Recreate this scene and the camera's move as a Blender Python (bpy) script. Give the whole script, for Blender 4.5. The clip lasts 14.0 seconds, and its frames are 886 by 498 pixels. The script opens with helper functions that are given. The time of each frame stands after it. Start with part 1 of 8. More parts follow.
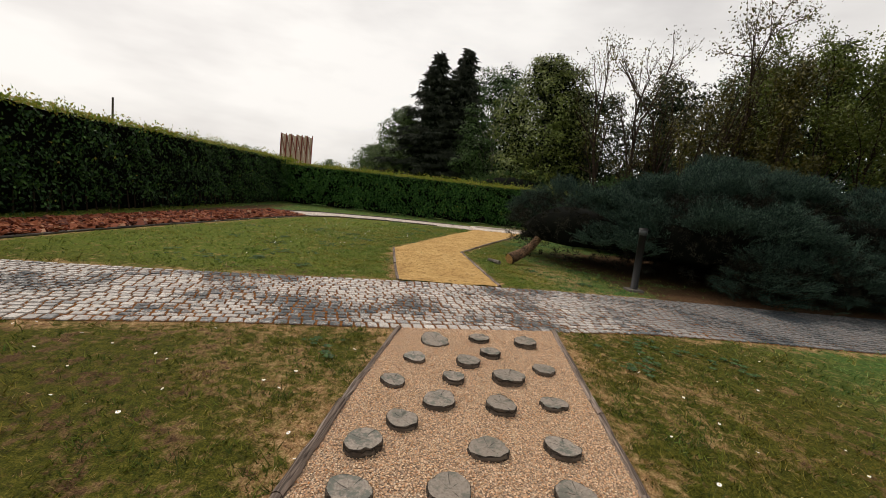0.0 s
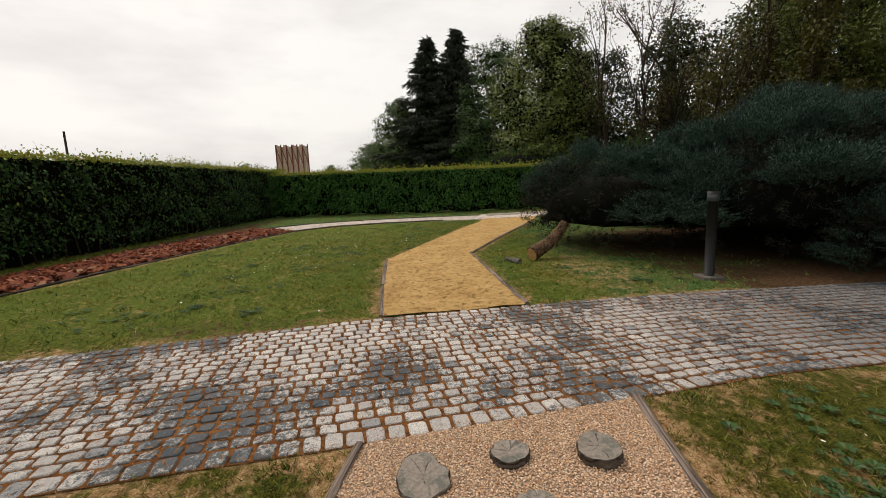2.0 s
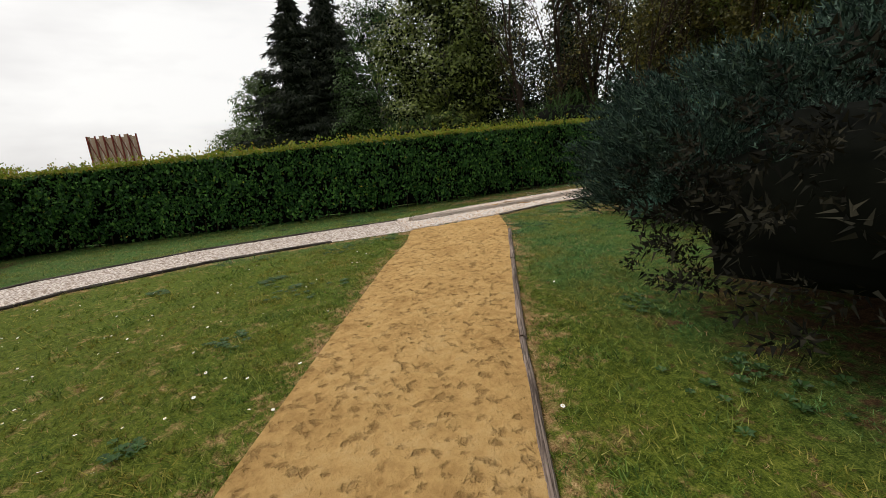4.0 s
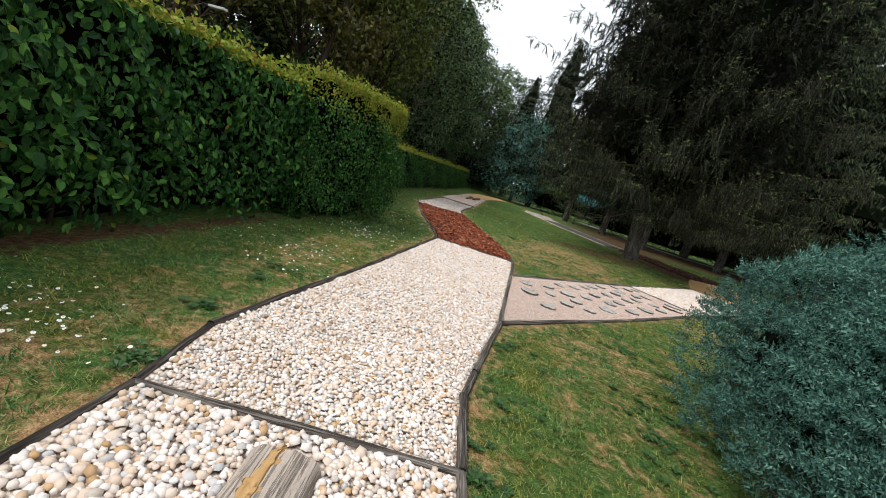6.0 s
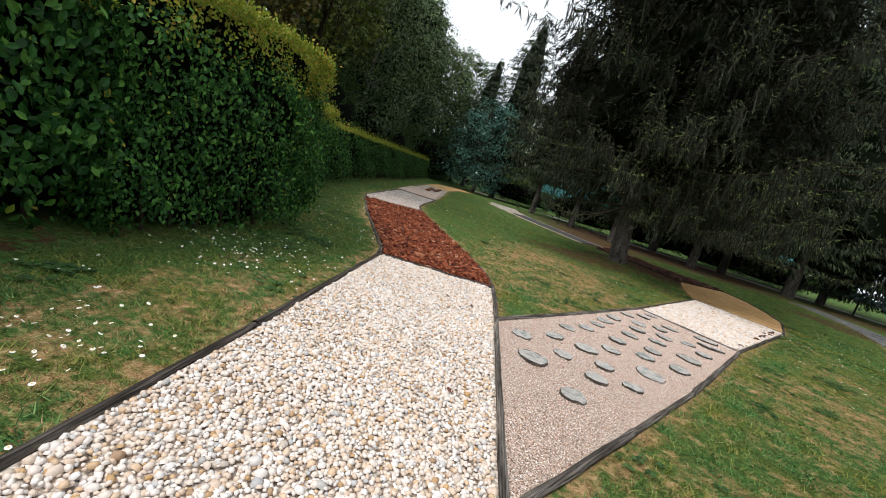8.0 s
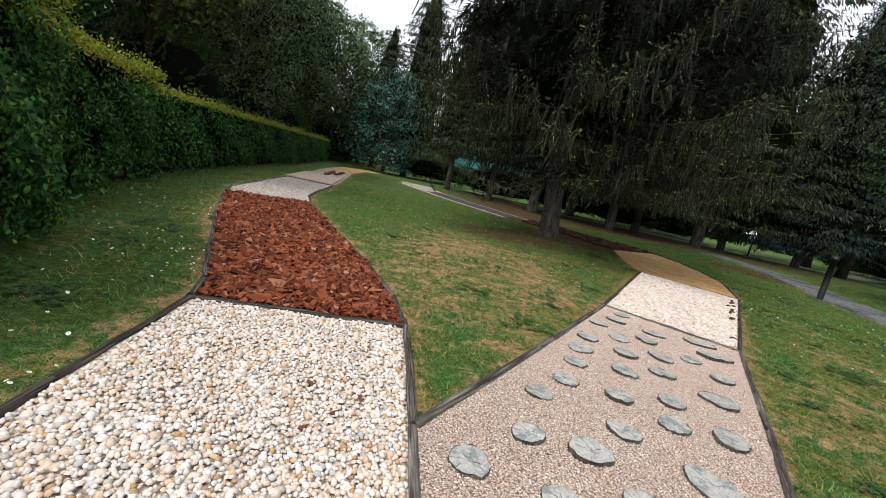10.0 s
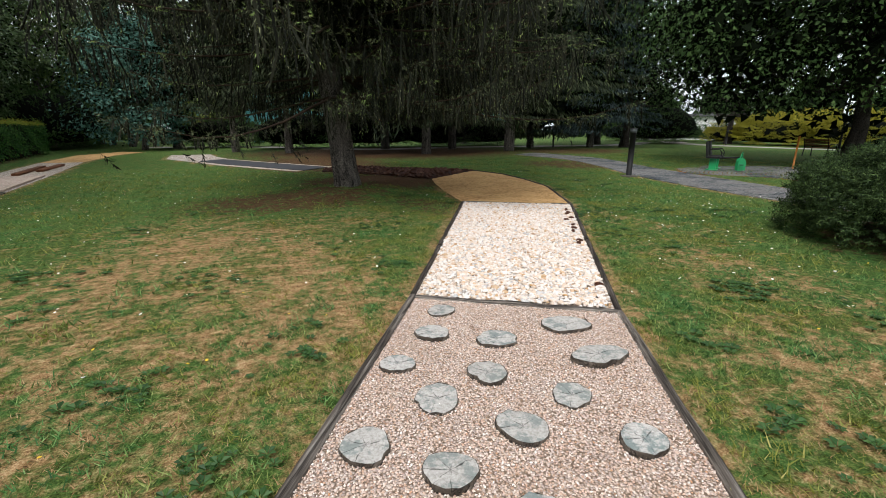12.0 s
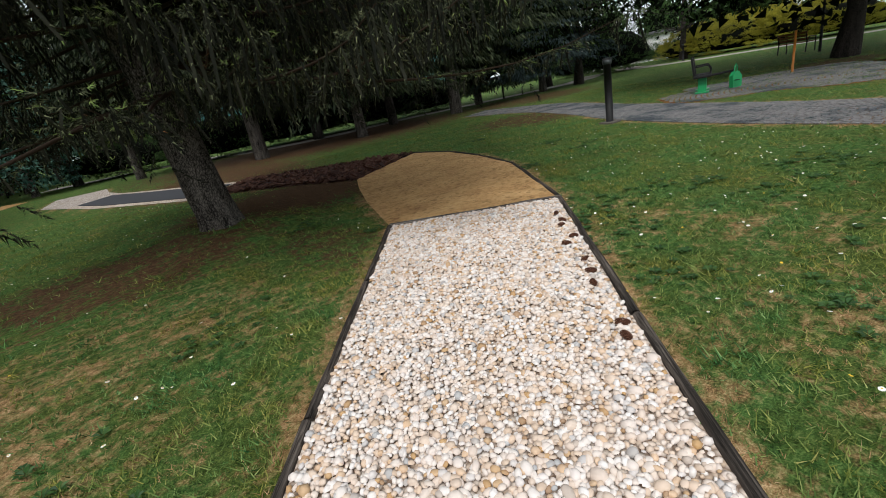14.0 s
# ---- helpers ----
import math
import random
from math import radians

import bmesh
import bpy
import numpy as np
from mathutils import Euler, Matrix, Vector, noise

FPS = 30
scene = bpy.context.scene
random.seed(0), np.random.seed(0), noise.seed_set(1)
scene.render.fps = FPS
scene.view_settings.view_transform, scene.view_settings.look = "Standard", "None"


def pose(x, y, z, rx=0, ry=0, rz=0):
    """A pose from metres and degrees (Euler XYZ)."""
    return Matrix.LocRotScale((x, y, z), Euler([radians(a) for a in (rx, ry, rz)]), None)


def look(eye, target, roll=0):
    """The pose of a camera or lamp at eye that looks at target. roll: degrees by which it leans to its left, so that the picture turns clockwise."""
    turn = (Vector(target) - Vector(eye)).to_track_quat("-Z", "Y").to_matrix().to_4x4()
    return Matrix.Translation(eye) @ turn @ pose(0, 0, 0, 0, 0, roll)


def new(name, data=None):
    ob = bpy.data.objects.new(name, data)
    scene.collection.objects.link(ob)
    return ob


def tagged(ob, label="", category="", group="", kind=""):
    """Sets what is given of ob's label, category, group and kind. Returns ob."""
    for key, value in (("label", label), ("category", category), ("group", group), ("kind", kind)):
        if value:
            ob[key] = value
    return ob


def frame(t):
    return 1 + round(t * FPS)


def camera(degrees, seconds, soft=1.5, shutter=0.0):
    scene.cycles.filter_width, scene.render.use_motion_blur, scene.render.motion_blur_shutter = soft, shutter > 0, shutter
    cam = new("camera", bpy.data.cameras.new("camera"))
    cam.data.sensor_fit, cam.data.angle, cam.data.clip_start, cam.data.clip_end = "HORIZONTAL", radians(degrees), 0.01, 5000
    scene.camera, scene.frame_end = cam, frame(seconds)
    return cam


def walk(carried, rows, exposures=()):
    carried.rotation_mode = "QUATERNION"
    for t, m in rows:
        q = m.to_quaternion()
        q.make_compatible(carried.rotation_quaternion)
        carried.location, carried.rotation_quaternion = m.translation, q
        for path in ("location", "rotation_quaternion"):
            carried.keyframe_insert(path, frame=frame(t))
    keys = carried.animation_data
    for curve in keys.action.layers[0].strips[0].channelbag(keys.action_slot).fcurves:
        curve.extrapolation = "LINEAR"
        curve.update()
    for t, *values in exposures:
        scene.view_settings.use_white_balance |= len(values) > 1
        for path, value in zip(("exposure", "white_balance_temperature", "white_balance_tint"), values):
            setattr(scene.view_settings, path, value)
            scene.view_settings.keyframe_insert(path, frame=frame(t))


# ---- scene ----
cam = camera(91.6, 14.0, soft=0.3)
PATH = [
    (0, (19.569, -10.66, 1.352), (17.587, -10.595, 1.097), 6.4),
    (0.5, (19.123, -10.615, 1.34), (17.142, -10.527, 1.079), 4.2),
    (1, (18.613, -10.542, 1.328), (16.635, -10.459, 1.043), 1.6),
    (1.5, (18.144, -10.486, 1.358), (16.168, -10.454, 1.056), -0.2),
    (2, (17.598, -10.383, 1.369), (15.621, -10.392, 1.064), -2.1),
    (2.5, (17.108, -10.329, 1.364), (15.13, -10.359, 1.068), -3.7),
    (3, (15.65, -10.191, 1.291), (13.681, -10.254, 0.944), -8.3),
    (3.2, (14.675, -10.234, 1.275), (12.711, -10.297, 0.904), -10.5),
    (3.7, (12.002, -10.330, 1.280), (10.045, -10.160, 0.900), -10.5),
    (4.2, (8.815, -10.150, 1.320), (6.980, -9.482, 0.887), -2.5),
    (4.7, (5.487, -8.980, 1.370), (3.914, -7.836, 0.903), 7.5),
    (5, (3.625, -8.120, 1.395), (2.263, -6.735, 0.918), 12.3),
    (5.3, (1.907, -7.299, 1.46), (0.757, -5.735, 0.976), 15.4),
    (5.5, (1.117, -6.216, 1.399), (0.42, -4.396, 0.953), 15.1),
    (6, (0.569, -4.259, 1.447), (0.25, -2.318, 1.083), 17.0),
    (6.5, (0.423, -3.49, 1.399), (0.177, -1.533, 1.065), 17.2),
    (7, (0.269, -2.84, 1.409), (0.076, -0.878, 1.077), 17.7),
    (7.2, (0.246, -2.547, 1.408), (0.06, -0.584, 1.069), 17.2),
    (9.3, (0.088, 0.201, 1.341), (0.116, 2.171, 0.997), 16.8),
    (9.5, (0.137, 0.437, 1.341), (0.213, 2.406, 1.002), 15.9),
    (10, (0.332, 1.042, 1.327), (0.574, 2.996, 0.975), 12.5),
    (10.5, (0.584, 1.591, 1.32), (1.029, 3.506, 0.954), 8.2),
    (11, (1.03, 2.168, 1.332), (1.674, 4.018, 0.928), 4.6),
    (11.5, (1.53, 2.749, 1.345), (2.306, 4.534, 0.882), 1.7),
    (12, (2.009, 3.463, 1.331), (2.919, 5.162, 0.797), -0.0),
    (12.5, (2.486, 4.028, 1.305), (3.449, 5.68, 0.718), -1.9),
    (13, (2.979, 4.572, 1.345), (3.968, 6.178, 0.68), -4.9),
    (13.5, (3.391, 5.067, 1.332), (4.391, 6.658, 0.646), -7.0),
    (14, (4.066, 5.882, 1.379), (5.039, 7.492, 0.699), -11.2),
]
EXPOSURES = [(0, -0.14, 7300, 15), (2.2, -0.16, 7300, 15), (3.2, -0.26, 7300, 15), (5.3, 0.28, 6400, 11), (6.5, 0.34, 6400, 11), (10.2, 0.34, 6400, 11), (11.5, 0.42, 6400, 11), (12.2, 0.40, 6400, 11), (13.2, 0.26, 6400, 11), (14, 0.14, 6400, 11)]
walk(cam, [(t, look(eye, target, roll)) for t, eye, target, roll in PATH], EXPOSURES)


# ---- daylight: thin overcast, soft and slightly cool ----
world = bpy.data.worlds.new("overcast")
scene.world = world
world.use_nodes = True
wn, wl = world.node_tree.nodes, world.node_tree.links
wn.clear()
w_out = wn.new("ShaderNodeOutputWorld")
w_bg = wn.new("ShaderNodeBackground")
w_sky = wn.new("ShaderNodeTexSky")
w_sky.sky_type = "NISHITA"
w_sky.sun_disc = False
w_sky.sun_elevation = radians(52)
w_sky.sun_rotation = radians(230)
w_sky.dust_density = 4.0
w_gray = wn.new("ShaderNodeHueSaturation")
w_gray.inputs["Saturation"].default_value = 0.25
w_gray.inputs["Value"].default_value = 0.10
w_co = wn.new("ShaderNodeTexCoord")
w_map = wn.new("ShaderNodeMapping")
w_map.inputs["Scale"].default_value = (1.0, 1.0, 3.2)
w_noise = wn.new("ShaderNodeTexNoise")
w_noise.inputs["Scale"].default_value = 1.7
w_noise.inputs["Detail"].default_value = 5.0
w_noise.inputs["Roughness"].default_value = 0.55
w_ramp = wn.new("ShaderNodeValToRGB")
w_ramp.color_ramp.elements[0].position = 0.30
w_ramp.color_ramp.elements[0].color = (0.62, 0.66, 0.70, 1)
w_ramp.color_ramp.elements[1].position = 0.56
w_ramp.color_ramp.elements[1].color = (0.90, 0.965, 1.0, 1)
w_mix = wn.new("ShaderNodeMix")
w_mix.data_type = "RGBA"
w_mix.inputs[0].default_value = 0.80
wl.new(w_sky.outputs[0], w_gray.inputs["Color"])
wl.new(w_co.outputs["Generated"], w_map.inputs[0])
wl.new(w_map.outputs[0], w_noise.inputs[0])
wl.new(w_noise.outputs[0], w_ramp.inputs[0])
wl.new(w_gray.outputs[0], w_mix.inputs[6])
wl.new(w_ramp.outputs[0], w_mix.inputs[7])
wl.new(w_mix.outputs[2], w_bg.inputs["Color"])
w_bg.inputs["Strength"].default_value = 1.18
wl.new(w_bg.outputs[0], w_out.inputs[0])
sun_data = bpy.data.lights.new("sun", "SUN")
sun_data.energy = 1.95
sun_data.angle = radians(16)
sun_data.color = (1.0, 0.97, 0.93)
sun = new("sun", sun_data)
sun.matrix_world = look((0, 0, 50), (27, 23, 0))
scene.view_settings.exposure = 0.0


# ---- building helpers ----
rng = np.random.default_rng(7)


def fastmesh(name, verts, faces, mats=(), face_mat=None, smooth=False):
    """A mesh from arrays: faces is (n, 3) or (n, 4)."""
    verts, faces = np.asarray(verts, np.float32).reshape(-1, 3), np.asarray(faces, np.int32)
    me = bpy.data.meshes.new(name)
    n, k = faces.shape
    me.vertices.add(len(verts))
    me.vertices.foreach_set("co", verts.ravel())
    me.loops.add(n * k)
    me.loops.foreach_set("vertex_index", faces.ravel())
    me.polygons.add(n)
    me.polygons.foreach_set("loop_start", np.arange(0, n * k, k, dtype=np.int32))
    me.polygons.foreach_set("loop_total", np.full(n, k, np.int32))
    if face_mat is not None:
        me.polygons.foreach_set("material_index", np.asarray(face_mat, np.int32))
    me.polygons.foreach_set("use_smooth", np.full(n, smooth))
    for m in mats:
        me.materials.append(m)
    me.update(calc_edges=True)
    return me


def bm_mesh(name, bm, material, smooth=False):
    me = bpy.data.meshes.new(name)
    for f in bm.faces:
        f.smooth = smooth
    bm.to_mesh(me)
    bm.free()
    if material:
        me.materials.append(material)
    return me


def part(name, data, material, parent, label="", at=(0, 0, 0), smooth=False):
    """Links a bmesh or mesh as one mesh object under a thing or a part."""
    if isinstance(data, bmesh.types.BMesh):
        data = bm_mesh(name, data, material, smooth)
    ob = new(name, data)
    ob.parent = parent
    ob.location = at
    if label:
        ob["label"] = label
    return ob


def thing(name, label, category, at=(0, 0, 0), group="", kind="", rz=0.0):
    ob = new(name)
    ob.empty_display_size = 0.1
    ob.location = at
    ob.rotation_euler = (0, 0, radians(rz))
    return tagged(ob, label, category, group, kind)


def surface(name, data, label, category, kind="structure"):
    return tagged(new(name, data), label, category, kind=kind)


def tube(bm, points, radii, sides=8, caps=True):
    """A tapering tube along points."""
    rings = []
    pts = [Vector(p) for p in points]
    for i, p in enumerate(pts):
        d = (pts[min(i + 1, len(pts) - 1)] - pts[max(i - 1, 0)]).normalized()
        ref = Vector((0, 0, 1)) if abs(d.z) < 0.9 else Vector((1, 0, 0))
        u = d.cross(ref).normalized()
        v = u.cross(d)
        rings.append([bm.verts.new(p + float(radii[i]) * (math.cos(a) * u + math.sin(a) * v)) for a in (2 * math.pi * k / sides for k in range(sides))])
    for a, b in zip(rings, rings[1:]):
        for k in range(sides):
            bm.faces.new((a[k], a[(k + 1) % sides], b[(k + 1) % sides], b[k]))
    if caps:
        bm.faces.new(rings[0])
        bm.faces.new(rings[-1][::-1])
    return rings


def box(bm, size, at=(0, 0, 0), turn=None, bevel=0.0):
    m = Matrix.Translation(at) @ (turn.to_4x4() if turn else Matrix.Identity(4)) @ Matrix.Diagonal((*size, 1))
    made = bmesh.ops.create_cube(bm, size=1.0, matrix=m)
    if bevel:
        bmesh.ops.bevel(bm, geom=list({e for v in made["verts"] for e in v.link_edges}), offset=bevel, segments=2, affect="EDGES", profile=0.6)


def inside(poly, pts):
    """Which of the points (n, 2) lie inside a polygon."""
    poly, pts = np.asarray(poly, float), np.asarray(pts, float)
    hit = np.zeros(len(pts), bool)
    for (x0, y0), (x1, y1) in zip(poly, np.roll(poly, -1, 0)):
        cross = ((y0 > pts[:, 1]) != (y1 > pts[:, 1]))
        with np.errstate(divide="ignore", invalid="ignore"):
            hit ^= cross & (pts[:, 0] < (x1 - x0) * (pts[:, 1] - y0) / (y1 - y0 + 1e-12) + x0)
    return hit


def line_dist(line, pts):
    """Distance of points (n, 2) to a polyline."""
    best = np.full(len(pts), 1e9)
    for a, b in zip(np.asarray(line, float), np.asarray(line, float)[1:]):
        d = b - a
        s = np.clip(((pts - a) @ d) / (d @ d + 1e-9), 0, 1)
        best = np.minimum(best, np.hypot(*(pts - a - s[:, None] * d).T))
    return best


def smoothed(line, step=0.25):
    """A Catmull-Rom curve through the points of a line."""
    p = np.asarray(line, float)
    p = np.vstack([2 * p[0] - p[1], p, 2 * p[-1] - p[-2]])
    out = []
    for i in range(1, len(p) - 2):
        n = max(2, int(np.hypot(*(p[i + 1] - p[i])[:2]) / step))
        for s in np.arange(n) / n:
            a, b, c, d = p[i - 1], p[i], p[i + 1], p[i + 2]
            out.append(0.5 * (2 * b + (c - a) * s + (2 * a - 5 * b + 4 * c - d) * s * s + (3 * b - a - 3 * c + d) * s ** 3))
    out.append(p[-2])
    return np.array(out)


def scatter(poly, per_m2, gen=None):
    """Random points inside a polygon."""
    gen = gen or rng
    poly = np.asarray(poly, float)
    lo, hi = poly.min(0), poly.max(0)
    n = int(np.prod(hi - lo) * per_m2)
    pts = lo + gen.random((n, 2)) * (hi - lo)
    return pts[inside(poly, pts)]


def spread(poly, gap, jitter=0.35):
    """Points on a jittered hexagonal grid inside a polygon."""
    poly = np.asarray(poly, float)
    lo, hi = poly.min(0), poly.max(0)
    xs, ys = np.meshgrid(np.arange(lo[0], hi[0], gap), np.arange(lo[1], hi[1], gap * 0.866))
    xs = xs + (np.arange(xs.shape[0]) % 2)[:, None] * gap / 2
    pts = np.c_[xs.ravel(), ys.ravel()] + (rng.random((xs.size, 2)) - 0.5) * 2 * jitter * gap
    return pts[inside(poly, pts)]


def turns(n, gen=None):
    """n random rotation matrices."""
    q = (gen or rng).normal(size=(n, 4))
    q /= np.linalg.norm(q, axis=1)[:, None]
    w, x, y, z = q.T
    return np.stack([np.stack([1 - 2 * (y * y + z * z), 2 * (x * y - z * w), 2 * (x * z + y * w)], -1),
                     np.stack([2 * (x * y + z * w), 1 - 2 * (x * x + z * z), 2 * (y * z - x * w)], -1),
                     np.stack([2 * (x * z - y * w), 2 * (y * z + x * w), 1 - 2 * (x * x + y * y)], -1)], 1)


def yaws(a):
    """Rotations about z by the angles a."""
    c, s, o, i = np.cos(a), np.sin(a), np.zeros_like(a), np.ones_like(a)
    return np.stack([np.stack([c, -s, o], -1), np.stack([s, c, o], -1), np.stack([o, o, i], -1)], 1)


def stamp(base_v, base_f, places, rots, scales):
    """Copies of one small shape, joined: arrays of verts and faces."""
    base_v, base_f = np.asarray(base_v, float), np.asarray(base_f, np.int32)
    scales = np.asarray(scales, float)
    if scales.ndim == 1:
        scales = np.repeat(scales[:, None], 3, 1)
    v = np.einsum("nij,nkj->nki", rots, base_v[None] * scales[:, None]) + np.asarray(places)[:, None]
    f = base_f[None] + (np.arange(len(places)) * len(base_v))[:, None, None]
    return v.reshape(-1, 3), f.reshape(-1, base_f.shape[1])


def aligned(normals, gen=None):
    """Rotations that turn +z to the given directions, with a random spin."""
    gen = gen or rng
    n = normals / (np.linalg.norm(normals, axis=1)[:, None] + 1e-9)
    r = gen.normal(size=n.shape)
    u = np.cross(n, r)
    u /= np.linalg.norm(u, axis=1)[:, None] + 1e-9
    return np.stack([u, np.cross(n, u), n], -1)


def along(dirs, up):
    """Rotations that turn +y to dirs and +z near up."""
    d = dirs / (np.linalg.norm(dirs, axis=1)[:, None] + 1e-9)
    x = np.cross(d, up)
    x /= np.linalg.norm(x, axis=1)[:, None] + 1e-9
    return np.stack([x, d, np.cross(x, d)], -1)


LEAF_V = [(0, 0, 0), (0.32, 0.42, 0.06), (0, 1.0, -0.05), (-0.32, 0.42, 0.06)]
LEAF_F = [(0, 1, 2), (0, 2, 3)]
SMALL_V, SMALL_F = [(-0.30, 0.1, 0.0), (0.34, 0.35, 0.05), (-0.02, 1.0, -0.05)], [(0, 1, 2)]
OVAL_V = [(0, 0, 0), (0.26, 0.30, 0.05), (0.27, 0.62, 0.03), (0, 1.0, -0.10), (-0.27, 0.62, 0.03), (-0.26, 0.30, 0.05)]
OVAL_F = [(0, 1, 2), (0, 2, 3), (0, 3, 4), (0, 4, 5)]


def ico(level):
    bm = bmesh.new()
    bmesh.ops.create_icosphere(bm, subdivisions=level, radius=1.0)
    v = np.array([x.co[:] for x in bm.verts])
    f = np.array([[x.index for x in y.verts] for y in bm.faces])
    bm.free()
    return v, f


ICO1, ICO2 = ico(1), ico(2)


# ---- materials ----
class Nodes:
    """A small wrapper for building one node material."""

    def __init__(self, name):
        self.m = bpy.data.materials.new(name)
        self.m.use_nodes = True
        self.t = self.m.node_tree
        self.t.nodes.clear()
        self.out = self.t.nodes.new("ShaderNodeOutputMaterial")
        self.b = self.t.nodes.new("ShaderNodeBsdfPrincipled")
        self.t.links.new(self.b.outputs[0], self.out.inputs[0])
        self.co = self.t.nodes.new("ShaderNodeNewGeometry").outputs["Position"]

    def put(self, node, key, value):
        if hasattr(value, "is_output"):
            self.t.links.new(value, node.inputs[key])
        elif value is not None:
            node.inputs[key].default_value = value

    def noise(self, scale, detail=3.0, rough=0.55, co=None, stretch=None):
        n = self.t.nodes.new("ShaderNodeTexNoise")
        co = co or self.co
        if stretch:
            mp = self.t.nodes.new("ShaderNodeMapping")
            mp.inputs["Scale"].default_value = stretch
            self.t.links.new(co, mp.inputs[0])
            co = mp.outputs[0]
        self.t.links.new(co, n.inputs["Vector"])
        n.inputs["Scale"].default_value, n.inputs["Detail"].default_value, n.inputs["Roughness"].default_value = scale, detail, rough
        return n.outputs["Fac"]

    def voronoi(self, scale, feature="F1", out="Distance", rand=1.0, co=None):
        n = self.t.nodes.new("ShaderNodeTexVoronoi")
        n.feature = feature
        self.t.links.new(co or self.co, n.inputs["Vector"])
        n.inputs["Scale"].default_value = scale
        n.inputs["Randomness"].default_value = rand
        return n.outputs[out]

    def local(self):
        return self.t.nodes.new("ShaderNodeTexCoord").outputs["Object"]

    def island(self):
        return self.t.nodes.new("ShaderNodeNewGeometry").outputs["Random Per Island"]

    def piece(self):
        return self.t.nodes.new("ShaderNodeObjectInfo").outputs["Random"]

    def ramp(self, fac, *stops):
        n = self.t.nodes.new("ShaderNodeValToRGB")
        el = n.color_ramp.elements
        while len(el) < len(stops):
            el.new(0.5)
        for e, (p, c) in zip(el, stops):
            e.position, e.color = p, (*c, 1) if len(c) == 3 else c
        self.put(n, 0, fac)
        return n.outputs[0]

    def mix(self, fac, a, b, blend="MIX"):
        n = self.t.nodes.new("ShaderNodeMix")
        n.data_type, n.blend_type = "RGBA", blend
        for key, v in ((0, fac), (6, a), (7, b)):
            self.put(n, key, (*v, 1) if isinstance(v, tuple) and len(v) == 3 else v)
        return n.outputs[2]

    def math(self, op, a, b=0.5, c=None):
        n = self.t.nodes.new("ShaderNodeMath")
        n.operation = op
        for key, v in ((0, a), (1, b), (2, c)):
            self.put(n, key, v)
        return n.outputs[0]

    def bump(self, height, strength=0.4, distance=0.01):
        n = self.t.nodes.new("ShaderNodeBump")
        n.inputs["Strength"].default_value, n.inputs["Distance"].default_value = strength, distance
        self.put(n, "Height", height)
        self.put(self.b, "Normal", n.outputs[0])

    def done(self, color=None, rough=0.8, metal=0.0, spec=0.3, trans=0.0):
        self.put(self.b, "Base Color", (*color, 1) if isinstance(color, tuple) and len(color) == 3 else color)
        self.put(self.b, "Roughness", rough)
        self.put(self.b, "Metallic", metal)
        self.put(self.b, "Specular IOR Level", spec)
        if trans:
            tr = self.t.nodes.new("ShaderNodeBsdfTranslucent")
            self.put(tr, "Color", color if not isinstance(color, tuple) else (*color[:3], 1))
            mx = self.t.nodes.new("ShaderNodeMixShader")
            mx.inputs[0].default_value = trans
            self.t.links.new(self.b.outputs[0], mx.inputs[1])
            self.t.links.new(tr.outputs[0], mx.inputs[2])
            self.t.links.new(mx.outputs[0], self.out.inputs[0])
        return self.m


def layer(n, name):
    a = n.t.nodes.new("ShaderNodeAttribute")
    a.attribute_name = name
    return a.outputs["Fac"]


def m_blade(name, deep, warm, share):
    """Grass blades: a lush and a warmer tone that change place in patches; share is how far the warm one reaches."""
    n = Nodes(name)
    r = n.island()
    c = n.mix(n.ramp(n.noise(1.3, 4, 0.6), (share, (0, 0, 0)), (share + 0.16, (1, 1, 1))), n.ramp(r, *deep), n.ramp(r, *warm))
    return n.done(c, 0.6, spec=0.2, trans=0.25)


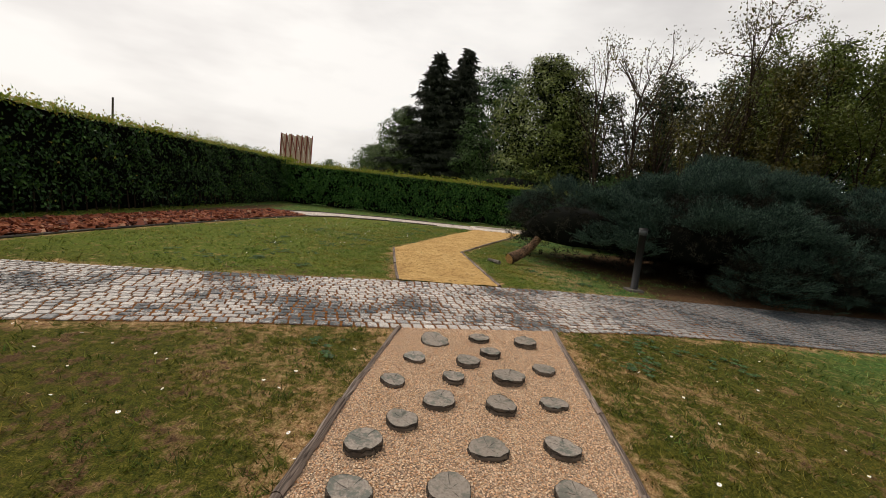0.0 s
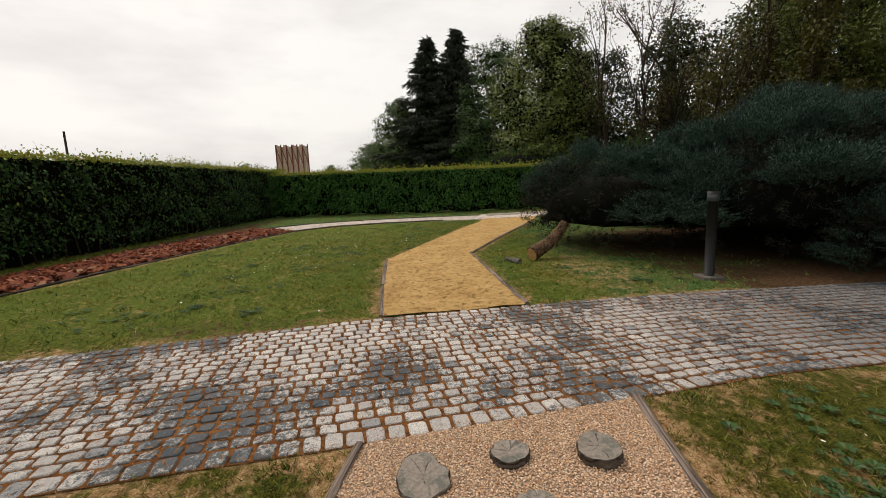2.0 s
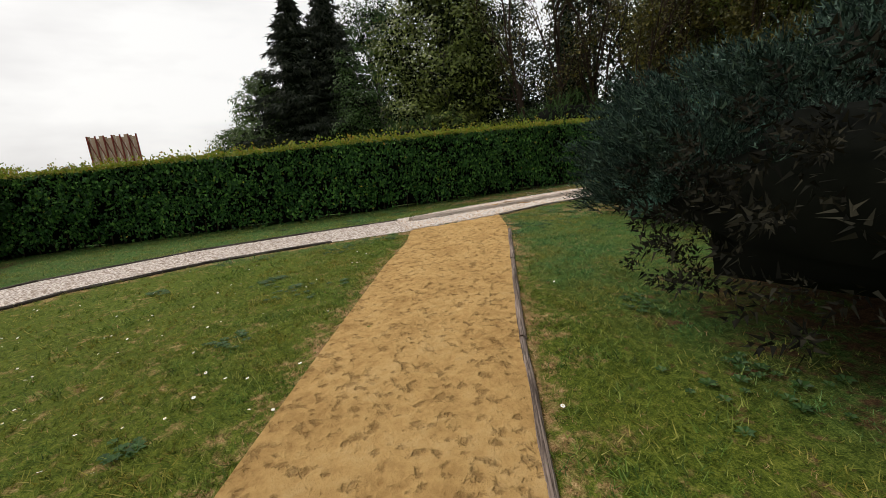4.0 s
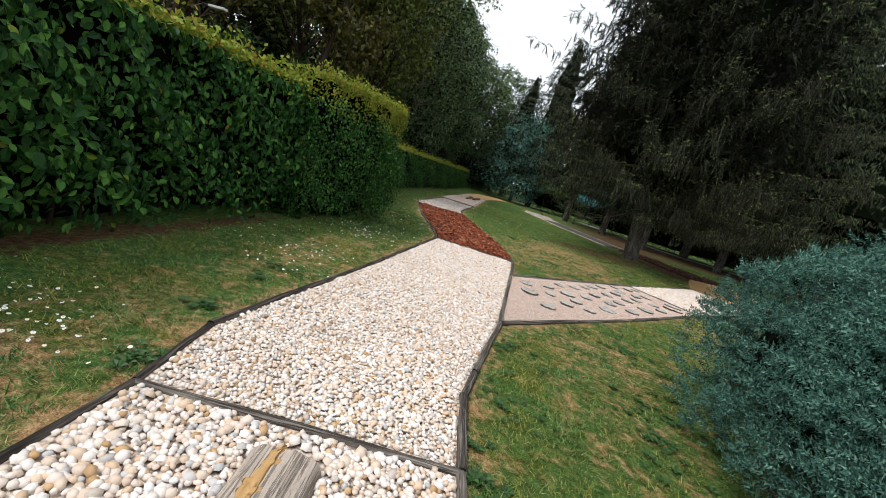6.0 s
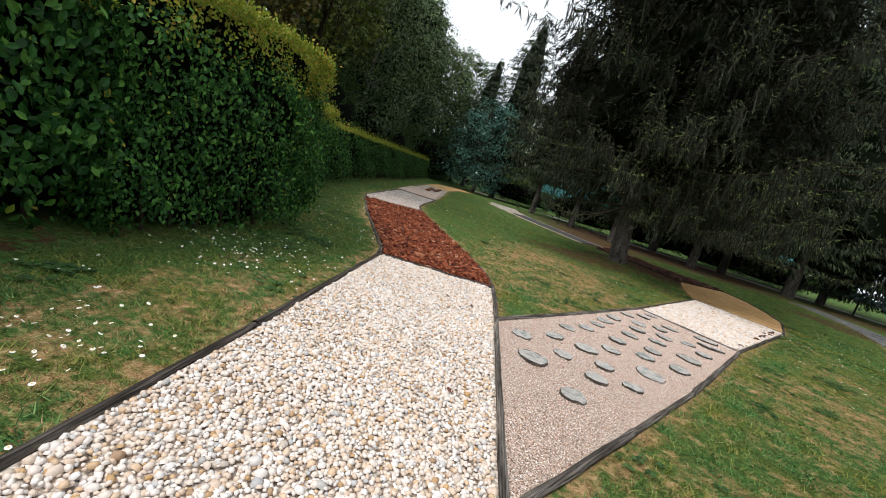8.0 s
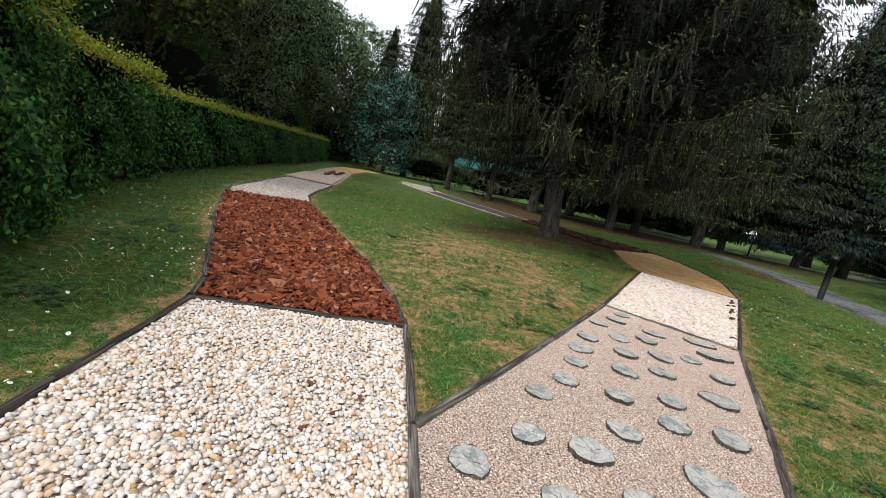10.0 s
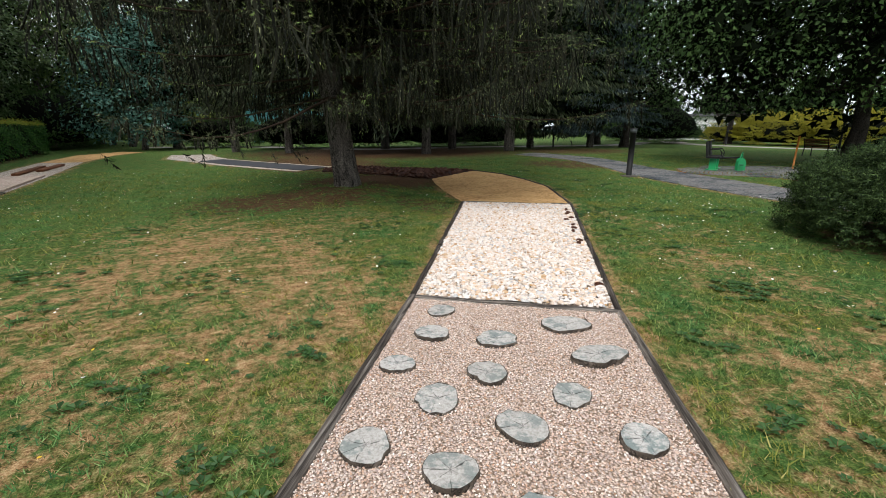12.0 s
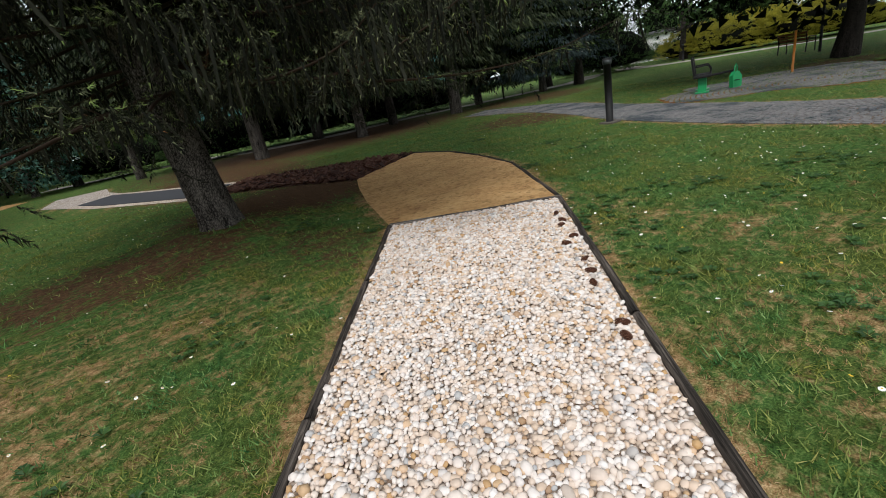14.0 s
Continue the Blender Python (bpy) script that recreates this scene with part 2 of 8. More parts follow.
def m_soil_grass():
    n = Nodes("lawn_ground")
    fine = n.math("ADD", n.math("MULTIPLY", n.noise(95, 3, 0.8), 0.55), n.math("MULTIPLY", n.noise(17, 4, 0.75), 0.45))
    tuft = n.math("ADD", n.math("MULTIPLY", n.noise(4.2, 4, 0.6), 0.50), n.math("MULTIPLY", n.noise(13, 4, 0.7), 0.50))
    green = n.ramp(fine, (0.37, (0.009, 0.027, 0.006)), (0.50, (0.052, 0.122, 0.027)), (0.62, (0.160, 0.255, 0.072)))
    dry = n.ramp(fine, (0.37, (0.085, 0.040, 0.018)), (0.50, (0.40, 0.230, 0.108)), (0.62, (0.72, 0.50, 0.29)))
    earth = n.ramp(fine, (0.32, (0.018, 0.010, 0.006)), (0.50, (0.080, 0.044, 0.022)), (0.66, (0.23, 0.132, 0.068)))
    spread_ = n.math("ADD", layer(n, "parched"), n.math("MULTIPLY", n.math("SUBTRACT", tuft, 0.53), 4.6))
    green = n.mix(n.ramp(n.noise(1.6, 5, 0.7), (0.41, (0, 0, 0)), (0.61, (0.60, 0.60, 0.60))), green, n.ramp(fine, (0.37, (0.014, 0.020, 0.004)), (0.50, (0.082, 0.094, 0.018)), (0.62, (0.22, 0.21, 0.055))))
    green = n.mix(layer(n, "warm"), green, n.ramp(fine, (0.37, (0.012, 0.026, 0.003)), (0.50, (0.084, 0.122, 0.014)), (0.62, (0.215, 0.245, 0.040))))
    green = n.mix(layer(n, "olive"), green, n.ramp(fine, (0.37, (0.010, 0.014, 0.002)), (0.50, (0.060, 0.062, 0.007)), (0.62, (0.165, 0.138, 0.025))))
    c = n.mix(n.ramp(spread_, (0.20, (0, 0, 0)), (0.85, (0.9, 0.9, 0.9))), green, dry)
    bare = n.math("ADD", layer(n, "litter"), n.math("MULTIPLY", n.math("SUBTRACT", tuft, 0.5), 2.4))
    c = n.mix(n.ramp(bare, (0.35, (0, 0, 0)), (0.60, (1, 1, 1))), c, earth)
    n.bump(n.math("ADD", fine, tuft), 0.9, 0.03)
    return n.done(c, 0.95, spec=0.1)


def m_leaf(name, dark, mid, light, trans=0.25, rough=0.5, spec=0.35, patch=0.6):
    n = Nodes(name)
    r = n.island()
    c = n.ramp(r, (0.0, dark), (0.55, mid), (0.82, tuple(0.55 * a + 0.45 * b for a, b in zip(mid, light))), (1.0, light))
    shade = n.noise(patch, 3)
    c = n.mix(n.math("MULTIPLY", shade, 0.55), c, dark)
    return n.done(c, rough, spec=spec, trans=trans)


def m_bark_tree(name, dark, light, scale=9):
    n = Nodes(name)
    v = n.noise(scale, 6, 0.65, stretch=(1, 1, 0.22))
    s = n.noise(scale * 5, 4, 0.7, stretch=(1, 1, 0.5))
    mp = n.t.nodes.new("ShaderNodeMapping")
    mp.inputs["Scale"].default_value = (1, 1, 0.45)
    n.t.links.new(n.co, mp.inputs[0])
    flake = n.ramp(n.voronoi(scale * 5.0, "DISTANCE_TO_EDGE", co=mp.outputs[0]), (0.0, (0, 0, 0)), (0.22, (1, 1, 1)))
    f = n.math("ADD", n.math("MULTIPLY", v, 0.42), n.math("ADD", n.math("MULTIPLY", s, 0.42), n.math("MULTIPLY", flake, 0.16)))
    n.bump(f, 1.0, 0.06)
    return n.done(n.ramp(f, (0.42, dark), (0.66, light)), 0.95, spec=0.15)


def m_pebble(name, joined=True):
    n = Nodes(name)
    r = n.island() if joined else n.piece()
    c = n.ramp(r, (0.0, (0.80, 0.765, 0.735)), (0.22, (0.74, 0.64, 0.57)), (0.38, (0.62, 0.47, 0.35)), (0.52, (0.84, 0.81, 0.785)),
               (0.74, (0.64, 0.43, 0.26)), (0.80, (0.40, 0.41, 0.42)), (0.88, (0.80, 0.73, 0.69)), (0.97, (0.50, 0.29, 0.10)), (1.0, (0.33, 0.20, 0.11)))
    s = n.noise(60, 4, 0.65)
    c = n.mix(n.math("MULTIPLY", s, 0.30), c, (0.48, 0.41, 0.35))
    n.bump(s, 0.25, 0.004)
    return n.done(c, 0.62, spec=0.35)


def m_gravel(name, cols, scale):
    """A bed of fine stones: each cell of the bed is a stone with its own tint."""
    n = Nodes(name)
    cell = n.voronoi(scale, out="Color")
    sep = n.t.nodes.new("ShaderNodeSeparateColor")
    n.t.links.new(cell, sep.inputs[0])
    d = n.voronoi(scale)
    c = n.ramp(sep.outputs[0], *cols)
    c = n.mix(n.ramp(d, (0.30, (0, 0, 0)), (0.75, (1, 1, 1))), c, (0.16, 0.11, 0.08))
    c = n.mix(n.math("MULTIPLY", n.noise(1.7, 4), 0.35), c, (0.42, 0.31, 0.22))
    n.bump(n.math("SUBTRACT", 1.0, d), 1.0, 0.012)
    return n.done(c, 0.85, spec=0.2)


def m_stone_fine(name, blue=1.0, green=1.0):
    n = Nodes(name)
    cols = ((0.0, (0.34, 0.19, 0.12)), (0.14, (0.62, 0.42, 0.31)), (0.34, (0.72, 0.54, 0.44)), (0.52, (0.82, 0.69, 0.61)), (0.64, (0.38, 0.29, 0.26)), (0.78, (0.68, 0.52, 0.44)), (0.90, (0.90, 0.84, 0.79)), (1.0, (0.58, 0.30, 0.16)))
    c = n.ramp(n.island(), *((at, (r, g * green, b * blue)) for at, (r, g, b) in cols))
    return n.done(c, 0.75, spec=0.25)


def m_sand(name, a, b, c):
    n = Nodes(name)
    big, mid, fine = n.noise(2.2, 4), n.noise(14, 5, 0.65), n.noise(220, 3, 0.7)
    col = n.ramp(n.math("ADD", n.math("MULTIPLY", big, 0.45), n.math("MULTIPLY", mid, 0.55)), (0.3, a), (0.52, b), (0.72, c))
    col = n.mix(n.math("MULTIPLY", fine, 0.35), col, a)
    h = n.math("ADD", mid, n.math("MULTIPLY", fine, 0.25))
    pit = n.ramp(n.noise(13, 4, 0.6), (0.55, (0, 0, 0)), (0.66, (0.55, 0.55, 0.55)))
    col = n.mix(pit, col, tuple(0.55 * v for v in a))
    n.bump(n.math("SUBTRACT", h, pit), 1.0, 0.04)
    return n.done(col, 0.95, spec=0.12)


def m_chip(name, cols, joined=True):
    n = Nodes(name)
    c = n.ramp(n.island() if joined else n.piece(), *cols)
    g = n.noise(70, 4, 0.7)
    n.bump(g, 0.6, 0.006)
    return n.done(n.mix(n.math("MULTIPLY", g, 0.6), c, cols[0][1]), 0.8, spec=0.25)


def m_wood(name, dark, mid, light, scale=30, cracks=0.7):
    n = Nodes(name)
    co = n.local()
    g = n.noise(scale, 6, 0.7, co, (1, 0.05, 1))
    b = n.noise(3.5, 4, 0.6, co)
    c = n.ramp(g, (0.3, dark), (0.5, mid), (0.72, light))
    c = n.mix(n.math("MULTIPLY", b, 0.45), c, dark)
    k = n.noise(scale * 0.55, 4, 0.6, co, (1, 0.025, 1))
    k = n.ramp(k, (0.455, (0, 0, 0)), (0.485, (cracks, cracks, cracks)), (0.50, (cracks, cracks, cracks)), (0.53, (0, 0, 0)))
    c = n.mix(k, c, tuple(0.25 * v for v in dark))
    n.bump(n.math("SUBTRACT", g, k), 0.8, 0.010)
    return n.done(c, 0.85, spec=0.2)


def m_endgrain(name, tone=1.0):
    """Weathered cut end of a log: rings and drying cracks."""
    n = Nodes(name)
    co = n.local()
    warp = n.noise(5, 3, 0.5, co)
    sep = n.t.nodes.new("ShaderNodeSeparateXYZ")
    n.t.links.new(co, sep.inputs[0])
    rad = n.math("SQRT", n.math("ADD", n.math("POWER", sep.outputs[0], 2.0), n.math("POWER", sep.outputs[1], 2.0)))
    ring = n.math("SINE", n.math("ADD", n.math("MULTIPLY", rad, 420.0), n.math("MULTIPLY", warp, 26.0)))
    fine = n.noise(55, 5, 0.7, co)
    blot = n.math("ADD", n.math("MULTIPLY", n.noise(11, 4, 0.65), 0.75), n.math("MULTIPLY", n.noise(60, 3, 0.7), 0.25))
    c = n.ramp(n.math("ADD", n.math("MULTIPLY", ring, 0.022), fine), (0.32, (0.29, 0.27, 0.25)), (0.5, (0.47, 0.445, 0.42)), (0.70, (0.62, 0.59, 0.56)))
    c = n.mix(n.ramp(blot, (0.49, (0, 0, 0)), (0.58, (0.8, 0.8, 0.8))), c, (0.14, 0.19, 0.185))
    c = n.mix(n.math("MULTIPLY", n.piece(), 0.5), c, (0.27, 0.25, 0.22))
    ang = n.math("ADD", n.math("ARCTAN2", sep.outputs[1], sep.outputs[0]), n.math("ADD", n.math("MULTIPLY", warp, 1.6), n.math("MULTIPLY", n.piece(), 6.0)))
    wedge = n.math("MULTIPLY", n.math("ABSOLUTE", n.math("SUBTRACT", n.math("FRACT", n.math("MULTIPLY", ang, 1.114)), 0.5)), rad)
    crack = n.ramp(n.math("ADD", wedge, n.math("MULTIPLY", n.math("SUBTRACT", n.noise(14, 2, 0.5, co), 0.40), 0.020)), (0.0, (0.85, 0.85, 0.85)), (0.0013, (0, 0, 0)))
    if tone < 1:
        c = n.mix(1.0, c, (tone, tone * 0.91, tone * 0.82), "MULTIPLY")
    c = n.mix(crack, c, (0.018, 0.016, 0.014))
    n.bump(n.math("ADD", fine, n.math("MULTIPLY", ring, 0.05)), 0.6, 0.006)
    return n.done(c, 0.85, spec=0.2)


def m_sett(name, joined):
    n = Nodes(name)
    r = n.island() if joined else n.piece()
    c = n.ramp(r, (0.0, (0.50, 0.46, 0.43)), (0.35, (0.63, 0.59, 0.55)), (0.7, (0.76, 0.715, 0.66)), (0.90, (0.54, 0.50, 0.46)), (0.96, (0.30, 0.30, 0.30)), (1.0, (0.36, 0.36, 0.36)))
    sep = n.t.nodes.new("ShaderNodeSeparateXYZ")
    n.t.links.new(n.co, sep.inputs[0])
    # Slate-grey tone towards +y, with the trees' shade mixed into the same colour.
    slate_shade = n.math("ADD", n.math("ADD", sep.outputs[1], 9.5), n.math("ADD", n.math("MULTIPLY", n.noise(1.1, 5, 0.65), 3.0), n.math("MULTIPLY", r, 0.5)))
    slate_shade = n.ramp(n.math("DIVIDE", slate_shade, 6.0), (0.34, (0, 0, 0)), (0.72, (0.80, 0.80, 0.80)))
    c = n.mix(slate_shade, c, (0.055, 0.064, 0.074))
    sp = n.noise(130, 4, 0.8)
    c = n.mix(n.ramp(sp, (0.40, (0.75, 0.75, 0.75)), (0.54, (0, 0, 0))), c, (0.15, 0.145, 0.14))
    c = n.mix(n.ramp(n.noise(210, 3, 0.8), (0.56, (0, 0, 0)), (0.66, (0.5, 0.5, 0.5))), c, (0.74, 0.72, 0.68))
    stain = n.math("ADD", n.math("MULTIPLY", n.noise(0.9, 4, 0.6), 0.66), n.math("ADD", n.math("MULTIPLY", n.noise(38, 4, 0.75), 0.42), n.math("MULTIPLY", r, 0.05)))
    c = n.mix(n.ramp(stain, (0.565, (0, 0, 0)), (0.625, (0.88, 0.88, 0.88))), c, (0.034, 0.050, 0.062))
    lichen = n.noise(26, 4, 0.7)
    c = n.mix(n.ramp(lichen, (0.62, (0, 0, 0)), (0.72, (0.6, 0.6, 0.6))), c, (0.42, 0.41, 0.38))
    n.bump(n.math("ADD", sp, lichen), 0.9, 0.010)
    return n.done(c, 0.72, spec=0.3)


def m_plain(name, color, rough=0.5, metal=0.0, spec=0.4, vary=0.25, scale=18, dark=None):
    n = Nodes(name)
    s = n.noise(scale, 4, 0.6)
    c = n.mix(n.math("MULTIPLY", s, vary), color, dark or tuple(0.5 * v for v in color))
    n.bump(s, 0.12, 0.004)
    return n.done(c, rough, metal, spec)


LAWN = m_soil_grass()
BLADE = m_blade("grass_blade", ((0.0, (0.014, 0.064, 0.017)), (0.5, (0.064, 0.182, 0.048)), (0.85, (0.150, 0.295, 0.090)), (1.0, (0.265, 0.400, 0.145))),
                ((0.0, (0.064, 0.084, 0.012)), (0.5, (0.186, 0.210, 0.035)), (0.85, (0.312, 0.305, 0.068)), (1.0, (0.440, 0.390, 0.130))), 0.42)
BLADE_WARM = m_blade("yellow_green_grass_blade", ((0.0, (0.026, 0.066, 0.008)), (0.5, (0.092, 0.170, 0.024)), (0.85, (0.185, 0.262, 0.046)), (1.0, (0.290, 0.360, 0.090))),
                     ((0.0, (0.064, 0.078, 0.008)), (0.5, (0.180, 0.186, 0.024)), (0.85, (0.300, 0.265, 0.046)), (1.0, (0.420, 0.350, 0.100))), 0.42)
BLADE_OLIVE = m_blade("olive_grass_blade", ((0.0, (0.015, 0.036, 0.003)), (0.5, (0.064, 0.094, 0.008)), (0.85, (0.132, 0.160, 0.018)), (1.0, (0.225, 0.240, 0.042))),
                      ((0.0, (0.036, 0.032, 0.003)), (0.5, (0.115, 0.094, 0.010)), (0.85, (0.205, 0.155, 0.022)), (1.0, (0.340, 0.240, 0.055))), 0.46)
STRAW = m_leaf("dry_grass", (0.22, 0.120, 0.050), (0.48, 0.300, 0.145), (0.72, 0.53, 0.32), 0.2, 0.7, 0.2)
NEEDLES_DRY = m_leaf("dry_needles", (0.16, 0.055, 0.018), (0.34, 0.14, 0.045), (0.50, 0.26, 0.10), 0.0, 0.8, 0.15)
CLOVER = m_leaf("clover_leaf", (0.022, 0.060, 0.016), (0.045, 0.115, 0.028), (0.085, 0.17, 0.04), 0.25, 0.5, 0.3)
HEDGE = m_leaf("hedge_leaf", (0.008, 0.036, 0.008), (0.032, 0.115, 0.020), (0.145, 0.330, 0.055), 0.15, 0.5, 0.18, 1.1)
# The hedge leaf again, darkened to paint in the shade of a backlit face.
HEDGE_SHADE = m_leaf("hedge_leaf_in_shade", (0.005, 0.020, 0.005), (0.018, 0.062, 0.012), (0.090, 0.200, 0.034), 0.10, 0.5, 0.18, 1.1)
HEDGE_BRIGHT = m_leaf("bright_young_hedge_leaf", (0.12, 0.20, 0.018), (0.29, 0.33, 0.034), (0.46, 0.25, 0.05), 0.25, 0.5, 0.2, 1.1)
HEDGE_TIP = m_leaf("young_hedge_leaf", (0.085, 0.15, 0.016), (0.185, 0.23, 0.025), (0.31, 0.15, 0.035), 0.2, 0.5, 0.2, 1.1)
# Near-black for solid cores of hedges and shrubs; their inner shade is this colour.
DARK = m_plain("inner_shade_black", (0.004, 0.005, 0.003), 0.95, spec=0.05, vary=0.6)
BROAD = m_leaf("broad_leaf", (0.048, 0.088, 0.024), (0.085, 0.142, 0.036), (0.150, 0.215, 0.054), 0.25, 0.5, 0.3, 0.25)
BROAD_YL = m_leaf("yellow_green_leaf", (0.066, 0.092, 0.016), (0.125, 0.160, 0.027), (0.215, 0.250, 0.044), 0.08, 0.5, 0.25, 0.25)
BIRCH = m_leaf("birch_leaf", (0.040, 0.075, 0.026), (0.105, 0.165, 0.058), (0.21, 0.29, 0.11), 0.25, 0.5, 0.25, 0.25)
BROAD_SH = m_leaf("deep_green_leaf", (0.010, 0.020, 0.007), (0.026, 0.042, 0.013), (0.065, 0.085, 0.027), 0.05, 0.6, 0.12, 0.25)
BROAD_DK = m_leaf("dark_broad_leaf", (0.028, 0.060, 0.017), (0.054, 0.104, 0.029), (0.105, 0.170, 0.050), 0.15, 0.6, 0.12, 0.25)
SPRING = m_leaf("young_spring_leaf", (0.035, 0.036, 0.008), (0.085, 0.080, 0.014), (0.20, 0.165, 0.030), 0.10, 0.5, 0.25, 0.3)
NEEDLE = m_leaf("spruce_needles", (0.014, 0.018, 0.010), (0.078, 0.092, 0.048), (0.240, 0.265, 0.135), 0.08, 0.65, 0.12, 5.0)
NEEDLE_PARK = m_leaf("park_spruce_needles", (0.010, 0.016, 0.008), (0.040, 0.055, 0.028), (0.115, 0.140, 0.068), 0.05, 0.65, 0.12, 0.5)
# Darker copy of the spruce needles, with inner shade put into the colour.
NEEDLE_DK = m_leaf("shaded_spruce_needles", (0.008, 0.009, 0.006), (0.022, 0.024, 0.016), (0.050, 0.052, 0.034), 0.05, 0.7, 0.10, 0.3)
NEEDLE_FAR = m_leaf("far_spruce_needles", (0.014, 0.020, 0.014), (0.032, 0.040, 0.025), (0.062, 0.072, 0.042), 0.05, 0.7, 0.15, 0.3)
BLUE_NEEDLE = m_leaf("blue_spruce_needles", (0.012, 0.022, 0.022), (0.040, 0.066, 0.068), (0.105, 0.150, 0.155), 0.08, 0.65, 0.12, 0.6)
NEEDLE_TIP = m_leaf("young_spruce_shoot", (0.12, 0.19, 0.050), (0.22, 0.31, 0.09), (0.36, 0.40, 0.14), 0.2, 0.6, 0.2)
BROWN_TIP = m_leaf("dry_spruce_cone", (0.10, 0.04, 0.015), (0.17, 0.075, 0.03), (0.25, 0.12, 0.05), 0.05, 0.7, 0.2)
JUNIPER = m_leaf("juniper_frond", (0.005, 0.012, 0.009), (0.028, 0.060, 0.044), (0.135, 0.225, 0.166), 0.08, 0.65, 0.12, 0.8)
JUNIPER_GR = m_leaf("green_juniper_frond", (0.012, 0.024, 0.009), (0.046, 0.080, 0.026), (0.130, 0.200, 0.062), 0.1, 0.65, 0.12, 0.8)
# Darkened sprig colour for the inside of junipers, painted as their shade.
SHADE_TWIG = m_leaf("shade_dark_twigs", (0.008, 0.008, 0.006), (0.018, 0.018, 0.012), (0.045, 0.042, 0.028), 0.05, 0.8, 0.05, 0.8)
JUNIPER_BL = m_leaf("blue_juniper_frond", (0.020, 0.062, 0.049), (0.074, 0.178, 0.140), (0.21, 0.370, 0.290), 0.1, 0.65, 0.12, 0.9)
YELLOW = m_leaf("golden_juniper_frond", (0.16, 0.17, 0.020), (0.42, 0.39, 0.040), (0.70, 0.60, 0.09), 0.15, 0.6, 0.2, 0.9)
BARK = m_bark_tree("spruce_bark", (0.014, 0.012, 0.011), (0.25, 0.225, 0.20))
BARK_DK = m_bark_tree("dark_maple_bark", (0.012, 0.010, 0.009), (0.080, 0.068, 0.058))
BARK_BR = m_bark_tree("peeling_brown_bark", (0.030, 0.017, 0.010), (0.36, 0.22, 0.13))
BARK_LT = m_bark_tree("pale_bark", (0.10, 0.085, 0.07), (0.34, 0.31, 0.27))
TWIG = m_plain("bare_twig", (0.050, 0.034, 0.024), 0.9, spec=0.1, vary=0.5)
PEBBLE, PEBBLE_1 = m_pebble("river_pebbles"), m_pebble("river_pebble", False)
PEBBLE_BASE = m_gravel("pebble_bed", ((0, (0.66, 0.58, 0.50)), (0.5, (0.80, 0.73, 0.66)), (1, (0.56, 0.44, 0.33))), 34)
FINE = m_gravel("fine_gravel", ((0, (0.50, 0.34, 0.26)), (0.3, (0.68, 0.52, 0.43)), (0.6, (0.78, 0.64, 0.56)), (0.8, (0.54, 0.44, 0.40)), (1, (0.85, 0.76, 0.70))), 85)
GREY = m_gravel("grey_gravel", ((0, (0.42, 0.37, 0.34)), (0.5, (0.74, 0.685, 0.645)), (1, (0.88, 0.84, 0.80))), 24)
STONE = m_stone_fine("fine_stone", 1.03, 1.02)
FINE_BR = m_gravel("brown_gravel", ((0, (0.42, 0.24, 0.12)), (0.3, (0.60, 0.40, 0.25)), (0.6, (0.72, 0.52, 0.36)), (0.8, (0.46, 0.32, 0.21)), (1, (0.82, 0.68, 0.52))), 85)
STONE_BR = m_stone_fine("brown_stone", 0.66, 0.86)
SAND = m_sand("yellow_sand", (0.33, 0.18, 0.060), (0.58, 0.37, 0.145), (0.68, 0.47, 0.22))
SAND2 = m_sand("brown_sand", (0.40, 0.215, 0.090), (0.68, 0.42, 0.185), (0.80, 0.55, 0.27))
CHIP_COLS = ((0.0, (0.060, 0.014, 0.007)), (0.40, (0.20, 0.046, 0.017)), (0.8, (0.33, 0.090, 0.033)), (0.95, (0.42, 0.16, 0.075)), (1.0, (0.50, 0.30, 0.19)))
CHIP, CHIP_1 = m_chip("bark_chips", CHIP_COLS), m_chip("bark_chip", CHIP_COLS, False)
CHIP_DK = m_chip("old_bark_chips", ((0.0, (0.030, 0.012, 0.009)), (0.5, (0.085, 0.032, 0.020)), (1.0, (0.16, 0.075, 0.045))))
CHIP_BASE = m_plain("bark_bed", (0.075, 0.022, 0.012), 0.95, spec=0.1, vary=0.8, scale=40)
POLE = m_wood("weathered_pole", (0.032, 0.026, 0.022), (0.150, 0.127, 0.108), (0.45, 0.41, 0.36), 46)
POLE_PALE = m_wood("pale_pole", (0.085, 0.062, 0.050), (0.26, 0.20, 0.165), (0.50, 0.42, 0.36), 46)
POLE_DK = m_wood("dark_pole", (0.022, 0.018, 0.015), (0.080, 0.066, 0.056), (0.24, 0.205, 0.175), 46)
LOG = m_wood("weathered_log", (0.32, 0.26, 0.21), (0.48, 0.405, 0.34), (0.60, 0.52, 0.45), 80, 0.6)
SPLIT = m_wood("fresh_split_wood", (0.28, 0.15, 0.06), (0.48, 0.29, 0.12), (0.62, 0.42, 0.21), 26)
SAWN = m_wood("sawn_end", (0.34, 0.17, 0.06), (0.58, 0.33, 0.13), (0.72, 0.47, 0.22), 26, 0.4)
ENDGRAIN = m_endgrain("log_end")
ENDGRAIN_DK = m_endgrain("brown_log_end", 0.60)
DISC_SIDE = m_wood("disc_side", (0.030, 0.024, 0.019), (0.10, 0.080, 0.063), (0.24, 0.20, 0.165), 26)
SETT, SETT_1 = m_sett("granite_setts", True), m_sett("granite_sett", False)
JOINT = m_sand("sett_joints", (0.060, 0.026, 0.011), (0.25, 0.098, 0.028), (0.44, 0.190, 0.055))
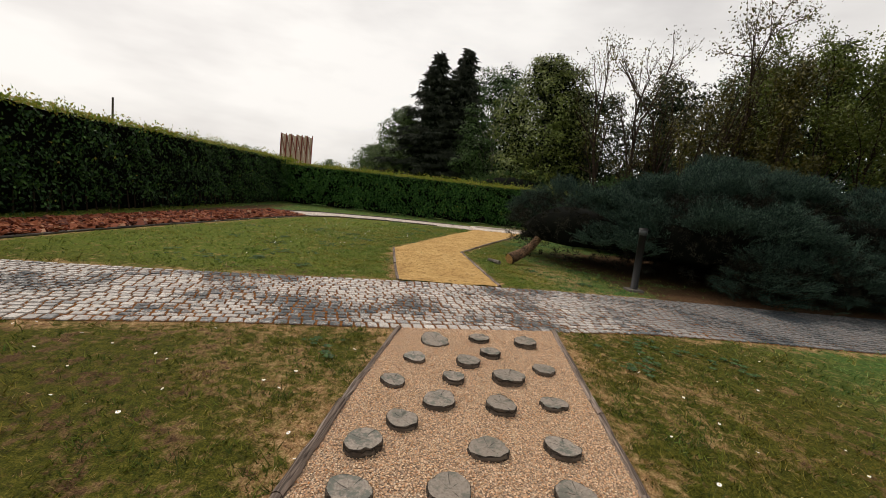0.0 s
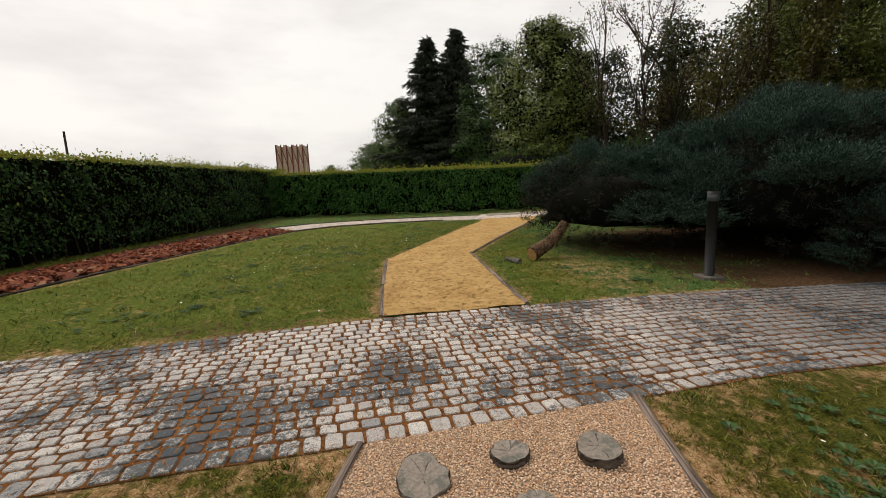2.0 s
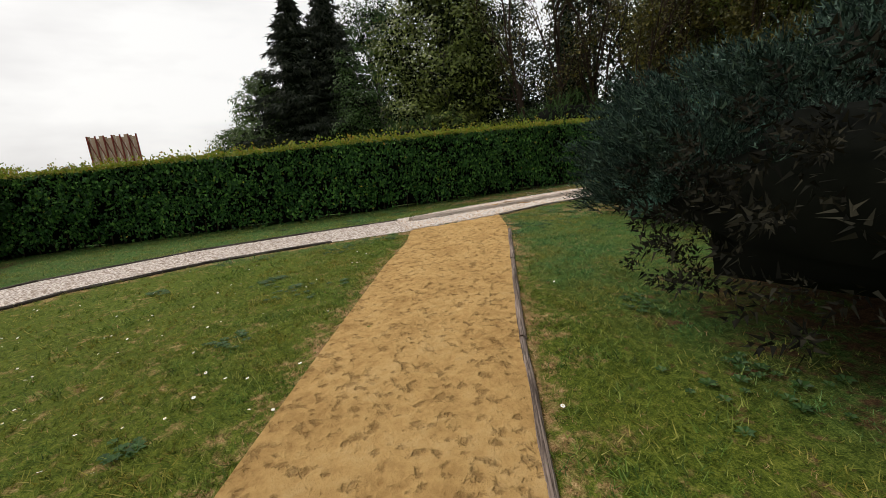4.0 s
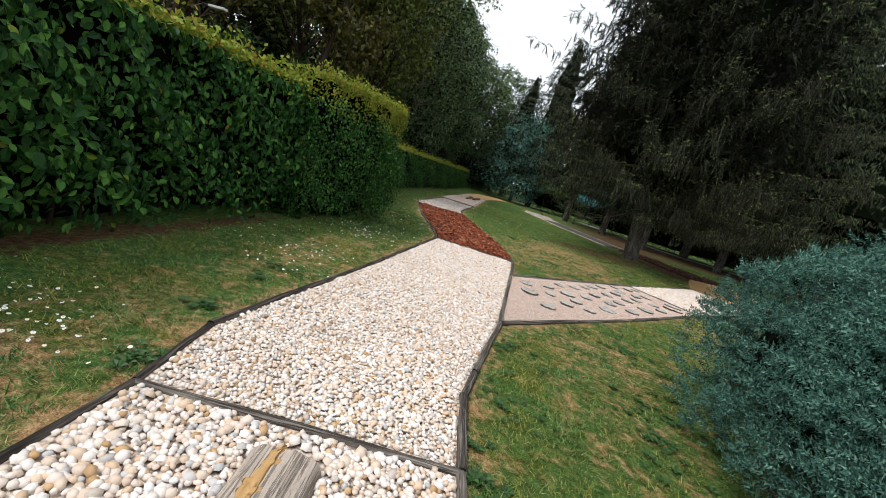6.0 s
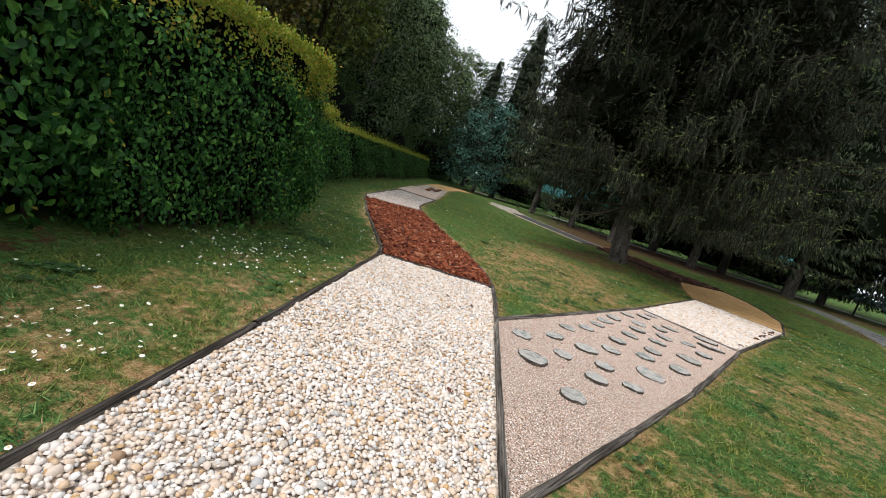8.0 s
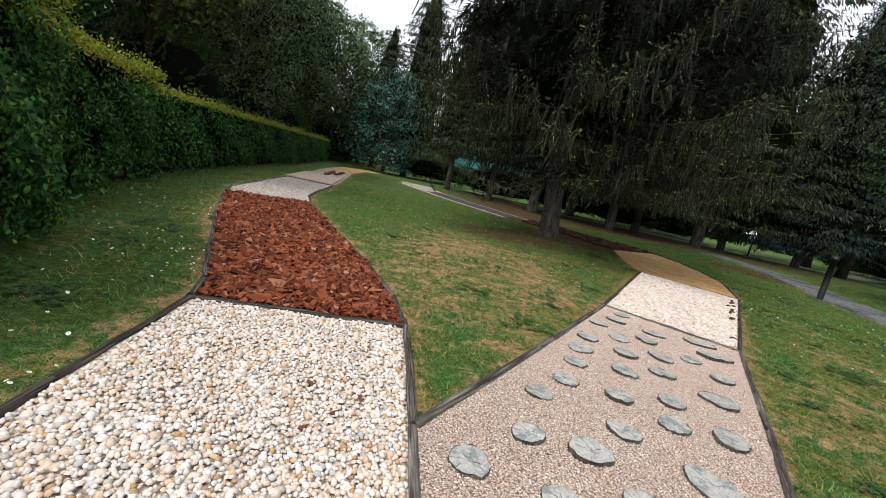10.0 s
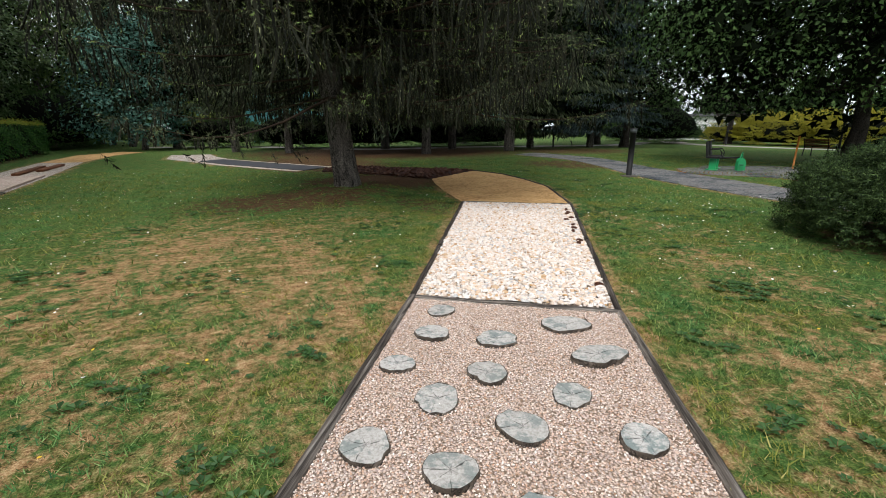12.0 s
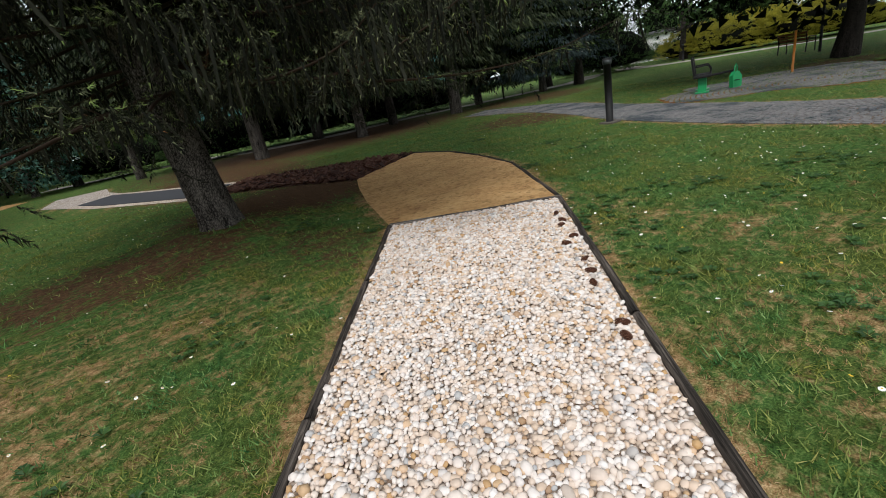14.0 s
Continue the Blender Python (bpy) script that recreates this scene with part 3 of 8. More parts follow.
STEEL = m_plain("dark_painted_steel", (0.012, 0.012, 0.012), 0.6, 0.0, 0.25, 0.4)
LAMP_CAP = m_plain("grey_lamp_lens", (0.045, 0.055, 0.055), 0.35, 0.1, 0.5, 0.3)
CONCRETE = m_plain("concrete", (0.13, 0.115, 0.10), 0.9, spec=0.2, vary=0.5, scale=30)
RUBBER = m_plain("dark_rubber_mat", (0.060, 0.063, 0.070), 0.85, spec=0.2, vary=0.4, scale=60)
GREEN_PAINT = m_plain("green_paint", (0.015, 0.30, 0.10), 0.4, spec=0.5, vary=0.3)
ORANGE = m_plain("orange_paint", (0.42, 0.15, 0.02), 0.5, vary=0.3)
BENCHWOOD = m_wood("bench_wood", (0.10, 0.04, 0.02), (0.21, 0.085, 0.04), (0.30, 0.14, 0.07))
PLANKWOOD = m_wood("pinkish_plank", (0.40, 0.30, 0.24), (0.58, 0.46, 0.385), (0.72, 0.60, 0.52), 60, 0.4)
BOARD = m_plain("sun_bleached_board", (0.52, 0.38, 0.29), 0.8, vary=0.4, scale=4)
BOARD_DK = m_plain("red_brown_timber", (0.22, 0.045, 0.032), 0.8, vary=0.4, scale=6)
WHITE_WALL = m_plain("white_render", (0.70, 0.70, 0.68), 0.8, spec=0.2, vary=0.2, scale=3)
TEAL = m_plain("turquoise_panel", (0.10, 0.33, 0.36), 0.5, vary=0.25, scale=4)
BRICK_RED = m_plain("red_band", (0.40, 0.10, 0.045), 0.8, vary=0.3, scale=5)
ROOF = m_plain("grey_roof", (0.10, 0.10, 0.105), 0.7, vary=0.3, scale=5)
ASPHALT = m_plain("pale_walk", (0.34, 0.31, 0.28), 0.9, spec=0.15, vary=0.4, scale=9)
PETAL = m_plain("daisy_petal", (0.82, 0.82, 0.80), 0.6, vary=0.05)
YOLK = m_plain("yellow_flower", (0.75, 0.48, 0.03), 0.6, vary=0.1)
CONE = m_plain("pine_cone", (0.13, 0.052, 0.028), 0.8, vary=0.6, scale=90)
GLASS = m_plain("window_glass", (0.03, 0.045, 0.05), 0.08, spec=0.6, vary=0.1)


# ---- the plan, in metres: +x away from the hedge, +y along it ----
SETT_L = smoothed([(15.6, -22), (14.45, -15.6), (13.85, -13.0), (13.32, -11.08), (13.03, -9.5), (12.75, -7.5), (12.4, -3), (11.7, 2), (11.4, 6), (11.9, 8.8), (13.2, 12.2), (15.0, 15.2), (16.5, 18.6), (17.0, 23)], 0.4)
SETT_R = smoothed([(17.4, -22), (16.6, -15.5), (15.82, -12.4), (15.5, -10.88), (15.1, -9.2), (14.75, -7.4), (14.5, -3), (13.9, 2), (13.6, 6), (13.8, 8.3), (14.8, 10.9), (16.2, 14.0), (17.9, 17.0), (18.8, 19.5), (19.2, 24)], 0.4)

SAND_L = [(13.27, -11.07), (11.92, -11.24), (9.92, -11.45), (9.12, -11.20), (7.03, -10.54), (4.6, -9.75), (3.31, -9.25), (2.15, -8.95)]
SAND_R = [(13.02, -9.50), (11.96, -9.62), (9.45, -9.89), (7.53, -9.17), (5.4, -8.3), (3.5, -7.52), (1.75, -7.0)]
DISC_A_L = [(15.50, -10.87), (17.05, -11.09), (17.9, -11.18), (21.4, -11.55)]
DISC_A_R = [(15.10, -9.23), (16.9, -9.41), (17.7, -9.50), (21.3, -9.9)]
BARKBED_N = [(16.2, -17.1), (12.24, -16.75), (9.8, -16.38), (6.6, -15.8), (4.08, -15.13)]
BARKBED_F = [(16.2, -18.2), (12.0, -18.15), (9.6, -17.95), (6.0, -17.4), (3.0, -16.75)]
GRAVEL_N = [(4.08, -15.13), (3.02, -14.18), (2.25, -12.4), (2.05, -10.42), (2.12, -9.0)]
GRAVEL_F = [(3.0, -16.75), (1.55, -15.3), (0.62, -13.1), (0.36, -10.8), (0.30, -8.98)]
LOG_L = [(0.30, -8.98), (-0.27, -7.07), (-0.56, -5.94), (-0.80, -4.3), (-0.98, -2.60)]
LOG_R = [(2.12, -9.0), (1.75, -7.0), (1.26, -5.73), (1.04, -4.34), (0.67, -2.28)]
MAIN_L = [(-0.98, -2.60), (-1.17, -1.88), (-1.08, 1.2), (-1.06, 3.0), (-1.05, 4.27)]
MAIN_R = [(0.67, -2.28), (0.55, -1.52), (0.57, -1.1), (0.66, 0.30), (0.63, 3.05), (0.59, 4.42)]
BARK_L = [(-1.05, 4.27), (-1.14, 4.72), (-2.22, 7.5), (-3.05, 9.95)]
BARK_R = [(0.59, 4.42), (0.47, 5.15), (0.03, 6.5), (-0.55, 8.0), (-1.1, 9.45), (-1.54, 10.7)]
GREY_L = [(-3.05, 9.95), (-3.3, 10.9), (-3.42, 13.5), (-3.5, 16.1)]
GREY_R = [(-1.54, 10.7), (-1.85, 11.9), (-1.92, 13.1), (-1.95, 16.1)]
PLANK_L = [(-3.5, 16.1), (-3.75, 20.2)]
PLANK_R = [(-1.95, 16.1), (-2.15, 20.2)]
FARW_L = [(-3.75, 20.2), (-4.1, 27.0)]
FARW_R = [(-2.15, 20.2), (-2.6, 26.8)]
FARS_L = [(-4.1, 27.0), (-4.1, 33), (-2.6, 37)]
FARS_R = [(-2.6, 26.8), (-2.4, 32), (-1.4, 35.5)]
DISC_L = [(0.63, 3.05), (1.98, 4.74), (3.34, 6.48)]
DISC_R = [(0.66, 0.30), (2.63, 2.78), (3.24, 3.61), (4.58, 5.46)]
WH2_L = [(3.34, 6.48), (6.12, 10.37)]
WH2_R = [(4.58, 5.46), (6.0, 7.15), (7.72, 9.18)]
SD2_L = [(6.12, 10.37), (6.55, 11.9), (7.0, 13.2), (7.4, 14.2)]
SD2_R = [(7.72, 9.18), (9.1, 11.4), (9.6, 12.9), (9.9, 14.4), (9.75, 15.75)]
BK2_N = [(7.4, 14.2), (6.6, 15.8), (5.2, 17.9)]
BK2_F = [(9.75, 15.75), (8.4, 17.2), (6.3, 19.6)]
RUB_N = [(4.5, 18.3), (2.3, 22.4), (1.4, 24.8)]
RUB_F = [(6.1, 19.6), (3.9, 24.0), (2.9, 26.2)]
WH3_N = [(1.4, 24.8), (0.3, 27.5), (0.3, 31)]
WH3_F = [(2.9, 26.2), (2.4, 28.4), (2.2, 31)]


def band(left, right):
    """The outline between two edges that run the same way."""
    return np.array(list(left) + list(right)[::-1])


def strip(name, left, right, z, material, label, category="path", n=60, rough=0.0):
    """A bed between two edges, as a grid that can be a little uneven."""
    def even(line):
        p = np.asarray(line, float)
        s = np.r_[0, np.cumsum(np.hypot(*np.diff(p, axis=0).T))]
        u = np.linspace(0, s[-1], n + 1)
        return np.c_[np.interp(u, s, p[:, 0]), np.interp(u, s, p[:, 1])]
    a, b = even(left), even(right)
    m = 26 if rough else 12
    w = np.linspace(0, 1, m + 1)[None, :, None]
    xy = a[:, None] * (1 - w) + b[:, None] * w
    zz = np.full(xy.shape[:2], z)
    if rough:
        flat = xy.reshape(-1, 2)
        zz = zz + rough * np.array([noise.noise((x * 3.1, y * 3.1, 0)) + 0.9 * min(0, noise.noise((x * 8, y * 8, 4))) for x, y in flat]).reshape(zz.shape)
        zz[:, 0] = zz[:, -1] = z
    v = np.concatenate([xy, zz[..., None]], -1).reshape(-1, 3)
    i, j = np.meshgrid(np.arange(n), np.arange(m), indexing="ij")
    k = (i * (m + 1) + j).ravel()
    f = np.c_[k, k + m + 1, k + m + 2, k + 1]
    if np.cross(b[0] - a[0], a[1] - a[0]) > 0:
        f = f[:, ::-1]
    return surface(name, fastmesh(name, v, f, [material], smooth=True), label, category)


# where the lawn is worn: bare needle litter, and grass that has dried to straw
def blot(cx, cy, rx, ry, seed, n=40):
    """An irregular round outline."""
    a = np.linspace(0, 2 * math.pi, n, endpoint=False)
    r = 1 + 0.13 * np.sin(3 * a + seed) + 0.08 * np.sin(5 * a + 2 * seed) + 0.06 * np.sin(9 * a + seed * 3)
    return np.c_[cx + rx * r * np.cos(a), cy + ry * r * np.sin(a)]


BEDS = [band(a, b) for a, b in ((SAND_L, SAND_R), (DISC_A_L, DISC_A_R), (BARKBED_N, BARKBED_F), (GRAVEL_N, GRAVEL_F), (LOG_L, LOG_R), (MAIN_L, MAIN_R), (BARK_L, BARK_R), (GREY_L, GREY_R), (PLANK_L, PLANK_R),
                                (FARW_L, FARW_R), (FARS_L, FARS_R), (DISC_L, DISC_R), (WH2_L, WH2_R), (SD2_L, SD2_R), (BK2_N, BK2_F), (RUB_N, RUB_F), (WH3_N, WH3_F), (SETT_L, SETT_R))]
SOIL = [(5.9, 14.4, 2.2, 2.2, 0.85), (3.4, 12.2, 2.4, 1.6, 0.60), (5.4, 10.6, 0.7, 1.4, 0.5), (8.9, -3.8, 3.0, 4.2, 1.0), (9.8, 4.6, 1.9, 2.0, 0.7), (4.6, -2.0, 2.2, 3.4, 0.75), (12.0, -4.0, 1.3, 3.4, 0.9), (-2.95, -4.0, 0.26, 8.0, 0.75), (-3.8, 3.2, 1.0, 1.8, 0.6),
        (12.0, 29.0, 10.0, 8.0, 0.8), (6.0, 22.0, 3.5, 6.0, 0.7), (14.8, 16.5, 2.6, 3.0, 0.6), (-5.7, 14, 0.7, 20, 0.8), (23, 25, 6, 5, 0.6), (22, 10.7, 1.6, 1.6, 0.6), (0.88, 3.25, 0.25, 0.5, 0.5), (7.8, -17.6, 12, 0.9, 0.7), (18.0, -12.8, 3.2, 1.8, 0.38), (18.0, -7.8, 3.0, 1.6, 0.26), (12.5, -5.6, 1.3, 1.5, 0.80), (11.3, -6.6, 1.7, 0.9, 0.55), (13.5, -12.4, 0.4, 1.6, 0.42)]
DRY = [(1.9, 8.0, 1.9, 3.4, 0.62), (0.9, 6.2, 0.9, 2.0, 0.52), (3.6, 10.0, 1.6, 1.6, 0.40), (1.6, 4.6, 0.5, 1.4, 0.48), (5.0, 3.6, 1.8, 1.6, 0.50), (6.4, 5.6, 0.9, 1.6, 0.46), (2.6, -4.2, 1.0, 2.2, 0.62), (1.7, 0.2, 0.9, 2.2, 0.42), (3.6, 1.6, 1.4, 1.2, 0.35),
       (-1.6, -4.8, 0.7, 3.2, 0.72), (-1.7, 0.5, 0.6, 2.4, 0.45), (16.6, -11.7, 1.6, 0.8, 0.42), (16.4, -8.7, 1.6, 0.7, 0.34), (11.2, -8.2, 1.6, 1.0, 0.42), (8.5, -13.4, 6.0, 2.6, 0.10), (18.0, -13.4, 4.5, 2.6, 0.16), (18.0, -7.2, 4.5, 2.6, 0.14), (7.6, 7.4, 0.5, 2.6, 0.3), (-2.6, 11, 0.8, 5, 0.3)]


def wear(pts, spots):
    out = np.zeros(len(pts))
    for x, y, rx, ry, k in spots:
        out = np.maximum(out, k * np.clip(1.5 - np.hypot((pts[:, 0] - x) / rx, (pts[:, 1] - y) / ry) * 1.1, 0, 1))
    return out


def parched(pts):
    """How dry the grass is: worn spots, and strips along the edging."""
    edge = np.full(len(pts), 9.0)
    for b in BEDS:
        edge = np.minimum(edge, line_dist(np.vstack([b, b[:1]]), pts))
    wave = np.array([noise.noise((x * 0.9, y * 0.9, 2)) for x, y in pts])
    return np.clip(np.maximum(wear(pts, DRY), 0.78 * np.exp(-(edge / 0.17) ** 2)) + 0.20 * wave + 0.08, 0, 1)


def rise(pts):
    """Height of the ground: level, but for the mound over the roots of the big spruce."""
    return 0.17 * np.exp(-((pts[:, 0] - 4.72) ** 2 + (pts[:, 1] - 12.95) ** 2) / 1.1 ** 2)


def olive(pts):
    """How far the lawn is the darker olive one: most of it before the sett walk, less of it beside the sand."""
    return (0.16 + 0.80 * np.clip((pts[:, 0] - 13) / 2.0, 0, 1)) * np.clip((pts[:, 0] - 3.5) / 3, 0, 1) * np.clip((-5.5 - pts[:, 1]) / 2, 0, 1)


def warm(pts):
    """How far the lawn is the yellow-green one, beyond the sett walk."""
    return np.clip((-8.0 - pts[:, 1]) / 0.8, 0, 1) * np.clip((pts[:, 0] - 2.2) / 0.8, 0, 1)


# one sheet of ground out to the horizon, finer near the walks
def build_ground():
    xs = np.unique(np.r_[np.linspace(-900, -30, 8), np.arange(-30, -6, 1.5), np.arange(-6, 24, 0.22), np.arange(24, 45, 1.5), np.linspace(45, 900, 8)])
    ys = np.unique(np.r_[np.linspace(-900, -40, 8), np.arange(-40, -20, 1.5), np.arange(-20, 20, 0.22), np.arange(20, 60, 1.5), np.linspace(60, 900, 8)])
    X, Y = np.meshgrid(xs, ys, indexing="ij")
    v = np.c_[X.ravel(), Y.ravel(), np.zeros(X.size)]
    v[:, 2] = rise(v[:, :2])
    i, j = np.meshgrid(np.arange(len(xs) - 1), np.arange(len(ys) - 1), indexing="ij")
    k = (i * len(ys) + j).ravel()
    f = np.c_[k, k + len(ys), k + len(ys) + 1, k + 1]
    me = fastmesh("ground", v, f, [LAWN], smooth=True)
    me.attributes.new("parched", "FLOAT", "POINT").data.foreach_set("value", parched(v[:, :2]).astype(np.float32))
    me.attributes.new("olive", "FLOAT", "POINT").data.foreach_set("value", olive(v[:, :2]).astype(np.float32))
    me.attributes.new("warm", "FLOAT", "POINT").data.foreach_set("value", warm(v[:, :2]).astype(np.float32))
    me.attributes.new("litter", "FLOAT", "POINT").data.foreach_set("value", wear(v[:, :2], SOIL).astype(np.float32))
    return surface("ground", me, "mown lawn, green with dry brown patches", "lawn")


ground = build_ground()
BED = 0.012
sand_walk = strip("sand_path", SAND_L, SAND_R, 0.024, SAND, "bed of loose yellow sand, trodden uneven", n=240, rough=0.024)
disc_bed_a = strip("gravel_path", DISC_A_L, DISC_A_R, BED, FINE_BR, "bed of fine brown gravel with log slices")
bark_bed_a = strip("bark_path", BARKBED_N[::-1], BARKBED_F[::-1], BED, CHIP_BASE, "long bed of red-brown bark chips by the hedge")
gravel_a = strip("gravel_path", GRAVEL_N, GRAVEL_F, BED, GREY, "walk of pale grey gravel by the hedge")
log_bed = strip("pebble_path", LOG_L, LOG_R, BED, PEBBLE_BASE, "bed of white and ochre pebbles with a long log")
main_bed = strip("pebble_path", MAIN_L, MAIN_R, BED, PEBBLE_BASE, "wide bed of small white pebbles")
bark_bed = strip("bark_path", BARK_L, BARK_R, BED, CHIP_BASE, "bed of red-brown bark chips on the walk")
grey_bed = strip("gravel_path", GREY_L, GREY_R, BED, GREY, "bed of pale grey gravel on the walk")
plank_bed = strip("gravel_path", PLANK_L, PLANK_R, BED, GREY, "gravel bed under cross planks")
far_white = strip("pebble_path", FARW_L, FARW_R, BED, PEBBLE_BASE, "far bed of white pebbles")
far_sand = strip("sand_path", FARS_L, FARS_R, BED, SAND2, "far bed of brown sand under trees")
disc_bed = strip("gravel_path", DISC_L, DISC_R, BED, FINE, "bed of fine pinkish gravel with log slices")
white_bed = strip("pebble_path", WH2_L, WH2_R, BED, PEBBLE_BASE, "bed of white pebbles strewn with pine cones")
sand_bed = strip("sand_path", SD2_L, SD2_R, 0.020, SAND2, "curved bed of brown sand", n=110, rough=0.018)
bark_bed_far = strip("bark_path", BK2_N, BK2_F, BED, CHIP_DK, "bed of old dark bark chips under the spruce")
rubber_bed = strip("pebble_path", RUB_N, RUB_F, BED, PEBBLE_BASE, "narrow bed of white gravel under a mat")
far_white2 = strip("pebble_path", WH3_N, WH3_F, BED, GREY, "far bed of pale gravel")
sett_bed = strip("road", SETT_L, SETT_R, 0.006, JOINT, "sunken earth and moss joints of a granite sett walk", "paved path", n=140)


# ---- edging of half-sunk round poles ----
def edging(line, label, seed, r=0.027, z=0.014, skip=()):
    gen = random.Random(seed)
    th = thing("log_edging", label, "edging", (line[0][0], line[0][1], 0), kind="structure")
    p = [Vector((x, y, 0)) for x, y in line]
    for n, (a, b) in enumerate(zip(p, p[1:])):
        length = (b - a).length
        k = max(1, round(length / 1.9))
        for i in range(k):
            s, e = a.lerp(b, i / k), a.lerp(b, (i + 1) / k)
            d = (e - s).normalized()
            mid = (s + e) / 2
            bm = bmesh.new()
            seg = 6
            rr = r * gen.uniform(0.88, 1.12)
            half = (e - s).length / 2 - 0.004
            pts = [Vector((gen.uniform(-0.006, 0.006), half * (2 * q / seg - 1), gen.uniform(-0.004, 0.004))) for q in range(seg + 1)]
            tube(bm, pts, [rr * gen.uniform(0.93, 1.05) for _ in pts], 9)
            ob = part("pole", bm, POLE_DK if "dark" in label else POLE_PALE if "weathered" in label else POLE, th, smooth=True)
            ob.location = mid - th.location + Vector((0, 0, z + gen.uniform(-0.006, 0.006)))
            ob.rotation_euler = (0, 0, math.atan2(d.y, d.x) - math.pi / 2)
    return th


EDGES = [
    (DISC_A_L, "weathered round poles along the gravel bed"), (DISC_A_R, "weathered round poles along the gravel bed"),
    (SAND_L[:3], "pale weathered poles along the sand walk"), (SAND_R[:-1], "pale weathered poles along the sand walk"),
    (BARKBED_N, "dark poles in front of the bark bed"), (GRAVEL_N[:-1], "thin dark poles along the grey gravel"),
    (GRAVEL_F, "thin dark poles along the grey gravel"),
    (LOG_L, "dark round poles between lawn and pebbles"), (LOG_R[1:], "brown round poles between pebbles and lawn"),
    (MAIN_L, "dark round poles between lawn and pebbles"), (MAIN_R, "brown round poles between pebbles and lawn"),
    (BARK_L, "grey round poles beside the bark chips"), (BARK_R, "grey round poles beside the bark chips"),
    (GREY_L, "thin poles beside the grey gravel"), (GREY_R, "thin poles beside the grey gravel"),
    (DISC_L, "grey round poles along the fork"), (DISC_R, "grey round poles along the fork"),
    (WH2_L, "dark poles along the white pebbles"), (WH2_R, "dark poles along the white pebbles"),
    (SD2_R, "thin dark poles round the sand bend"), (BK2_F, "thin dark poles behind old bark"),
    ([LOG_L[-1], LOG_R[-1]], "thin pole across the walk between two beds"), ([MAIN_L[-1], MAIN_R[-1]], "dark pole across between pebbles and bark"),
    ([BARK_L[-1], BARK_R[-1]], "pole across between bark and gravel"), ([DISC_L[-1], DISC_R[-1]], "brown pole across between gravel and pebbles"),
    ([WH2_L[-1], WH2_R[-1]], "thin pole across between pebbles and sand"), ([BARKBED_F[1], BARKBED_N[1]], "dark pole across the bark bed"),
    ([GREY_L[-1], GREY_R[-1]], "thin pole across before the planks"),
]
for k, (line, label) in enumerate(EDGES):
    edging(line, label, 100 + k)


# ---- hedges ----
def hedge(name, line, tall, deep, leaf, per_m2, label, young=0.14, seed=1, ends=(False, False), side=1, oval=False, tips=None, old=None):
    """A clipped leafy hedge whose front runs along a line; it lies to the left of the line's way (side=1) or to its right."""
    gen = np.random.default_rng(seed)
    p = smoothed(line, 0.35)
    seg = np.hypot(*np.diff(p, axis=0).T)
    s = np.r_[0, np.cumsum(seg)]
    total = s[-1]

    def at(u):
        q = np.c_[np.interp(u, s, p[:, 0]), np.interp(u, s, p[:, 1])]
        d = np.c_[np.interp(u + 0.1, s, p[:, 0]), np.interp(u + 0.1, s, p[:, 1])] - np.c_[np.interp(u - 0.1, s, p[:, 0]), np.interp(u - 0.1, s, p[:, 1])]
        d /= np.hypot(*d.T)[:, None] + 1e-9
        return q, np.c_[d[:, 1], -d[:, 0]] * side

    def wob(u, v):
        return 0.10 * np.sin(u * 1.7 + 3 * np.sin(v * 1.3 + seed)) + 0.07 * np.sin(u * 4.3 + v * 5 + seed) + 0.05 * np.sin(u * 9.1 - v * 7)

    th = thing(name, label, "hedge", (float(p[len(p) // 2][0]), float(p[len(p) // 2][1]), 0))
    o = np.array([*p[len(p) // 2], 0.0])
    # solid core, near-black in place of the shade between leaves and twigs
    n = max(6, int(total / 0.4))
    u = np.linspace(0, total, n)
    q, out = at(u)
    rows = []
    for off, z in ((-0.44, 0.03), (-0.34, 0.8), (-0.32, tall - 0.07), (-deep + 0.22, tall - 0.07), (-deep + 0.2, 0.03)):
        xy = q + out * off
        rows.append(np.c_[xy, np.full(n, z) + 0.05 * np.sin(u * 3 + z)])
    v = np.stack(rows, 1).reshape(-1, 3) - o
    k = len(rows)
    f = [(i * k + j, i * k + (j + 1) % k, (i + 1) * k + (j + 1) % k, (i + 1) * k + j) for i in range(n - 1) for j in range(k)]
    part("shade_core", fastmesh("shade_core", v, f, [DARK]), None, th, "closed core coloured near-black for inner shade")
    # stems
    bm = bmesh.new()
    for u0 in np.arange(0.15, total, 0.33):
        (x, y), nrm = at(np.array([u0]))[0][0], at(np.array([u0]))[1][0]
        b = Vector((x, y, 0)) + Vector((*nrm, 0)) * (-0.28 - 0.15 * gen.random()) - Vector(o)
        tube(bm, [b, b + Vector((gen.normal() * 0.05, gen.normal() * 0.05, 0.5))], [0.022, 0.014], 5, False)
    part("twig_frame", bm, TWIG, th)["kind"] = "stuff"
    # leaves on the front, the top and the ends
    spots, normals, high = [], [], []
    each = 7
    m = int(total * tall * per_m2 / each)
    u, z = gen.random(m) * total, gen.random(m) ** 0.92 * (tall - 0.06) + 0.16
    thin = (np.sin(u * 2.3 + 2 * np.sin(z * 3.1)) * np.sin(z * 4.1 + u * 1.1) > 0.50) & (gen.random(m) < 0.5)
    low = (z < 0.30) & (gen.random(m) < 0.4)
    keep = ~(thin | low)
    u, z = u[keep], z[keep]
    q, out = at(u)
    depth = wob(u, z) - 0.16 * gen.random(len(u)) - 0.10 * (z / tall) ** 3
    root = np.c_[q + out * depth[:, None], z]
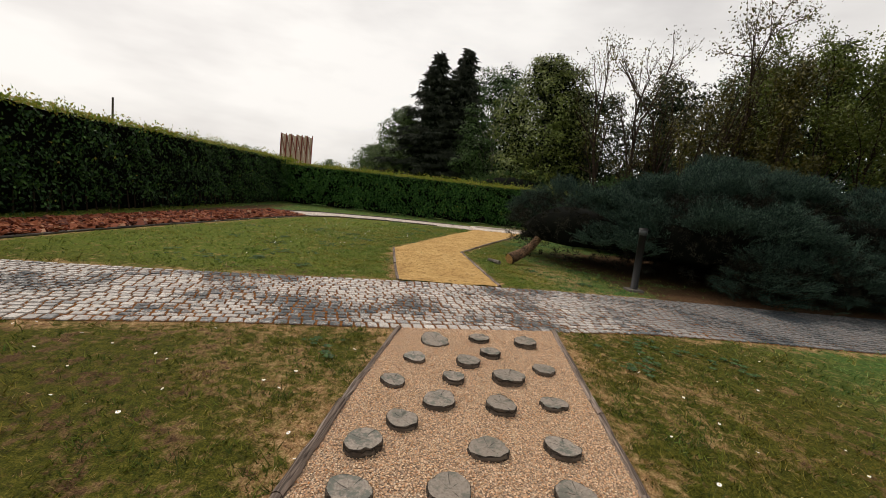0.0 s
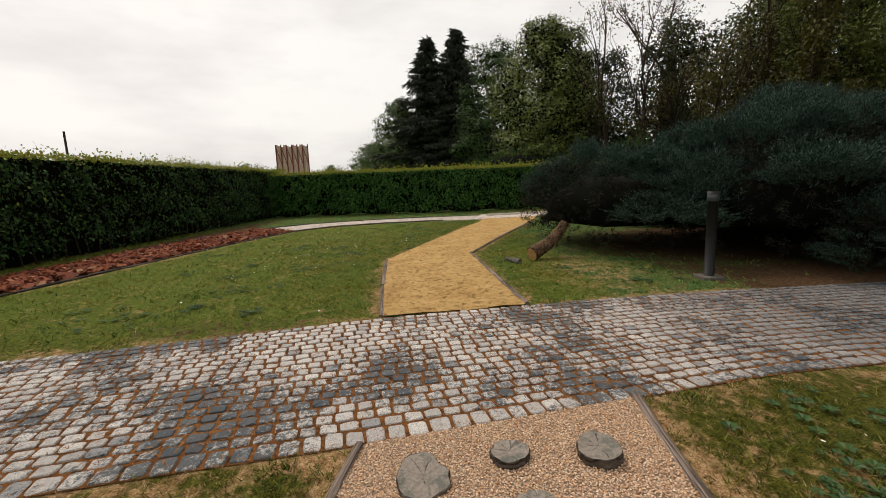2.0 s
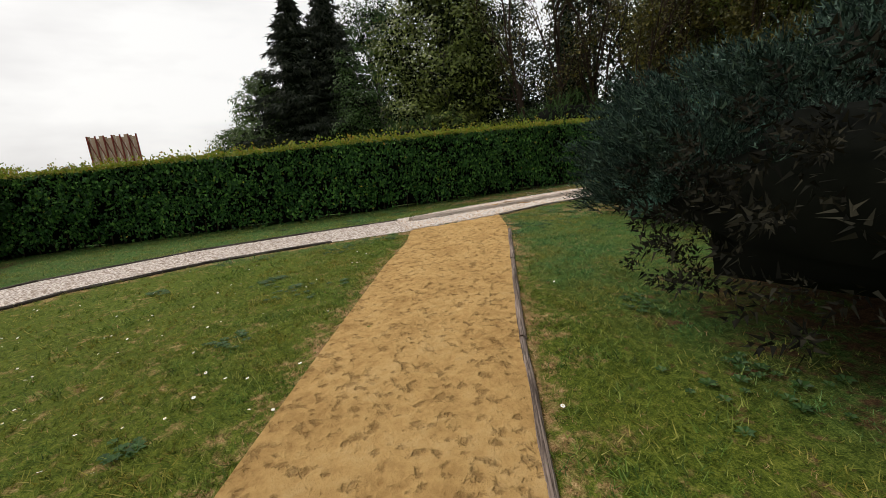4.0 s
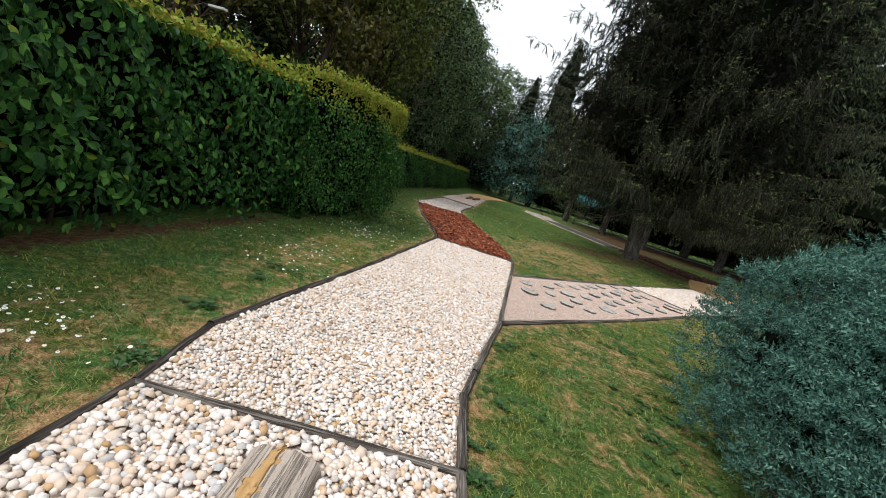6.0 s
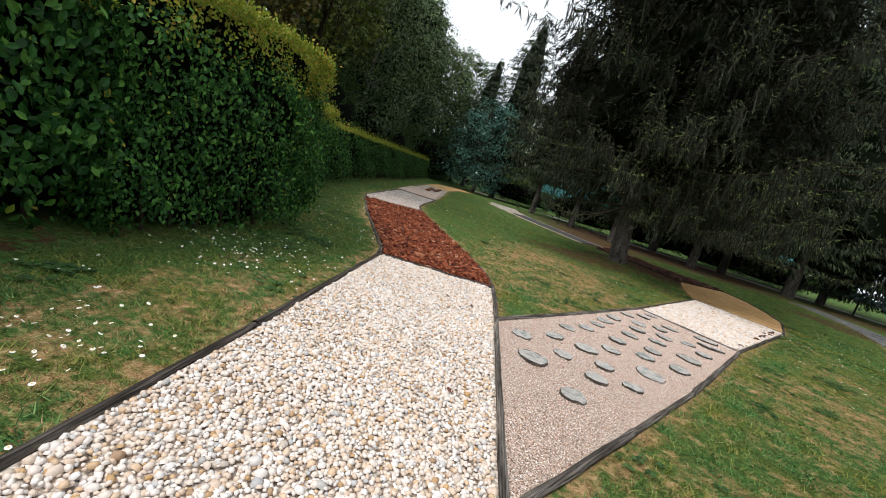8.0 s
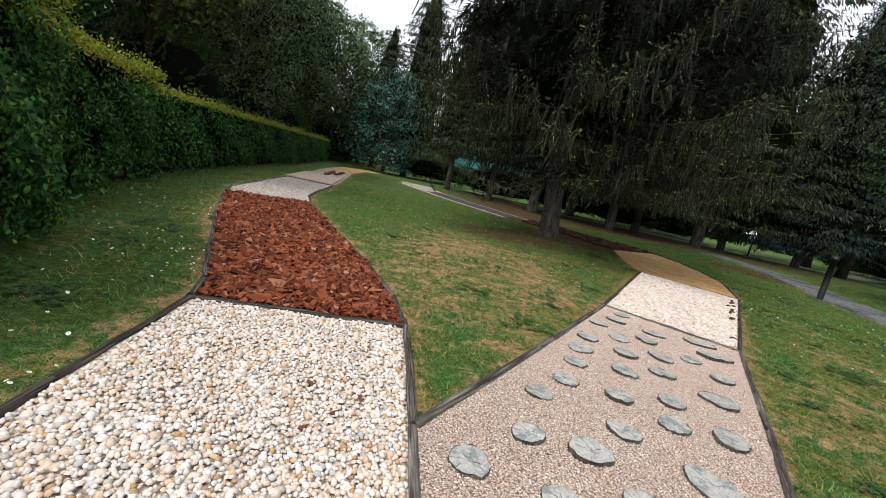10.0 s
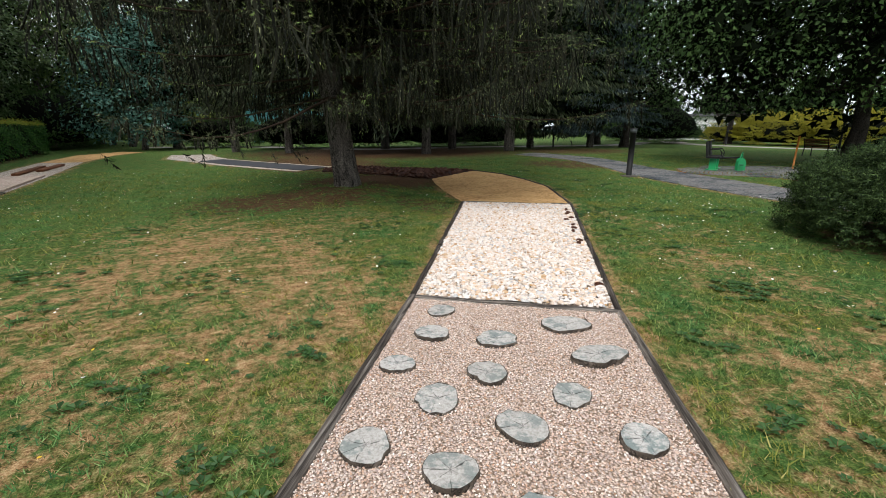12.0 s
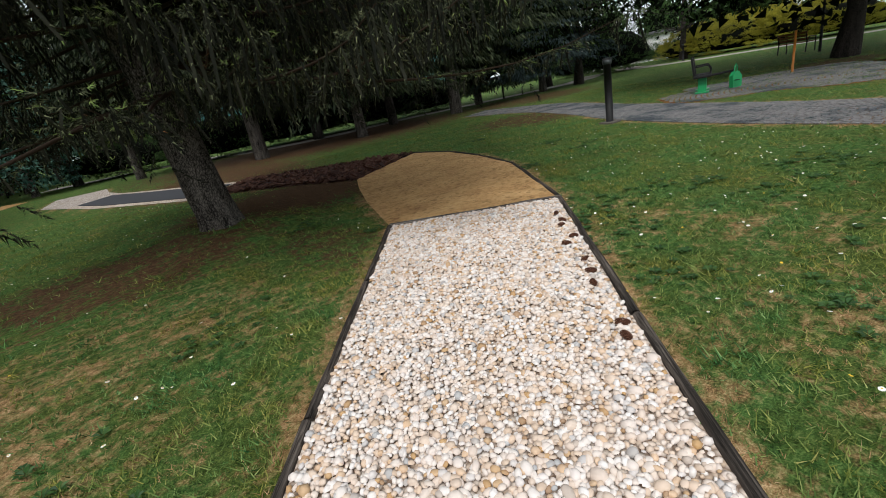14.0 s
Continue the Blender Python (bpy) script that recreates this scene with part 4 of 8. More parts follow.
    twig = np.c_[out * 0.7, np.full(len(u), -0.55)] + gen.normal(size=(len(u), 3)) * 0.45
    twig /= np.linalg.norm(twig, axis=1)[:, None]
    face = np.c_[out, np.full(len(u), 0.45)]
    for k in range(each):
        leg = leaf * (0.75 * k - 1.8)
        spots.append(root + twig * leg + gen.normal(size=root.shape) * leaf * 0.38)
        normals.append(face)
    m = int(total * deep * per_m2 * 1.0)
    u, w = gen.random(m) * total, np.where(gen.random(m) < 0.5, gen.random(m) ** 2.2, gen.random(m))
    q, out = at(u)
    zt = tall - 0.02 + 0.15 * wob(u, w * 2) - 0.10 * gen.random(m) + 0.03 * np.maximum(0, gen.normal(size=m))
    spots.append(np.c_[q - out * (w * deep)[:, None], zt])
    normals.append(np.c_[out * 0.3, np.ones(m)])
    for end, on in ((0.0, ends[0]), (total, ends[1])):
        if on:
            m = int(deep * tall * per_m2 * 1.1)
            q, out = at(np.full(m, end))
            d = np.c_[-out[:, 1], out[:, 0]] * side * (1 if end else -1)
            w, z = gen.random(m), gen.random(m) * tall
            spots.append(np.c_[q - out * (w * deep)[:, None] + d * (wob(w * 3, z) + 0.10 - 0.2 * gen.random(m))[:, None], z])
            normals.append(np.c_[d, np.full(m, 0.2)])
    P, N = np.concatenate(spots), np.concatenate(normals)
    N = N / np.linalg.norm(N, axis=1)[:, None] + gen.normal(size=N.shape) * 0.45
    tip = gen.normal(size=N.shape) * 0.55 + np.array([0, 0, -0.75])
    isyoung = (P[:, 2] > tall - young * (0.5 + gen.random(len(P)))) | (gen.random(len(P)) < 0.012)
    tip[isyoung] = gen.normal(size=(isyoung.sum(), 3)) * 0.6 + np.array([0, 0, 0.6])
    P[:, 2] = np.maximum(P[:, 2], 0.05)
    LV, LF = (OVAL_V, OVAL_F) if oval else (LEAF_V, LEAF_F)
    v, f = stamp(LV, LF, P - o, along(tip, N), leaf * gen.uniform(0.6, 1.25, len(P)) * np.where(isyoung, 0.8, 1.0))
    part("leaves", fastmesh("leaves", v, f, [old or HEDGE, tips or HEDGE_TIP], np.repeat(isyoung.astype(int), len(LF)), smooth=False), None, th)
    return th


HEDGE_N = [(-2.75, -19.2), (-2.45, -14), (-2.15, -10.5), (-2.2, -7.5), (-2.45, -5.2), (-2.85, -2.2), (-3.15, 0.6), (-3.05, 1.9)]
hedge("hedge", HEDGE_N, 2.03, 1.25, 0.090, 800, "tall clipped green hornbeam hedge along the walk", seed=3, oval=True, young=0.09, tips=HEDGE_BRIGHT)
hedge("hedge", [(-2.80, 1.7), (-2.42, 2.6), (-2.30, 3.6), (-2.42, 4.6), (-2.80, 5.4)], 2.26, 1.5, 0.052, 1900, "denser hedge clump with smaller leaves, rounded end", young=0.42, oval=True, tips=HEDGE_BRIGHT, seed=4, ends=(True, True))
hedge("hedge", [(-3.05, 5.7), (-3.70, 7.6), (-4.12, 9.6)], 1.90, 1.3, 0.060, 1000, "green hedge stretch between the clump and the lower hedge", young=0.24, tips=HEDGE_BRIGHT, seed=9, ends=(True, False), oval=True)
hedge("hedge", [(-4.10, 9.4), (-4.45, 12.0), (-4.75, 16), (-5.0, 21), (-5.4, 30), (-5.8, 36)], 1.68, 1.2, 0.075, 480, "lower clipped green hedge farther along the walk", young=0.14, tips=HEDGE_BRIGHT, seed=5, ends=(True, True))
# This hedge gets the leaf colour that has shade in it.
hedge("hedge", [(34, -19.4), (22, -19.0), (14, -18.75), (7.4, -18.45), (2, -18.3), (-4.2, -18.2)], 2.25, 1.3, 0.085, 400, "long clipped hedge behind the bark bed", seed=6, old=HEDGE_SHADE, tips=HEDGE_BRIGHT)


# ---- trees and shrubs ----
# Almost black: the shade within tree crowns is put into this colour.
CORE = m_leaf("inner_shade_dark", (0.004, 0.007, 0.003), (0.006, 0.010, 0.004), (0.010, 0.016, 0.006), 0.0, 0.9, 0.05, 0.8)


def limb_points(base, direction, length, droop, n, gen, wiggle=0.04):
    d = np.array(direction, float)
    d /= np.linalg.norm(d)
    t = np.linspace(0, 1, n)
    p = np.array(base)[None] + d[None] * (t * length)[:, None]
    p[:, 2] += droop * length * (t ** 2)
    p += np.cumsum(gen.normal(size=p.shape), 0) * wiggle * length / n
    p[0] = base
    return p


def broadleaf(x, y, tall, wide, label, leaf, gen_seed, mat=None, low=0.25, leaves=5000, blobs=14, gaps=0.35, trunk_r=None, bark=None, lean=0.0, flat=1.0, core=0.72, name="tree"):
    """A broad-leaved tree: tapered trunk, limbs that reach into clumps of leaves, and an uneven crown."""
    gen = np.random.default_rng(gen_seed)
    th = thing(name, label, "tree", (x, y, 0))
    r0 = trunk_r or tall * 0.018
    bm = bmesh.new()
    top = np.array([lean * tall * 0.6, 0, tall * 0.72])
    k = 8
    tp = [top * (i / k) + np.array([gen.normal() * 0.05 * tall * 0.1, gen.normal() * 0.05 * tall * 0.1, 0]) * (i > 0) for i in range(k + 1)]
    tube(bm, tp, [r0 * (1.45 if i == 0 else 1.0) * (1 - 0.8 * i / k) for i in range(k + 1)], 9, False)
    centres = []
    for b in range(blobs):
        a = b * 2.399 + gen.random() * 0.6
        h = low + (1 - low) * (b + 0.5) / blobs
        prof = math.sin(math.pi * min(0.97, 0.16 + 0.80 * (h - low) / (1 - low))) ** 0.7
        rad = wide * prof * gen.uniform(0.45, 0.85) * flat
        centres.append((np.array([rad * math.cos(a) + lean * tall * h, rad * math.sin(a), tall * h * 0.93]), wide * gen.uniform(0.32, 0.50) * (0.55 + 0.45 * prof)))
    for c, r in centres:
        s = np.array(tp[min(k, max(2, int(k * min(1, c[2] / (tall * 0.72)) * 0.75)))])
        mid = (s + c) / 2 + np.array([0, 0, -0.04 * tall])
        tube(bm, [s, mid, c], [r0 * 0.34, r0 * 0.22, r0 * 0.06], 6, False)
    part("trunk", bm, bark or BARK, th, smooth=True)
    per = int(leaves / blobs)
    # Larger inner leaves, blackened so the crown looks shaded within.
    deep_n = int(per * 0.20) * blobs
    pick = np.arange(deep_n) % blobs
    d = gen.normal(size=(deep_n, 3))
    d *= (gen.random(deep_n) ** 0.5 * min(0.85, core * 1.25) / np.linalg.norm(d, axis=1))[:, None]
    mids, rads = np.array([c for c, _ in centres]), np.array([q for _, q in centres])
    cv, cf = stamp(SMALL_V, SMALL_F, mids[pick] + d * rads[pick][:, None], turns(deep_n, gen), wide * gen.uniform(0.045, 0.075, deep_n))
    part("inner_crown", fastmesh("inner_crown", cv, cf, [CORE]), None, th, "inner leaves coloured near-black as if in shade")
    P, N = [], []
    for c, r in centres:
        m = 26
        d = gen.normal(size=(m, 3))
        d /= np.linalg.norm(d, axis=1)[:, None]
        knots = c + d * np.array([1.0, 1.0, 0.80]) * r * gen.uniform(0.72, 1.08, (m, 1))
        pick = gen.integers(0, m, per)
        e = gen.normal(size=(per, 3)) * np.array([1.0, 1.0, 0.55]) * r * (0.20 + 0.10 * gaps)
        P.append(knots[pick] + e)
        N.append(d[pick] * 0.6 + e / r * 2 + np.array([0, 0, 0.7]))
    P, N = np.concatenate(P), np.concatenate(N)
    keep = P[:, 2] > tall * low * 0.55
    P, N = P[keep], N[keep]
    v, f = stamp(SMALL_V, SMALL_F, P, along(np.cross(N, gen.normal(size=P.shape)) + np.array([0, 0, -0.3]), N + gen.normal(size=N.shape) * 0.18), leaf * gen.uniform(0.6, 1.3, len(P)))
    part("crown", fastmesh("crown", v, f, [mat or BROAD]), None, th, "uneven leafy crown")
    return th


def conifer(x, y, tall, wide, label, gen_seed, low=0.12, step=0.55, per=7, needle=0.55, mat=None, droop=-0.22, bark=None, trunk_r=None, doubled=2, name="spruce", hang=0.7, mass=0.42, taper=0.72):
    """A spruce seen from afar: a straight trunk and whorls of drooping limbs hung with twigs."""
    gen = np.random.default_rng(gen_seed)
    th = thing(name, label, "tree", (x, y, 0))
    r0 = trunk_r or tall * 0.013
    bm = bmesh.new()
    tube(bm, [(0, 0, tall * i / 8) for i in range(9)], [r0 * (1.3 if i == 0 else 1) * (1 - 0.95 * i / 8) for i in range(9)], 9, False)
    part("trunk", bm, bark or BARK, th, smooth=True)
    # Jagged solid cone; its black replaces the shade between limbs.
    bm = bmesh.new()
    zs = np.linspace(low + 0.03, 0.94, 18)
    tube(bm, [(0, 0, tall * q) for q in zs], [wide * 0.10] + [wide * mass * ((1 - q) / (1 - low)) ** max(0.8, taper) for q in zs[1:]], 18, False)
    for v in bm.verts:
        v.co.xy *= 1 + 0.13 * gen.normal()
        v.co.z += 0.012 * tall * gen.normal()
    part("inner_crown", bm, CORE, th, "closed near-black core that stands for inner shade")
    P, D, S = [], [], []
    z = tall * low
    while z < tall * 0.985:
        L = wide * (1 - (z - tall * low) / (tall * (1 - low))) ** taper + 0.12
        for b in range(per):
            a = gen.random() * 2 * math.pi
            ll = L * gen.uniform(0.65, 1.1)
            pts = limb_points((0, 0, z + gen.uniform(-0.2, 0.2)), (math.cos(a), math.sin(a), 0.18), ll, droop * gen.uniform(0.5, 1.3), max(4, int(ll / (needle * 0.33))), gen)
            for q in pts[1:]:
                w = 0.26 * ll * (1 - np.linalg.norm(q[:2]) / (ll * 1.15))
                for _ in range(doubled):
                    P.append(q + np.array([-math.sin(a), math.cos(a), 0]) * gen.normal() * max(w, 0.02))
                    D.append((math.cos(a) * 0.7 + gen.normal() * 0.4, math.sin(a) * 0.7 + gen.normal() * 0.4, -hang + gen.normal() * 0.3))
                    S.append(needle * gen.uniform(0.55, 1.1))
        z += step * gen.uniform(0.7, 1.2) * (0.5 + 0.5 * L / wide)
    P, D, S = np.array(P), np.array(D), np.array(S)
    blade_v = [(0, 0, 0), (0.10, 0.40, 0.05), (0, 1, 0), (-0.10, 0.45, 0.05)]
    blade_f = [(0, 1, 2), (0, 2, 3)]
    v, f = stamp(blade_v, blade_f, P, along(D, gen.normal(size=P.shape)), S)
    part("crown", fastmesh("crown", v, f, [mat or NEEDLE_FAR]), None, th, "whorls of drooping needled limbs")
    return th


# the big weeping spruce beside the fork
def needled(count, flare, tip, seed, wide):
    """A needled twig along +y, one unit long: slender needles set round it, and which of them are young at the tip."""
    gen = np.random.default_rng(seed)
    v = [(wide * 0.3, 0.3, 0), (-wide * 0.3, 0.3, 0), (0, 1.0, 0), (0, 0, 0)]
    f = [(0, 2, 1), (0, 1, 3)]
    plain, tipped = [3, 3], [3, 3]
    for i in range(count):
        t = (i + gen.random()) / count
        a = gen.random() * 6.283
        u = np.array([math.cos(a), 0, math.sin(a)])
        w = np.array([-math.sin(a), 0, math.cos(a)]) * wide
        c = np.array([0, t * 0.92, 0])
        k = flare * (0.6 + 0.6 * math.sin(math.pi * min(1, t + 0.1)))
        b = len(v)
        v += [tuple(c - w), tuple(c + w), tuple(c + u * k + np.array([0, 0.16, 0]))]
        f.append((b, b + 1, b + 2))
        plain.append(2 if gen.random() < 0.02 else 0)
        tipped.append(1 if t > tip else 0)
    return np.array(v, float), np.array(f), np.array(plain), np.array(tipped)


def sausage(count, seed):
    """A hanging spruce twig along +y: a slender closed body under short overlapping needles, pale buds at its end."""
    gen = np.random.default_rng(seed)
    v, f = [(0, 0, 0)], []
    rings = ((0.10, 0.06), (0.5, 0.10), (0.90, 0.08))
    for y, r in rings:
        v += [(r * math.cos(k * 2.094), y, r * math.sin(k * 2.094)) for k in range(3)]
    v.append((0, 1.0, 0))
    for k in range(3):
        j = (k + 1) % 3
        f += [(0, 1 + j, 1 + k), (7 + k, 7 + j, 10)]
        for q in (1, 4):
            f += [(q + k, q + j, q + 3 + j), (q + k, q + 3 + j, q + 3 + k)]
    plain, tipped = [3] * len(f), [3] * len(f)
    for i in range(count):
        t = 0.04 + 0.92 * (i + gen.random()) / count
        a = i * 2.4 + gen.random() * 0.8
        u = np.array([math.cos(a), 0, math.sin(a)])
        w = np.array([-math.sin(a), 0, math.cos(a)]) * 0.042
        k = 0.30 * (0.75 + 0.45 * math.sin(math.pi * t)) * gen.uniform(0.8, 1.3)
        c = np.array([0, t, 0]) + u * 0.10
        b = len(v)
        v += [tuple(c - w), tuple(c + w), tuple(c + u * (k - 0.06) + np.array([0, gen.uniform(0.05, 0.11), 0]))]
        f.append((b, b + 1, b + 2))
        plain.append(2 if gen.random() < 0.015 else 0)
        tipped.append(1 if t > 0.80 else 0)
    return np.array(v, float), np.array(f), np.array(plain), np.array(tipped)


TASSELS = [sausage(22, 40 + k) for k in range(5)]
SPRAYS = [needled(18, 0.17, 0.60, 50 + k, 0.022) for k in range(4)]
# Sprays wholly in the shade-dark needle colour.
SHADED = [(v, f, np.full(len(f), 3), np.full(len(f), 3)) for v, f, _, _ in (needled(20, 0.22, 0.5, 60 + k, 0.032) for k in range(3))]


def weeping_spruce(x, y, tall=24.0, reach=5.9, low=2.0, seed=21):
    gen = np.random.default_rng(seed)
    th = thing("weeping_spruce", "old spruce with a scaly trunk and long hanging twigs", "tree", (x, y, 0))
    bm = bmesh.new()
    sides = 28
    rings = []
    heights = np.r_[-0.02, np.arange(0.06, 4.6, 0.09), np.linspace(4.8, tall, 12)]
    for z in heights:
        r = 0.265 * (1 - 0.93 * (z / tall)) + 0.075 * math.exp(-max(z, 0) / 0.22)
        ring = []
        for a in (2 * math.pi * k / sides for k in range(sides)):
            scale = 0.016 * noise.noise((math.cos(a) * 4.5, math.sin(a) * 4.5, z * 3.2)) + 0.010 * noise.noise((math.cos(a) * 11, math.sin(a) * 11, z * 7))
            q = r * (1 + 0.13 * math.exp(-max(z, 0) / 0.3) * math.sin(4 * a + 1)) + (scale if z < 5 else 0)
            ring.append(bm.verts.new((q * math.cos(a) - 0.10 * min(z, 5.0), q * math.sin(a) + 0.06 * min(z, 5.0), z)))
        rings.append(ring)
    for a, b in zip(rings, rings[1:]):
        for k in range(sides):
            bm.faces.new((a[k], a[(k + 1) % sides], b[(k + 1) % sides], b[k]))
    part("trunk", bm, BARK, th, "grey-brown scaly bark")
    limbs = bmesh.new()
    hung, lit, dim = [], [], []
    z = low
    while z < tall - 0.4:
        f = (z - low) / (tall - low)
        L = reach * (1 - f) ** 0.50 * (0.84 + 0.16 * min(1, f * 6)) + 0.3
        near, mid = z < 7.0, z < 13.0
        for b in range(11 if z < 9 else 8):
            a = gen.random() * 2 * math.pi
            ll = L * gen.uniform(0.5, 1.12)
            n = max(6, int(ll / (0.15 if near else 0.26)))
            t = np.linspace(0, 1, n)
            rise = gen.uniform(-0.06, 0.14)
            pts = np.c_[math.cos(a) * ll * t, math.sin(a) * ll * t, z + ll * (rise * t - 0.36 * t ** 1.6 + 0.30 * t ** 3.2)]
            pts[:, :2] += np.cumsum(gen.normal(size=(n, 2)), 0) * 0.018
            if near:
                some = pts[:: max(1, n // 8)]
                tube(limbs, some, np.linspace(0.030, 0.004, len(some)), 5, False)
            out = np.array([math.cos(a), math.sin(a), 0.0])
            side = np.array([-math.sin(a), math.cos(a), 0.0])
            young = gen.random() < 0.6
            beat = gen.random() * 6
            for i, q in enumerate(pts):
                if t[i] < 0.18 or (near and math.sin(t[i] * ll * 5.2 + beat) < -0.55):
                    continue
                for _ in range(4 if near else 2):
                    w = gen.normal() * 0.09 * ll * (1.15 - t[i])
                    way = out * 0.8 + side * np.sign(w) * 0.6 + np.array([0, 0, -0.1 + 0.25 * gen.normal()])
                    lit.append((q + side * w, way, (0.17 if near else 0.36) * gen.uniform(0.8, 1.25), 1 if young and gen.random() < 0.75 else 0))
                for _ in range(3 if gen.random() < 0.6 else 4):
                    lat = gen.normal() * 0.09 * ll * (1.2 - t[i])
                    base = q + side * lat + np.array([gen.normal() * 0.05, gen.normal() * 0.05, -0.15 * abs(lat)])
                    hang = gen.uniform(0.14, 0.40) + (0.40 * gen.random() ** 2 if t[i] > 0.4 else 0.0)
                    hang = min(hang * (1.0 if near else 0.75), max(0.12, base[2] - 1.20 - 0.55 * gen.random()))
                    hung.append((base, (gen.normal() * 0.22, gen.normal() * 0.22, -1.0), hang, 1 if young and gen.random() < 0.5 else 0))
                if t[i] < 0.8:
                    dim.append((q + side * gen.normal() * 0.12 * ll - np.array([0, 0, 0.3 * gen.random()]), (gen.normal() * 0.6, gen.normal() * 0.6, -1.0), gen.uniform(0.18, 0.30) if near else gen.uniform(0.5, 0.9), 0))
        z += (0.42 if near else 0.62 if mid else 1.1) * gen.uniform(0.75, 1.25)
    # Extra dark sprays through the crown that paint its inner shade.
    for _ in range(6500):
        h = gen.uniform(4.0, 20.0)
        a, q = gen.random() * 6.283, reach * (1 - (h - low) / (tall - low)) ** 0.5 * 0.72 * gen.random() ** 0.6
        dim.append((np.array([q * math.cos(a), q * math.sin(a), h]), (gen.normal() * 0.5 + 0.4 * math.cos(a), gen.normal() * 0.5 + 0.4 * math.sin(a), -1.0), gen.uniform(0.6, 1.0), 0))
    part("limb_frame", limbs, TWIG, th, smooth=True)
    # Solid core added to close sky gaps, black like deep shade.
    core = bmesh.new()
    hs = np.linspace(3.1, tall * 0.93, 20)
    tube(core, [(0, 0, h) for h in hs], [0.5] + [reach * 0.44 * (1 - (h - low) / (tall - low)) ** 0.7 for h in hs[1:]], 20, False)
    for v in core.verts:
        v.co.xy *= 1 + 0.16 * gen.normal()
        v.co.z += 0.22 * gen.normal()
    part("inner_crown", core, CORE, th, "solid near-black core in place of inner shade")
    V, F, M, base = [], [], [], 0
    for rows, made, thick in ((hung, TASSELS, 0.42), (lit, SPRAYS, 1.0), (dim, SHADED, 1.0)):
        P, D, S, Y = (np.array([q[k] for q in rows]) for k in range(4))
        kind = np.arange(len(P)) % len(made)
        for k, (tv, tf, plain, tipped) in enumerate(made):
            for young in (0, 1):
                pick = (kind == k) & (Y == young)
                if not pick.any():
                    continue
                size = np.c_[thick * (0.35 * S[pick] + 0.22 * (thick < 0.5)), S[pick], thick * (0.35 * S[pick] + 0.22 * (thick < 0.5))] if thick < 0.9 and len(made) > 1 else np.repeat(S[pick][:, None], 3, 1)
                v, fc = stamp(tv, tf, P[pick], along(D[pick], gen.normal(size=(pick.sum(), 3))), size)
                V.append(v)
                F.append(fc + base)
                M.append(np.tile(tipped if young else plain, pick.sum()))
                base += len(v)
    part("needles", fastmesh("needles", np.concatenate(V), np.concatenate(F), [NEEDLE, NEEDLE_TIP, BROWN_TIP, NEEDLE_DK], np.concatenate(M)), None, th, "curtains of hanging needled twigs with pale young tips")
    return th


weeping_spruce(4.68, 12.85)


# spreading junipers
def frond():
    """A feathery juniper spray along +y, one unit long: short needled twigs, alternately left, right and up."""
    v, f = [(0.03, 0, 0), (-0.03, 0, 0), (0, 1, 0.08)], [(0, 1, 2)]
    for i in range(8):
        t = 0.05 + 0.11 * i
        a = i * 2.2
        L = 0.34 * (1 - 0.6 * t)
        d = np.array([math.cos(a) * 0.75, 0.72, abs(math.sin(a)) * 0.65 - 0.1])
        w = np.array([-math.sin(a), 0.2, math.cos(a)]) * 0.06
        c = np.array([0, t, 0.08 * t * t])
        b = len(v)
        v += [tuple(c - w), tuple(c + w), tuple(c + d * L)]
        f.append((b, b + 1, b + 2))
    return np.array(v, float), np.array(f)


FROND_V, FROND_F = frond()


